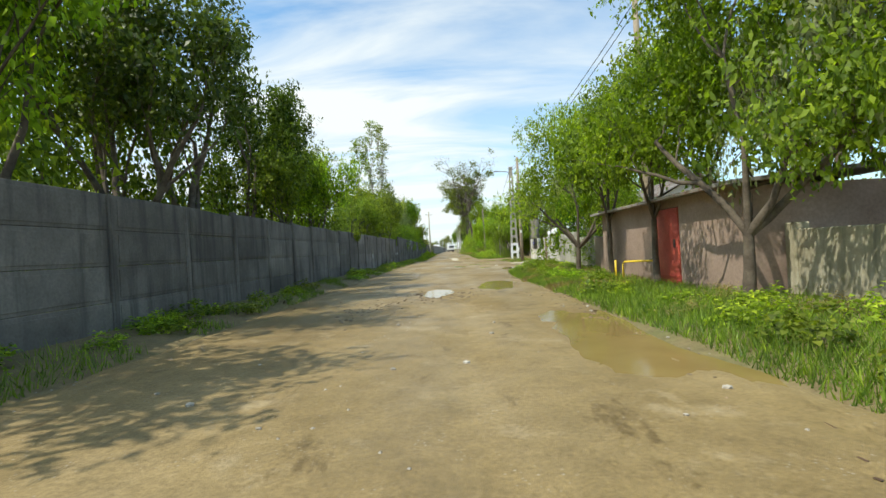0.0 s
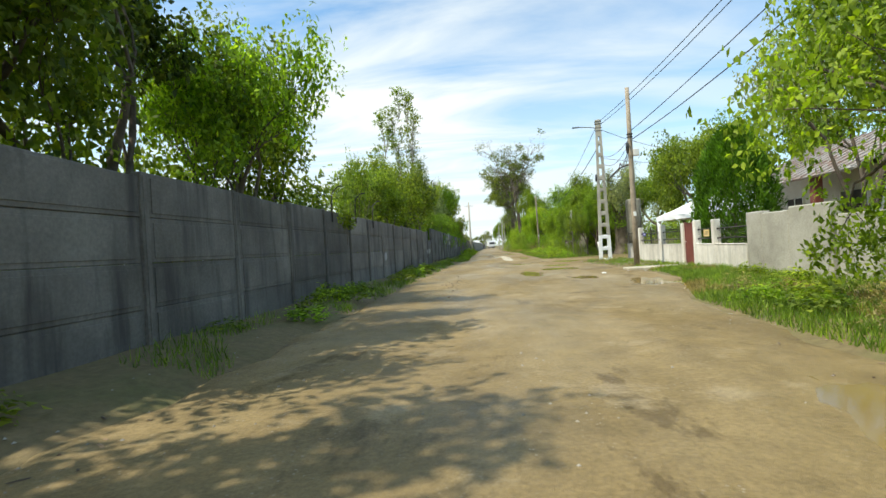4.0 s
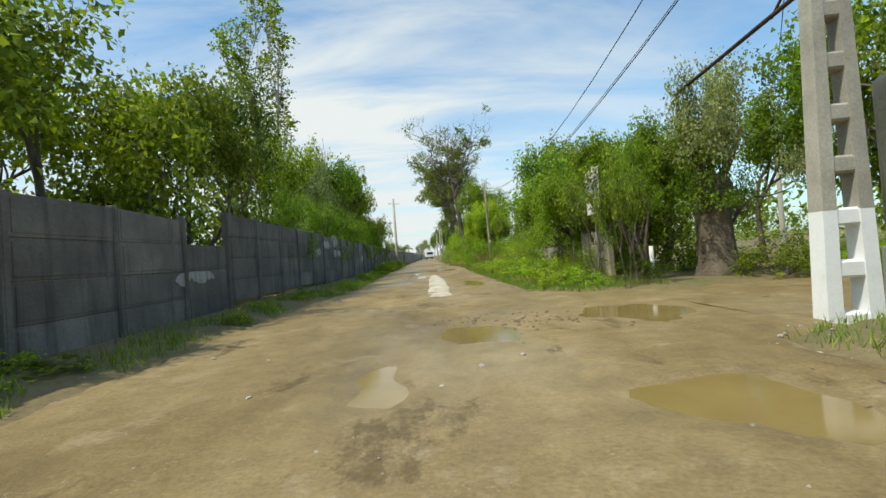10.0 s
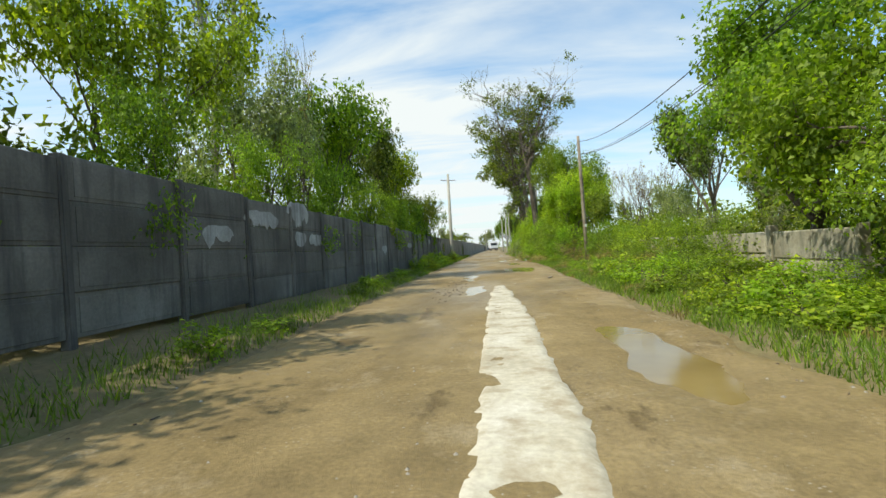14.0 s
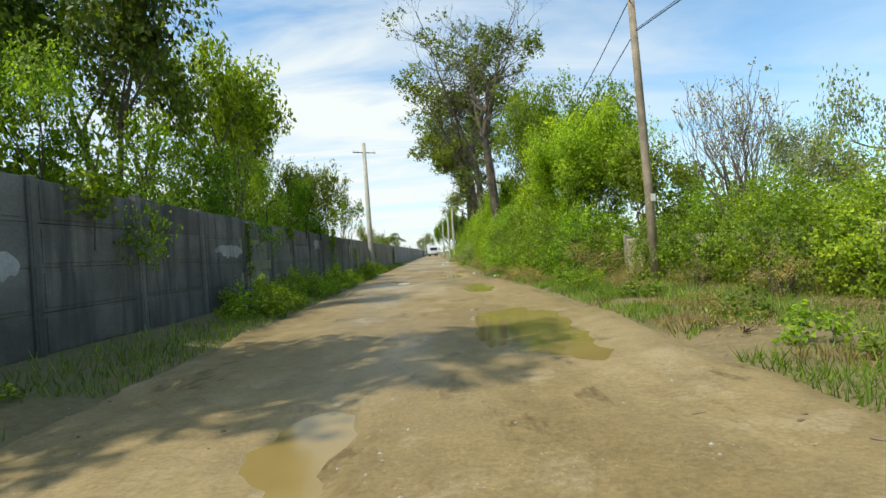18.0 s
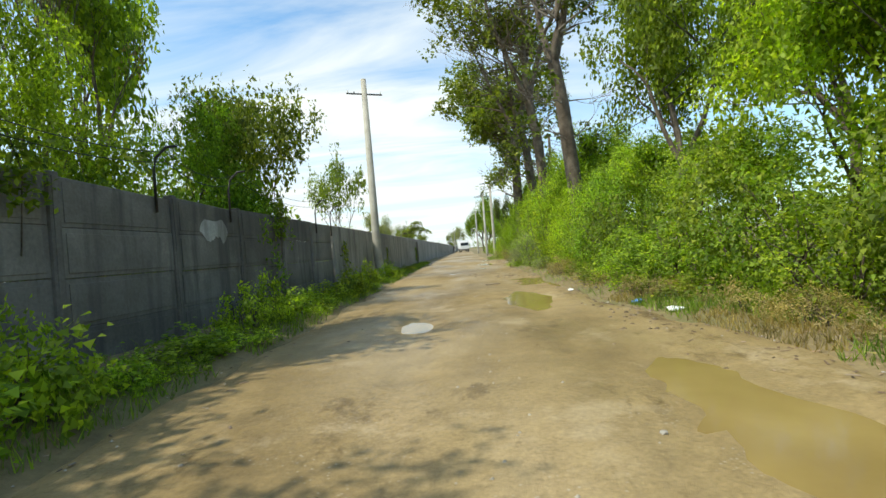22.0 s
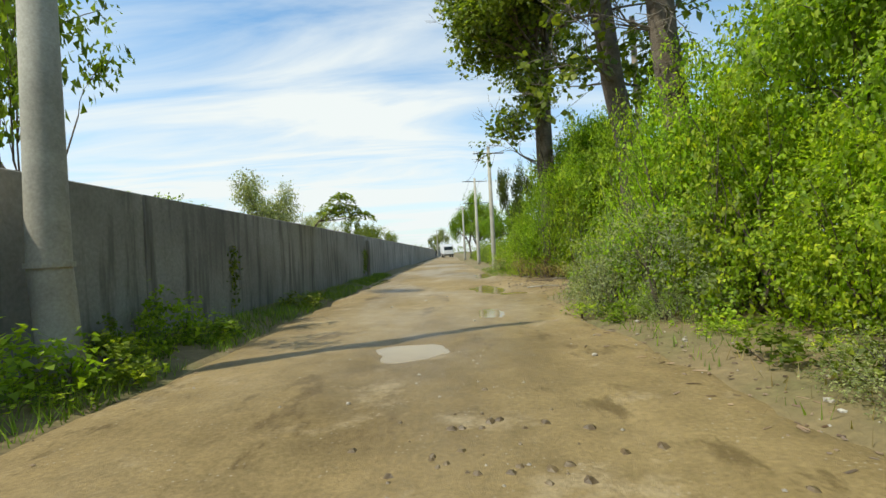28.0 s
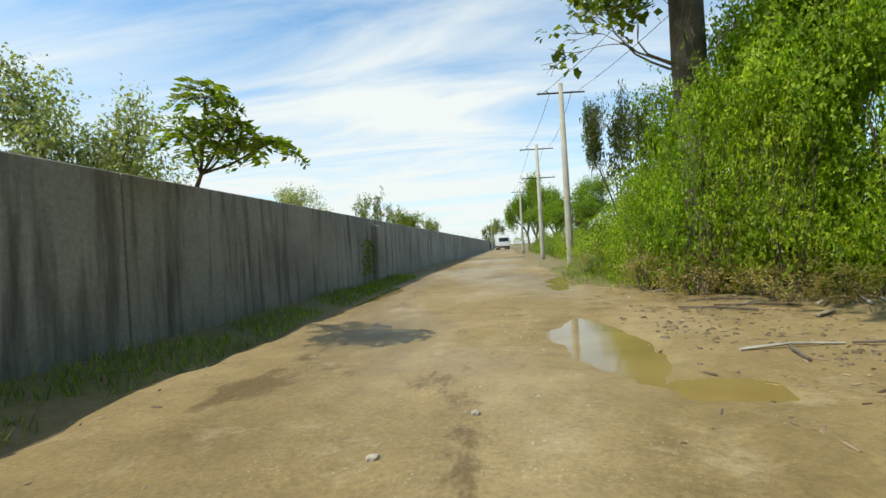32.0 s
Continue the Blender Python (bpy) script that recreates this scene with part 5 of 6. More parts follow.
rod("span", [(0, 0, 5.6), (-0.2, 2.0, 5.65), (0.3, 7.4, 5.6)], 0.05, RUST_IRON, pipe)
rod("drop", [(0.3, 7.4, 5.62), (0.35, 7.45, 2.6)], 0.05, RUST_IRON, pipe)
for k in range(2):
    rod("brace", [(-0.1, 1.8 + k * 0.9, 5.62), (-0.1, 2.25, 6.0)], 0.03, RUST_IRON, pipe)

# ---- the yard with the low fence ----
FX = 6.2


def low_wall(y0, y1, h, label):
    ob = thing("low_wall", label, "wall", FX, y0, 0)
    ln = y1 - y0
    bm = bmesh.new()
    box(bm, -0.1, 0, -0.3, 0.1, ln, h, 0.012)
    part("body", bm, WHITEWASH, ob)
    bm = bmesh.new()
    box(bm, -0.115, 0, h, 0.115, ln, h + 0.03, 0.008)
    part("coping", bm, WHITEWASH, ob)
    return ob


def pillar_at(y, h, mat=None, tilt=0.0):
    ob = thing("fence_pillar", "square limewashed concrete fence pillar", "pillar", FX, y, 0, 0, "pillars of the yard fence")
    bm = bmesh.new()
    box(bm, -0.11, -0.11, -0.3, 0.11, 0.11, h, 0.02)
    part("shaft", bm, mat or WHITEWASH, ob)
    for z in (0.98, 1.3):
        for dy in (-0.13, 0.11):
            part("bracket", boxes((-0.02, dy, z, 0.02, dy + 0.02, z + 0.06)), IRON, ob, "iron rail bracket")
    return ob


def railing(y0, y1):
    ob = thing("railing", "dark iron railing between the fence pillars", "railing", FX + 0.02, y0, 0, 0, "railings of the yard fence")
    for z in (1.02, 1.34):
        rod("rail", [(0, 0.1, z), (0, y1 - y0 - 0.1, z)], 0.02, IRON, ob)
    n = max(2, int((y1 - y0) / 0.11))
    for i in range(1, n):
        y = (y1 - y0) * i / n
        part("wire_rod", BAR, IRON, ob).location = (0, y, 0)
    return ob


bm = tube(bmesh.new(), [(0, 0, 0.84), (0, 0, 1.46)], 0.004, 4)
BAR = bpy.data.meshes.new("wire_rod")
bm.to_mesh(BAR)
bm.free()
BAR.materials.append(IRON)
low_wall(28.4, 31.95, 0.8, "low limewashed yard wall with stains")
low_wall(33.25, 39.1, 0.8, "low limewashed yard wall beside the gate")
tall = thing("yard_wall", "taller bare tan concrete wall with a ragged end", "wall", FX + 0.05, 0)
for y0, y1, h in ((27.6, 28.4, 1.72), (26.4, 27.6, 1.66), (24.9, 26.4, 1.74)):
    bm = bmesh.new()
    box(bm, -0.13, y0 + 0.004, -0.3, 0.13, y1 - 0.004, h, 0.03)
    part("section", bm, CONCRETE_PALE, tall)
for y in (30.5, 32.0, 33.15, 35.6, 38.7):
    pillar_at(y, 1.66 + 0.03 * math.sin(y * 3))
for y0, y1 in ((28.4, 30.5), (30.5, 32.0), (33.2, 35.6), (35.6, 38.7)):
    railing(y0, y1)


def sheet_gate():
    ob = thing("yard_gate", "maroon sheet-steel garden gate, closed", "gate", FX, 32.12)
    part("leaf", boxes((-0.02, 0, 0.06, 0.02, 0.92, 1.62), bevel=0.006), MAROON, ob)
    for y in (0.0, 0.88):
        part("stile", boxes((-0.035, y, 0.04, 0.035, y + 0.045, 1.66), bevel=0.004), MAROON, ob)
    for z in (0.06, 0.82, 1.58):
        part("rail", boxes((-0.03, 0.045, z, 0.03, 0.88, z + 0.045)), MAROON, ob)
    part("handle", boxes((-0.07, 0.76, 0.9, -0.035, 0.86, 0.93), bevel=0.006), PALE_PLASTIC, ob, "pale lever handle")
    return ob


sheet_gate()


def bar_gate():
    ob = thing("driveway_gate", "dark iron bar gate, closed", "gate", 6.3, 39.3, 0, -14)
    for y in (0.0, 1.35, 2.75):
        part("post", boxes((-0.03, y, 0, 0.03, y + 0.06, 1.75), bevel=0.004), IRON, ob)
    for a, b in ((0.06, 1.35), (1.41, 2.75)):
        for z in (0.12, 0.85, 1.6):
            part("rail", boxes((-0.02, a, z, 0.02, b, z + 0.045)), IRON, ob)
        k = int((b - a) / 0.11)
        for i in range(1, k):
            part("bar", GATE_BAR, IRON, ob).location = (0, a + (b - a) * i / k, 0)
        part("sheet", boxes((-0.008, a, 0.16, 0.008, b, 0.8)), IRON, ob, "dark sheet infill")
    return ob


bm = tube(bmesh.new(), [(0, 0, 0.12), (0, 0, 1.72)], 0.011, 5)
GATE_BAR = bpy.data.meshes.new("bar")
bm.to_mesh(GATE_BAR)
bm.free()
GATE_BAR.materials.append(IRON)
bar_gate()
side_fence = thing("bar_fence", "dark iron bar fence running into the side road", "fence", 7.9, 42.6, 0, -72)
for y in (0.0, 2.0, 4.0):
    part("post", boxes((-0.03, y, 0, 0.03, y + 0.06, 1.75), bevel=0.004), IRON, side_fence)
for z in (0.12, 1.5):
    part("rail", boxes((-0.02, 0.06, z, 0.02, 4.0, z + 0.045)), IRON, side_fence)
for i in range(1, 36):
    part("bar", GATE_BAR, IRON, side_fence).location = (0, 0.06 + i * 0.11, 0)
YELLOW_SIGN = surface("yellow plaque enamel", (0.6, 0.42, 0.16), (0.68, 0.5, 0.2), (0.72, 0.55, 0.26), 3, 30, 0.5, 0.1, 0.001, 0.02)
BLUE_SIGN = surface("blue plaque enamel", (0.05, 0.06, 0.25), (0.07, 0.08, 0.32), (0.1, 0.12, 0.36), 3, 30, 0.45, 0.1, 0.001, 0.02)
DARK_INK = surface("dark lettering paint", (0.06, 0.04, 0.03), (0.08, 0.06, 0.04), (0.1, 0.08, 0.06), 3, 30, 0.6, 0.1, 0.001, 0.02)


def plaque(name, label, y, z, w, h, mat, ink, rows, x=FX - 0.005):
    ob = thing(name, label, "sign", x, y, z)
    part("plate", boxes((-0.008, 0, 0, 0.008, w, h), bevel=0.003), mat, ob)
    for i in range(rows):
        zz = h * (0.22 + 0.56 * (i + 0.5) / rows)
        part("lettering", boxes((-0.0115, w * 0.12, zz - h * 0.06, -0.0085, w * (0.86 - 0.1 * (i % 2)), zz + h * 0.06)), ink, ob)
    return ob


plaque("yellow_plaque", "small yellow warning plaque on the railing", 31.0, 1.08, 0.42, 0.24, YELLOW_SIGN, DARK_INK, 2)
plaque("blue_plaque", "small blue plaque with pale lettering on the railing", 37.9, 1.22, 0.45, 0.16, BLUE_SIGN, PALE_PLASTIC, 1)
path = thing("entry_slab", "pale concrete slab leading to the gate", "slab", 0, 0, kind="structure")
part("slab", boxes((3.7, 31.95, -0.2, 5.0, 32.75, 0.075), (5.004, 31.9, -0.2, 6.1, 32.8, 0.08), bevel=0.02), PATCH, path)

# white tent
tent = thing("party_tent", "white canvas party tent on thin legs", "tent", 10.3, 40.4, 0, 8)
bm = bmesh.new()
half, ez, pz = 1.95, 2.25, 3.35
ring = [bm.verts.new((sx * half * k, sy * half * k, ez + (pz - ez) * (1 - k) ** 1.15)) for k in (1.0, 0.66, 0.33) for sx, sy in ((-1, -1), (0, -1.0), (1, -1), (1, 0), (1, 1), (0, 1), (-1, 1), (-1, 0))]
peak = bm.verts.new((0, 0, pz))
for j in range(2):
    for i in range(8):
        bm.faces.new((ring[j * 8 + i], ring[j * 8 + (i + 1) % 8], ring[j * 8 + 8 + (i + 1) % 8], ring[j * 8 + 8 + i]))
for i in range(8):
    bm.faces.new((ring[16 + i], ring[16 + (i + 1) % 8], peak))
bm.normal_update()
bmesh.ops.solidify(bm, geom=list(bm.faces), thickness=0.012)
part("canopy", bm, CANVAS, tent)
for k, (x0, y0, x1, y1) in enumerate(((-1, -1, 1, -1), (1, -1, 1, 1), (1, 1, -1, 1), (-1, 1, -1, -1))):
    bm = bmesh.new()
    n = 16
    row = []
    for i in range(n + 1):
        t = i / n
        x, y = (x0 + (x1 - x0) * t) * (half + 0.004), (y0 + (y1 - y0) * t) * (half + 0.004)
        row.append((bm.verts.new((x, y, ez + 0.01)), bm.verts.new((x * (1 + 0.01 * math.sin(t * 25)), y * (1 + 0.01 * math.sin(t * 25)), ez - 0.2 - 0.05 * abs(math.sin(t * math.pi * 6))))))
    for (a, b), (c, d) in zip(row, row[1:]):
        bm.faces.new((a, b, d, c))
    bm.normal_update()
    bmesh.ops.solidify(bm, geom=list(bm.faces), thickness=0.006)
    part("valance", bm, CANVAS, tent)
for sx in (-1, 1):
    for sy in (-1, 1):
        lg = part("leg", boxes((sx * 1.9 - 0.02, sy * 1.9 - 0.02, 0, sx * 1.9 + 0.02, sy * 1.9 + 0.02, ez), bevel=0.004), PALE_PLASTIC, tent)
        part("curtain", tube(bmesh.new(), [(sx * 1.84, sy * 1.84, ez), (sx * 1.86, sy * 1.86, 1.2), (sx * 1.84, sy * 1.84, 0.2)], [0.13, 0.06, 0.09], 9), CANVAS, lg, "gathered white side curtain", True)

# house
house = thing("house", "low cream house with a grey sheet roof and porch column", "house", 13.6, 33.5)
bm = bmesh.new()
box(bm, 0, 0, -0.2, 6.5, 9.0, 3.5)
part("wall", bm, HOUSE_WALL, house)
part("plinth", boxes((-0.03, -0.03, -0.2, 6.53, 9.03, 1.25)), BROWN_WALL, house, "brownish rendered lower wall")
bm = bmesh.new()
rv = [bm.verts.new(p) for p in ((-1.3, -0.5, 3.35), (-1.3, 9.5, 3.35), (3.2, 9.5, 5.5), (3.2, -0.5, 5.5), (7.0, 9.5, 3.6), (7.0, -0.5, 3.6))]
bm.faces.new((rv[0], rv[3], rv[2], rv[1]))
bm.faces.new((rv[3], rv[5], rv[4], rv[2]))
bm.normal_update()
bmesh.ops.solidify(bm, geom=list(bm.faces), thickness=0.09)
roof = part("roof", bm, ROOF_SHEET, house, "grey corrugated roof sheets with rust")
for i in range(17):
    y = -0.4 + i * 0.6
    part("roof_rib", tube(bmesh.new(), [(-1.31, y, 3.4), (3.2, y, 5.555)], 0.03, 5), ROOF_SHEET, roof)
bm = bmesh.new()
tri = [bm.verts.new(p) for p in ((0, -0.01, 3.5), (6.5, -0.01, 3.5), (3.2, -0.01, 5.4), (0, 0.12, 3.5), (6.5, 0.12, 3.5), (3.2, 0.12, 5.4))]
bm.faces.new(tri[:3])
bm.faces.new(tri[3:][::-1])
for a, b in ((0, 1), (1, 2), (2, 0)):
    bm.faces.new((tri[a], tri[b], tri[b + 3], tri[a + 3]))
part("gable", bm, HOUSE_WALL, house)
part("porch_column", boxes((-1.0, 2.2, -0.1, -0.65, 2.55, 3.45), bevel=0.015), MAROON, house, "reddish-brown square porch column")
for y in (0.9, 4.6):
    wn_ = part("window", boxes((-0.05, y, 1.35, 0.02, y + 1.2, 2.6), bevel=0.01), IRON, house, "dark window opening")
    for yy in (y - 0.06, y + 0.57, y + 1.2):
        part("frame", boxes((-0.08, yy, 1.3, 0.0, yy + 0.06, 2.66), bevel=0.006), PALE_PLASTIC, wn_)

# ---- right side at the start: yard wall, garage, red door ----
near = thing("roadside_wall", "low cream rendered wall along the grass verge", "wall", 6.3, 0)
for y0, y1, h in ((-9.0, -3.0, 1.25), (-3.0, 3.0, 1.22), (3.0, 8.9, 1.24)):
    bm = bmesh.new()
    box(bm, -0.1, y0 + 0.006, -0.3, 0.1, y1 - 0.006, h, 0.02)
    part("section", bm, STONE, near)
part("pillar", boxes((-0.14, 8.86, -0.3, 0.14, 9.14, 1.36), bevel=0.02), STONE, near)
garage = thing("garage", "small brown rendered garage with a red steel door", "garage", 5.45, 9.2)
for y0, y1 in ((0.0, 2.6), (3.95, 8.6)):
    bm = bmesh.new()
    box(bm, 0, y0, -0.2, 0.2, y1, 2.15, 0.012)
    part("front_wall", bm, BROWN_WALL, garage)
part("lintel", boxes((0, 2.6, 1.95, 0.2, 3.95, 2.15)), BROWN_WALL, garage)
part("side_wall", boxes((0.2, 0.0, -0.2, 4.0, 0.2, 2.1)), BROWN_WALL, garage)
part("side_wall", boxes((0.2, 8.4, -0.2, 4.0, 8.6, 2.1)), BROWN_WALL, garage)
part("back_wall", boxes((3.8, 0.2, -0.2, 4.0, 8.4, 2.1)), BROWN_WALL, garage)
bm = bmesh.new()
box(bm, -0.35, -0.3, 2.15, 4.3, 8.9, 2.23, 0.01)
bmesh.ops.rotate(bm, verts=bm.verts, cent=(0, 0, 2.2), matrix=Matrix.Rotation(radians(-4), 3, "Y"))
part("roof", bm, ROOF_SHEET, garage, "dark flat sheet roof")
dr = part("door", boxes((-0.02, 2.63, 0.02, 0.03, 3.92, 1.93), bevel=0.008), RED_PAINT, garage, "faded red sheet-steel door, closed")
for z in (0.2, 0.95, 1.75):
    part("door_rib", boxes((-0.035, 2.66, z, -0.02, 3.89, z + 0.05)), RED_PAINT, dr)
part("door_handle", boxes((-0.07, 2.75, 0.95, -0.035, 2.8, 1.15), bevel=0.008), IRON, dr, "dark door pull")
gas = thing("gas_rail", "yellow painted gas pipe bent into a low rail", "pipe", 4.95, 13.9)
rod("pipe", [(0, 0.5, -0.1), (0, 0.5, 0.5), (0.03, 0.42, 0.56), (0.25, -0.6, 0.6), (0.5, -0.7, 0.6)], 0.03, YELLOW_PAINT, gas)
rod("riser", [(-0.1, 0.85, -0.1), (-0.1, 0.85, 0.6)], 0.03, YELLOW_PAINT, gas)
# whitewashed wall under the trees; their shade is painted in by the darker materials
link = thing("plain_wall", "plaster wall behind the roadside trees, tree shade put into its grey-brown colour", "wall", 6.3, 0)
for y0, y1, h in ((18.0, 21.5, 1.4), (21.5, 24.85, 1.45)):
    bm = bmesh.new()
    box(bm, -0.1, y0 + 0.006, -0.3, 0.1, y1 - 0.006, h, 0.02)
    part("section", bm, BROWN_WALL if y0 < 20 else CONCRETE_PALE, link)

# ---- right side further on: sign board, old stump, block walls ----
sign = thing("sign_board", "weathered white sign board with faded blue lettering on a pole", "sign", 4.67, 50.8, 0, -94)
rod("pole", [(0.72, 0.05, -0.3), (0.72, 0.05, 3.5)], 0.035, CONCRETE_PALE, sign)
part("board", boxes((0.0, -0.012, 2.1, 1.45, 0.012, 3.4), bevel=0.004), WHITEWASH, sign)
for z in (2.3, 3.2):
    part("batten", boxes((0.02, 0.014, z, 1.43, 0.045, z + 0.05)), IRON, sign)
for i, (z, a_, w_) in enumerate(((3.24, 0.1, 1.1), (3.1, 0.3, 0.9), (2.62, 0.16, 1.1), (2.48, 0.3, 0.7), (2.26, 0.2, 0.95))):
    part("lettering", boxes((a_, -0.0155, z, a_ + w_, -0.0125, z + 0.05)), CONCRETE, sign)
for i in range(13):
    part("lettering", boxes((0.1 + i * 0.095, -0.0155, 2.8, 0.15 + i * 0.095, -0.0125, 2.97 - 0.03 * (i % 3))), BLUE_SIGN, sign, "faded blue letter bar")
stump = thing("old_stump", "thick old willow trunk with furrowed bark, cut short and resprouting", "stump", 8.3, 50.2)
bm = tube(bmesh.new(), [(0, 0, -0.3), (0, 0, 0.1), (0.02, 0, 0.5), (-0.03, 0, 1.2), (-0.05, 0.02, 2.0), (0.05, 0.05, 2.8), (0.1, 0.05, 3.0)], [0.74, 0.64, 0.54, 0.48, 0.46, 0.5, 0.36], 22)
for v in bm.verts:
    a = math.atan2(v.co.y, v.co.x)
    q = 1 + 0.07 * math.sin(5 * a + 1.5 * v.co.z) + 0.05 * math.sin(9 * a - v.co.z)
    v.co.x, v.co.y = v.co.x * q, v.co.y * q
part("trunk", bm, BARK_OLD, stump, "", True)
for k, (x, y, z) in enumerate(((-0.9, -0.3, 4.6), (0.3, 0.6, 5.0), (0.9, -0.2, 4.4))):
    rod("limb", [(x * 0.15, y * 0.15, 2.7), (x * 0.6, y * 0.6, 3.5), (x, y, z)], [0.16, 0.1, 0.05], BARK_OLD, stump)
put(T_GREY, 8.3, 50.3, 6.6, 2.3)
T_LIMED = tree("young_tree", "slim young tree with a limewashed trunk at the corner plot", 91, 2.1, 0.07, 1.3, 2, 0.8, 0.4, LEAF_FRESH, 0.12, 60, 0.6, forks=(2, 3), lean=0.03)
part("limewash", tube(bmesh.new(), [(0, 0, -0.1), (0, 0, 0.12), (0.0, 0.0, 1.0)], [0.105, 0.085, 0.08], 10), PAINT_WHITE, T_LIMED, "white limed lower trunk", True)
for x, y, h in ((6.75, 51.2, 4.6), (7.2, 52.9, 4.8), (6.3, 53.4, 4.4)):
    put(T_LIMED, x, y, h, 1.5)
meter = thing("meter_box", "small white meter box on a thin post", "box", 12.0, 56.6)
rod("post", [(0, 0, -0.3), (0, 0, 0.4)], 0.03, IRON, meter)
part("case", boxes((-0.2, -0.09, 0.25, 0.2, 0.06, 0.72), bevel=0.015), PALE_PLASTIC, meter)
part("door_panel", boxes((-0.17, -0.102, 0.28, 0.17, -0.092, 0.69), bevel=0.003), PALE_PLASTIC, meter)
put(B_FRESH, 8.0, 50.0, 2.4, 1.2, z=1.9, label="fresh green shoots sprouting from the willow trunk")
BLOCK_MESH = []
for k, (ln, h) in enumerate(((2.52, 0.62), (2.52, 0.62), (2.52, 0.5))):
    bm = bmesh.new()
    box(bm, -0.06, 0.0, 0.012, 0.06, ln, h - 0.012, 0.025)
    me = bpy.data.meshes.new("wall_panel")
    bm.to_mesh(me)
    bm.free()
    me.materials.append(STONE)
    BLOCK_MESH.append((me, ln, h))


def block_wall(x0, y0, x1, y1, rows, label, seed, gap=0.08):
    """Concrete panels slotted between posts, out of true, some of the top ones missing."""
    r_ = random.Random(seed)
    ob = thing("panel_wall", label, "wall", x0, y0, 0, -math.degrees(math.atan2(x1 - x0, y1 - y0)))
    total = math.hypot(x1 - x0, y1 - y0)
    bays = max(1, int(total / 2.7))
    for k in range(bays):
        z = -0.04
        for row in range(rows):
            me, ln, h = BLOCK_MESH[2 if row == 2 else r_.randint(0, 1)]
            if not (row == rows - 1 and r_.random() < gap):
                o = part("wall_panel", me, STONE, ob)
                o.location = (r_.uniform(-0.02, 0.02), k * 2.7 + 0.09, z)
                o.rotation_euler = (r_.uniform(-0.008, 0.008), r_.uniform(-0.03, 0.03), 0)
            z += h
    for k in range(bays + 1):
        o = part("post", boxes((-0.09, -0.085, -0.3, 0.11, 0.085, min(rows, 2) * 0.62 + (0.5 if rows > 2 else 0.0) + r_.uniform(0.0, 0.1)), bevel=0.02), STONE, ob)
        o.location = (0, k * 2.7, 0)
        o.rotation_euler = (0, r_.uniform(-0.03, 0.03), 0)
    return ob


block_wall(7.3, 64.8, 5.7, 83.7, 2, "old yellowed concrete panel wall half buried in shrubs", 3, 0.0)
block_wall(6.15, 53.1, 6.1, 56.0, 3, "ruined yellowed panel wall under the trees", 4, 0.1)
block_wall(6.0, 59.5, 6.0, 63.0, 2, "low ruined panel wall under the trees", 5, 0.25)

# ---- fence details ----
PLASTER = surface("pale patch plaster", (0.32, 0.31, 0.29), (0.42, 0.41, 0.39), (0.5, 0.49, 0.47), 2.0, 20, 0.9, 0.4, 0.006, 0.05, stain=(0.2, 0.19, 0.17))


def ragged_patch(y, z, w, h, seed):
    """A ragged skim of plaster on the fence."""
    r_ = random.Random(seed)
    bm = bmesh.new()
    n = 40
    lo, hi = [], []
    for i in range(n + 1):
        t = i / n
        e = min(1.0, 5 * t, 5 * (1 - t)) ** 0.5
        lo.append((0, t * w, -h * e * (0.3 + 0.55 * rough(t * w, seed, 2.2) + 0.25 * rough(t * w, seed, 8))))
        hi.append((0, t * w, h * e * (0.42 + 0.12 * rough(t * w, seed + 9, 3))))
    lv, hv = [bm.verts.new(p) for p in lo], [bm.verts.new(p) for p in hi]
    for i in range(n):
        bm.faces.new((lv[i], lv[i + 1], hv[i + 1], hv[i]))
    bm.normal_update()
    bmesh.ops.solidify(bm, geom=list(bm.faces), thickness=0.012)
    o = part("plaster_patch", bm, PLASTER, fence, "pale ragged patch of plaster")
    o.location = (WALL_X + 0.052, y, z)


for k, (y, z, w, h) in enumerate(((60.55, 2.15, 1.7, 0.5), (59.0, 1.75, 1.1, 0.45), (62.75, 2.45, 1.5, 0.7), (63.2, 1.75, 0.8, 0.4), (64.2, 1.7, 1.2, 0.45), (46.5, 1.05, 1.85, 0.4), (79.6, 1.6, 1.6, 0.35), (73.2, 1.4, 1.0, 0.4), (33.4, 1.0, 0.5, 0.4), (88.9, 1.9, 1.0, 0.5))):
    ragged_patch(y, z, w, h, 40 + k)
# one bay rebuilt with pale blocks
INFILL = bpy.data.meshes.new("infill_block")
bm = boxes((-0.14, 0.01, 0.01, 0.14, 0.74, 0.41), bevel=0.025)
bm.to_mesh(INFILL)
bm.free()
INFILL.materials.append(STONE)
for row in range(5):
    for j in range(3):
        o = part("infill_block", INFILL, STONE, fence, "pale infill block")
        o.location, o.scale = (WALL_X, 81.25 + j * 0.73 - 0.2 * (row % 2), 0.1 + row * 0.47), (0.35, 0.95, 1.1)


def fence_hook(x, y, z, s=1.0):
    ob = thing("fence_hook", "rusted curved iron holder for barbed wire on the fence", "bracket", x, y, z, 0, "barbed wire holders")
    rod("bar", [(0, 0, -0.35 * s), (0, 0, 0.3 * s), (0.03, 0.03, 0.5 * s), (0.16, 0.1, 0.66 * s), (0.3, 0.16, 0.68 * s)], 0.022, IRON, ob, "", 6)
    return ob


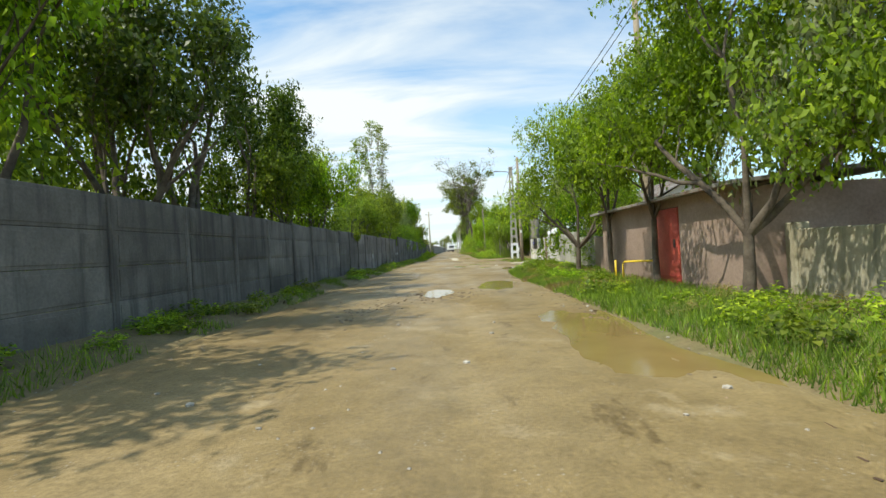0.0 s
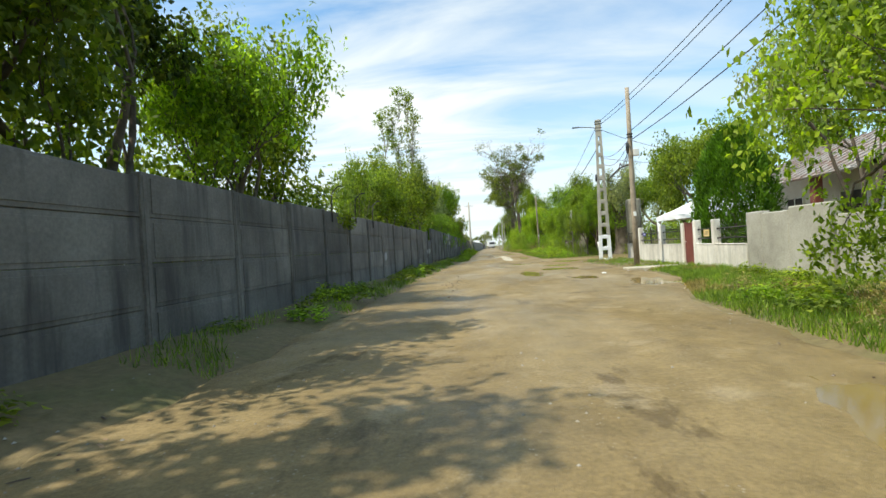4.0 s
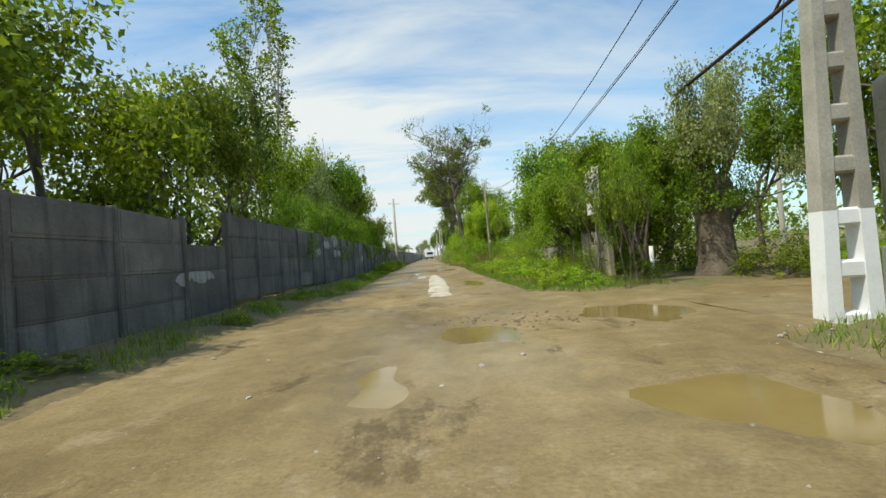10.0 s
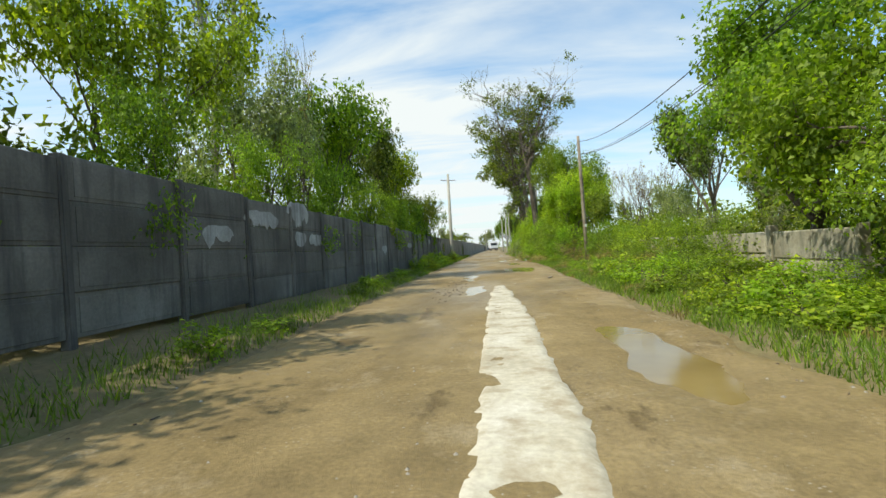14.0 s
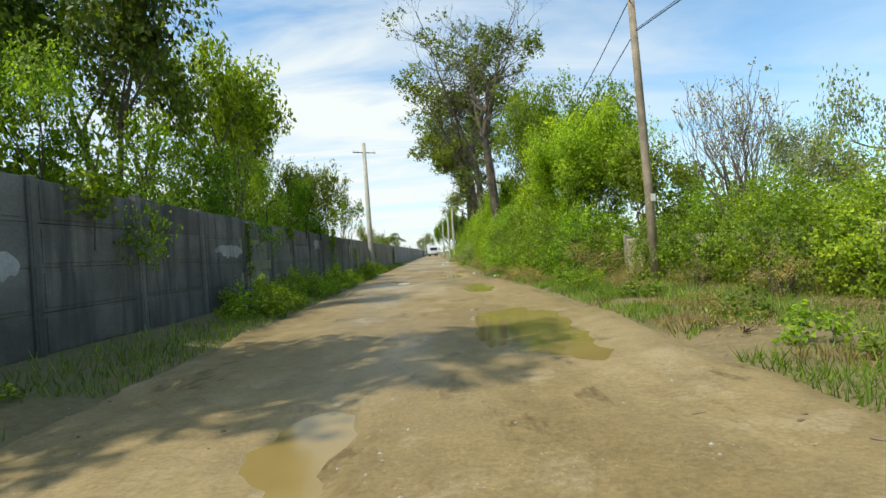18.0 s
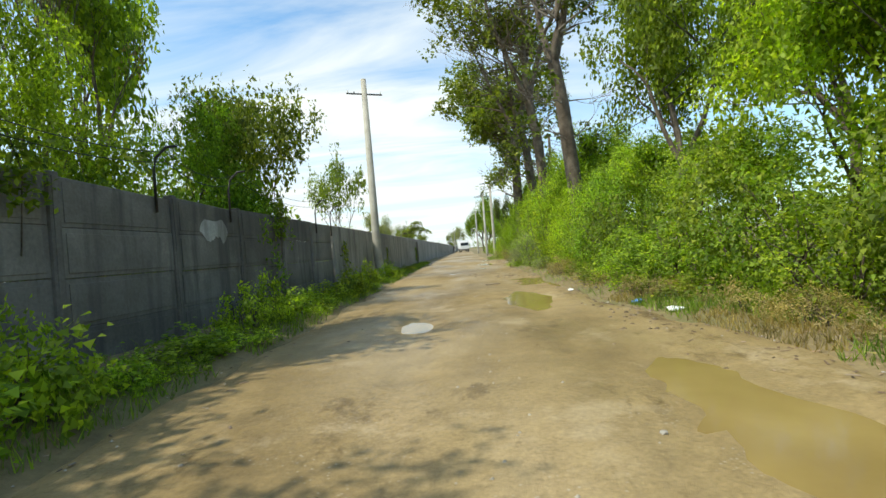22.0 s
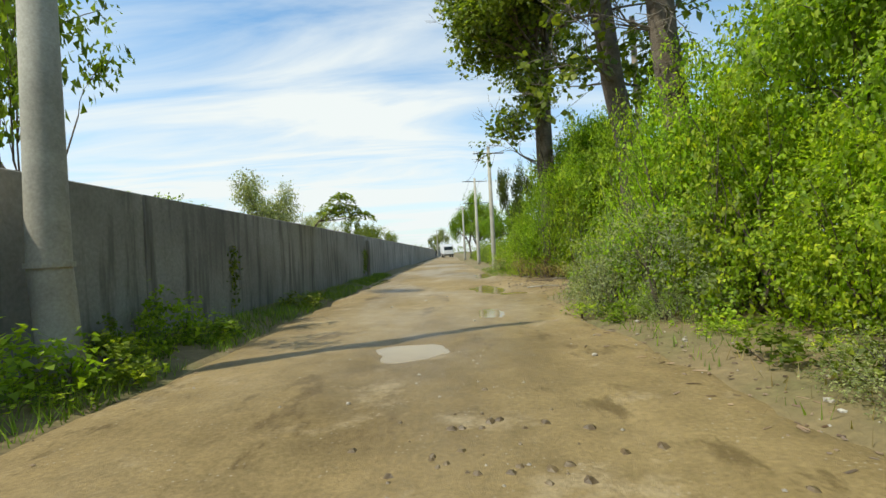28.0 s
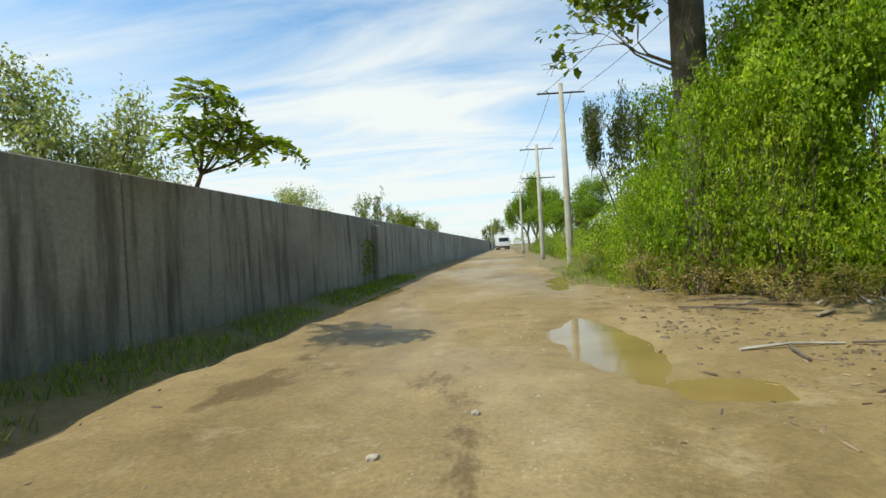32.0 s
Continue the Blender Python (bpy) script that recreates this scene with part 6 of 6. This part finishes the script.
for y, z in ((29.3, 2.55), (31.6, 2.5), (26.9, 2.5), (83.2, 2.52), (87.7, 2.48), (90.0, 2.45), (95.5, 2.4), (97.15, 2.35)):
    fence_hook(WALL_X + 0.09, y, z)
for y0, y1 in ((83.3, 87.8), (87.8, 90.1), (90.1, 95.6), (95.6, 97.2), (29.3, 31.6)):
    for dz in (0.5, 0.66):
        w_ = wire((WALL_X + 0.2, y0, 2.45 + dz), (WALL_X + 0.2, y1, 2.41 + dz), 0.22, 0.006, "slack rusty barbed wire over the fence", "barbed wire")
# climbing leaves on the walls
for y, z0, h, w in ((104.0 - 22.5, 0.9, 1.5, 0.3), (108.2, 0.3, 1.3, 0.22), (98.6, 0.4, 1.4, 0.5), (92.5, 1.8, 0.9, 0.6), (85.4, 2.0, 0.8, 0.5), (75.5, 2.1, 0.7, 0.5), (28.2, 2.0, 0.6, 0.8), (124.0, 0.4, 1.2, 0.8)):
    g = np.random.default_rng(int(y * 10))
    k = int(420 * w) + 90
    c = np.stack([WALL_X + 0.1 + 0.08 * g.random(k), y + g.normal(size=k) * w * 0.5, z0 + h * g.random(k) ** 0.8], 1)
    ob = thing("climbing_vine", "trailing vine hanging on the grey wall", "vine", 0, 0, 0, 0, "vines on the wall")
    rod("stem", [(WALL_X + 0.09, y, max(0.0, z0 - 0.5)), (WALL_X + 0.1, y + 0.08, z0 + h * 0.5), (WALL_X + 0.09, y - 0.05, z0 + h)], 0.008, BARK, ob, "", 4)
    part("leaf_mass", leaf_mesh("leaf_mass", c, 0.1, LEAF_MID, int(y)), None, ob)["kind"] = "stuff"
# dark stain strip and buttress on the poured wall
part("buttress", boxes((WALL_X + 0.1, 124.6, -0.3, WALL_X + 0.3, 125.4, 2.15), bevel=0.03), CONCRETE_OLD, poured)

# ---- grass on the verges ----


def grass_field(name, label, spots, size, material, seed):
    g = np.random.default_rng(seed)
    p = np.asarray(spots)
    k = len(p)
    a = g.random(k) * 2 * math.pi
    hgt = size * g.uniform(0.5, 1.4, k)
    wid = 0.004 + 0.007 * g.random(k)
    v = np.empty((k, 3, 3))
    sx, sy = np.cos(a) * wid, np.sin(a) * wid
    v[:, 0] = p + np.stack([sx, sy, np.zeros(k)], 1)
    v[:, 1] = p - np.stack([sx, sy, np.zeros(k)], 1)
    v[:, 2] = p + np.stack([g.normal(size=k) * hgt * 0.35, g.normal(size=k) * hgt * 0.35, hgt], 1)
    me = bpy.data.meshes.new(name)
    me.vertices.add(k * 3)
    me.vertices.foreach_set("co", v.ravel())
    me.loops.add(k * 3)
    me.loops.foreach_set("vertex_index", np.arange(k * 3, dtype=np.int32))
    me.polygons.add(k)
    me.polygons.foreach_set("loop_start", np.arange(0, k * 3, 3, dtype=np.int32))
    me.polygons.foreach_set("loop_total", np.full(k, 3, dtype=np.int32))
    me.materials.append(material)
    me.update(calc_edges=True)
    return tagged(new(name, me), label, "grass", kind="stuff")


spots_l, spots_r, spots_d = [], [], []
gr = random.Random(77)
for i in range(42000):
    y = gr.uniform(-4, 128)
    x = lerp_table(LEFT_EDGE, y) + 0.12 - abs(gr.gauss(0, 0.75))
    if x > WALL_X + 0.12 and rough(x, y, 0.6) > (0.12 if y < 24 else -0.05 if y < 46 else -0.3):
        spots_l.append((x, y, ground_z(x, y) - 0.01))
for i in range(160000):
    y = gr.choice((gr.uniform(-4, 34), gr.uniform(-4, 30), gr.uniform(34, 128), gr.uniform(48, 90)))
    x = lerp_table(RIGHT_EDGE, y) - 0.12 + abs(gr.gauss(0, 1.9))
    if x < 6.1 and rough(x, y, 0.5) > (-0.6 if y < 31 else -0.48) and not (42.0 < y < 48.4 and x > 3.5) and not (31.9 < y < 32.85 and x > 3.7) and not (90 < y < 118 and gr.random() < 0.75):
        (spots_d if rough(x, y, 0.8) > 0.22 and y > 12 else spots_r).append((x, y, ground_z(x, y) - 0.01))
grass_field("verge_grass", "uneven grass along the foot of the fence", spots_l, 0.16, GRASS, 1)
grass_field("verge_grass", "lush bright green grass on the verge", spots_r, 0.14, GRASS, 2)
grass_field("dry_grass", "dry straw-coloured grass patches on the verge", spots_d, 0.12, LEAF_DRY, 3)

# ---- far woods that close the view ----
g = np.random.default_rng(12)
cen = []
for i in range(260):
    side = g.random()
    if side < 0.3:
        x, y = -g.uniform(16, 60), g.uniform(-20, 330)
    elif side < 0.8:
        x, y = g.uniform(17, 70), g.uniform(-20, 330)
    elif side < 0.9:
        x, y = g.uniform(-60, 60), g.uniform(345, 420)
    else:
        x, y = g.uniform(-50, 50), g.uniform(-60, -22)
    h, r = g.uniform(4.0, 7.5), g.uniform(2.0, 4.0)
    if side < 0.3 and y > 95:
        h = g.uniform(2.2, 3.4)
    k = 300
    u = g.normal(size=(k, 3))
    u /= np.linalg.norm(u, axis=1)[:, None]
    q = u * np.array([r, r, h * 0.5]) * g.uniform(0.65, 1.05, (k, 1)) + np.array([x, y, h * 0.52])
    cen.append(q)
cen = np.concatenate(cen)
tagged(new("far_woods", leaf_mesh("far_woods", cen, 0.58, LEAF_MID, 5, aspect=0.9, tri=True)), "distant hedges and tree tops around the plots", "woods", kind="stuff")

# ---- truck parked far down the lane ----
truck = thing("truck", "white lorry standing far down the lane", "truck", -1.6, 212.0, 0.05, 6)
WHITE_CAB = surface("white vehicle paint", (0.72,) * 3, (0.78,) * 3, (0.8,) * 3, 2, 20, 0.35, 0.05, 0.001, 0.02)
GLASS = surface("dark cab glass", (0.02, 0.03, 0.04), (0.03, 0.04, 0.05), (0.05, 0.06, 0.07), 2, 20, 0.08, 0.02, 0.001, 0.02)
cab = part("cab", boxes((-1.2, 0, 0.7, 1.2, 1.9, 2.9), bevel=0.12), WHITE_CAB, truck)
part("windscreen", boxes((-1.05, -0.015, 1.75, 1.05, 0.02, 2.55), bevel=0.02), GLASS, cab)
for sx in (-0.85, 0.6):
    part("headlight", boxes((sx, -0.02, 0.95, sx + 0.28, 0.02, 1.12), bevel=0.01), PALE_PLASTIC, cab)
part("bumper", boxes((-1.2, -0.12, 0.45, 1.2, 0.1, 0.8), bevel=0.03), IRON, truck)
part("load_box", boxes((-1.25, 2.1, 0.95, 1.25, 8.0, 3.3), bevel=0.03), WHITE_CAB, truck)
for sx in (-1.15, 0.85):
    for y in (0.9, 5.9, 7.0):
        wh = part("wheel", tube(bmesh.new(), [(sx, y, 0.48), (sx + 0.3, y, 0.48)], 0.48, 18), CABLE, truck, "black tyre", True)
        part("rim", tube(bmesh.new(), [(sx - 0.01, y, 0.48), (sx + 0.31, y, 0.48)], 0.26, 14), PALE_PLASTIC, wh)

# ---- litter, stones and sticks ----
STONE_PALE = surface("pale rubble", (0.24, 0.21, 0.16), (0.36, 0.32, 0.26), (0.46, 0.43, 0.37), 3, 20, 0.9, 0.5, 0.006, 0.2)
BLUE_BAG = surface("crumpled blue plastic", (0.05, 0.16, 0.4), (0.07, 0.22, 0.52), (0.2, 0.35, 0.6), 8, 40, 0.4, 0.4, 0.01, 0.05)
ROCKS = []
for k in range(4):
    bm = bmesh.new()
    bmesh.ops.create_icosphere(bm, subdivisions=1, radius=1.0)
    for v in bm.verts:
        v.co *= 1 + 0.35 * noise.noise(v.co * 1.7 + Vector((k * 9, 0, 0)))
        v.co.z *= 0.6
    me = bpy.data.meshes.new("rubble_stone")
    bm.to_mesh(me)
    bm.free()
    me.materials.append(STONE_PALE)
    ROCKS.append(me)
lr = random.Random(31)
for i in range(150):
    y = lr.choice((lr.uniform(3, 12), lr.uniform(26, 42), lr.uniform(39, 49), lr.uniform(85, 110), lr.uniform(100, 120), lr.uniform(0, 120)))
    x = lr.choice((lerp_table(RIGHT_EDGE, y) + lr.gauss(0, 0.4), lr.uniform(-3.8, 1.6), lerp_table(RIGHT_EDGE, y) + lr.gauss(-0.2, 0.5)))
    s = lr.uniform(0.012, 0.04)
    o = new("rubble_stone", lr.choice(ROCKS))
    o.matrix_basis = pose(x, y, max(road_z(x, y), ground_z(x, y)) + s * 0.25, 0, 0, lr.uniform(0, 360)) @ Matrix.Diagonal((s * 1.2, s, s, 1))
    tagged(o, "small pale stone lying on the dirt", "stone", "stones on the lane")
pv, pf = [], []
for i in range(2600):
    y = lr.uniform(-2, 122)
    x = lr.choice((lr.uniform(-4.2, 2.4), lerp_table(RIGHT_EDGE, y) + lr.gauss(0, 0.35), lerp_table(LEFT_EDGE, y) + lr.gauss(0.1, 0.3), lr.gauss(-0.9, 0.25)))
    s = lr.uniform(0.006, 0.02)
    z = max(road_z(x, y), ground_z(x, y))
    b0 = len(pv)
    a = lr.random() * 6.28
    for dx, dy, dz in ((1, 0, 0), (0, 1, 0), (-1, 0, 0), (0, -1, 0), (0.1, 0.1, 0.7)):
        pv.append((x + s * (dx * math.cos(a) - dy * math.sin(a)) * lr.uniform(0.7, 1.3), y + s * (dx * math.sin(a) + dy * math.cos(a)), z + s * dz))
    pf += [(b0, b0 + 1, b0 + 4), (b0 + 1, b0 + 2, b0 + 4), (b0 + 2, b0 + 3, b0 + 4), (b0 + 3, b0, b0 + 4)]
tagged(new("gravel", mesh_of("gravel", pv, pf, STONE_PALE)), "scattered gravel on the dirt road", "gravel", kind="stuff")


def scrap(name, label, category, x, y, s, mat, seed, flat=0.4):
    bm = bmesh.new()
    bmesh.ops.create_icosphere(bm, subdivisions=2, radius=1.0)
    for v in bm.verts:
        v.co *= 1 + 0.6 * noise.noise(v.co * 2.3 + Vector((seed * 7, 1, 0)))
        v.co.z *= flat
    me = bpy.data.meshes.new(name)
    bm.to_mesh(me)
    bm.free()
    me.materials.append(mat)
    o = new(name, me)
    o.matrix_basis = pose(x, y, max(road_z(x, y), ground_z(x, y)) + s * flat * 0.5, 0, 0, seed * 50) @ Matrix.Diagonal((s * 1.4, s, s, 1))
    return tagged(o, label, category)


scrap("plastic_bag", "crumpled blue plastic bag at the verge", "litter", 1.75, 89.0, 0.1, BLUE_BAG, 1)
scrap("plastic_bag", "crumpled blue plastic bag at the verge", "litter", 2.35, 89.2, 0.09, BLUE_BAG, 2)
marker = thing("marker_plate", "small blue and white plate on a thin stake in weeds", "sign", 3.02, 111.7, ground_z(3.02, 111.7), -8)
part("stake", boxes((-0.012, 0.004, -0.1, 0.012, 0.026, 0.72)), RUST_IRON, marker, "rusty stake")
part("plate", boxes((-0.13, -0.004, 0.54, 0.13, 0.002, 0.73)), BLUE_BAG, marker)
for i in range(3):
    part("lettering", boxes((-0.1 + 0.02 * (i % 2), -0.008, 0.56 + i * 0.055, 0.09 - 0.03 * (i % 2), -0.0055, 0.59 + i * 0.055)), CANVAS, marker, "white bar of faded writing")
scrap("plastic_bag", "crumpled white plastic bag at the verge", "litter", 1.9, 87.8, 0.1, CANVAS, 4)
scrap("plastic_bag", "crumpled white plastic scrap at the verge", "litter", 1.25, 92.0, 0.07, CANVAS, 5)
scrap("plastic_cup", "small white plastic scrap on the dirt", "litter", 2.6, 31.0, 0.07, CANVAS, 6)
scrap("plastic_cup", "small white plastic scrap by the pole", "litter", 4.9, 40.6, 0.06, CANVAS, 7)
scrap("plastic_cup", "small white plastic scrap by the pole", "litter", 5.6, 39.6, 0.05, CANVAS, 8)
for k in range(16):
    x, y = lr.uniform(1.6, 4.4), lr.uniform(111.5, 118.5)
    ln = lr.uniform(0.3, 1.1)
    a = lr.uniform(0, math.pi)
    z = max(road_z(x, y), ground_z(x, y)) + 0.02
    bm = tube(bmesh.new(), [(-ln / 2, 0, 0), (0, 0.03, 0.02), (ln / 2, -0.02, 0)], [0.02, 0.018, 0.012], 5)
    me = bpy.data.meshes.new("stick")
    bm.to_mesh(me)
    bm.free()
    me.materials.append(lr.choice((BARK, BARK_PALE)))
    o = new("stick", me)
    o.matrix_basis = pose(x, y, z, 0, 0, math.degrees(a))
    tagged(o, "broken dry stick lying on the dirt", "stick", "sticks on the clearing")
for x, y, ln, a in ((1.5, 67.5, 0.5, 70), (-0.4, 95.4, 0.45, 15), (3.1, 114.6, 0.5, 40)):
    bm = boxes((-ln / 2, -0.04, 0, ln / 2, 0.04, 0.025), bevel=0.004)
    me = bpy.data.meshes.new("plank")
    bm.to_mesh(me)
    bm.free()
    me.materials.append(WOOD_POLE)
    o = new("plank", me)
    o.matrix_basis = pose(x, y, road_z(x, y) + 0.02, 0, 0, a)
    tagged(o, "weathered piece of plank on the road", "plank", "planks on the lane")

# churned clods of dark mud beside the ruts and the puddles
MUD = surface("wet dark mud", (0.07, 0.046, 0.022), (0.115, 0.078, 0.037), (0.17, 0.12, 0.06), 4.0, 30, 0.5, 0.6, 0.01, 0.1)
mr = random.Random(53)
mv, mf = [], []
for cx, cy, rx, ry, count in ((-0.5, 12.9, 0.9, 1.2, 160), (-1.9, 10.6, 0.5, 1.6, 80), (2.7, 10.4, 0.45, 1.6, 110), (2.6, 8.0, 0.3, 1.2, 60), (-2.6, 30.0, 0.4, 3.0, 70), (1.2, 44.2, 1.3, 0.9, 110), (-1.7, 66.0, 0.35, 4.0, 120), (1.3, 88.5, 0.3, 3.0, 70), (0.6, 99.0, 0.6, 1.0, 70), (-0.8, 101.0, 0.7, 0.8, 50), (1.6, 114.5, 0.9, 2.2, 140), (2.4, 111.6, 0.6, 1.0, 80)):
    for i in range(count):
        x, y, q = mr.gauss(cx, rx * 0.6), mr.gauss(cy, ry * 0.6), mr.uniform(0.012, 0.045)
        z, b0, a = road_z(x, y), len(mv), mr.random() * 6.283
        for j in range(6):
            t = a + j * math.pi / 3
            mv.append((x + math.cos(t) * q * mr.uniform(0.8, 1.5), y + math.sin(t) * q * mr.uniform(0.8, 1.5), z - 0.004))
        for j in range(3):
            t = a + 0.5 + j * 2.094
            mv.append((x + math.cos(t) * q * 0.5, y + math.sin(t) * q * 0.5, z + q * mr.uniform(0.3, 0.65)))
        mf += [(b0 + 6, b0 + 7, b0 + 8)] + [f_ for j in range(3) for f_ in ((b0 + 2 * j, b0 + 2 * j + 1, b0 + 6 + j), (b0 + 2 * j + 1, b0 + (2 * j + 2) % 6, b0 + 6 + (j + 1) % 3), (b0 + 2 * j + 1, b0 + 6 + (j + 1) % 3, b0 + 6 + j))]
tagged(new("mud_clods", mesh_of("mud_clods", mv, mf, MUD)), "churned clods of dark wet mud on the dirt road", "mud", kind="stuff")

# wood chips, dry leaves and crumbs of concrete trodden into the clearing and along the verge
cr = random.Random(31)
verts, faces = [], []
for i in range(2600):
    if i < 900:
        x, y = cr.gauss(2.6, 1.1), cr.uniform(110.5, 119.5)
    elif i < 1500:
        y = cr.uniform(78, 110)
        x = lerp_table(RIGHT_EDGE, y) + cr.gauss(0.0, 0.3)
    else:
        y = cr.uniform(0, 120)
        x = (lerp_table(LEFT_EDGE, y) + abs(cr.gauss(0.1, 0.5))) if cr.random() < 0.5 else (lerp_table(RIGHT_EDGE, y) - abs(cr.gauss(0.1, 0.5)))
    z = max(road_z(x, y), ground_z(x, y)) + 0.004
    ln, wd, th, a = cr.choice((0.012, 0.02, 0.03, 0.06)) * cr.uniform(0.7, 1.2), cr.uniform(0.005, 0.014), cr.uniform(0.003, 0.009), cr.random() * 6.283
    ux, uy = math.cos(a) * ln, math.sin(a) * ln
    vx, vy = -math.sin(a) * wd, math.cos(a) * wd
    b0 = len(verts)
    verts += [(x - ux - vx, y - uy - vy, z), (x + ux - vx, y + uy - vy, z), (x + ux * 0.8 + vx, y + uy * 0.8 + vy, z), (x - ux * 0.9 + vx, y - uy * 0.9 + vy, z),
              (x - ux * 0.7, y - uy * 0.7, z + th), (x + ux * 0.7, y + uy * 0.7, z + th)]
    faces += [(b0, b0 + 1, b0 + 5, b0 + 4), (b0 + 1, b0 + 2, b0 + 5), (b0 + 2, b0 + 3, b0 + 4, b0 + 5), (b0 + 3, b0, b0 + 4)]
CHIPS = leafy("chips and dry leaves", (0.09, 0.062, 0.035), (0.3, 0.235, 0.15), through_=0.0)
tagged(new("chips", mesh_of("chips", verts, faces, CHIPS)), "wood chips, dry leaves and crumbs scattered on the dirt", "debris", kind="stuff")
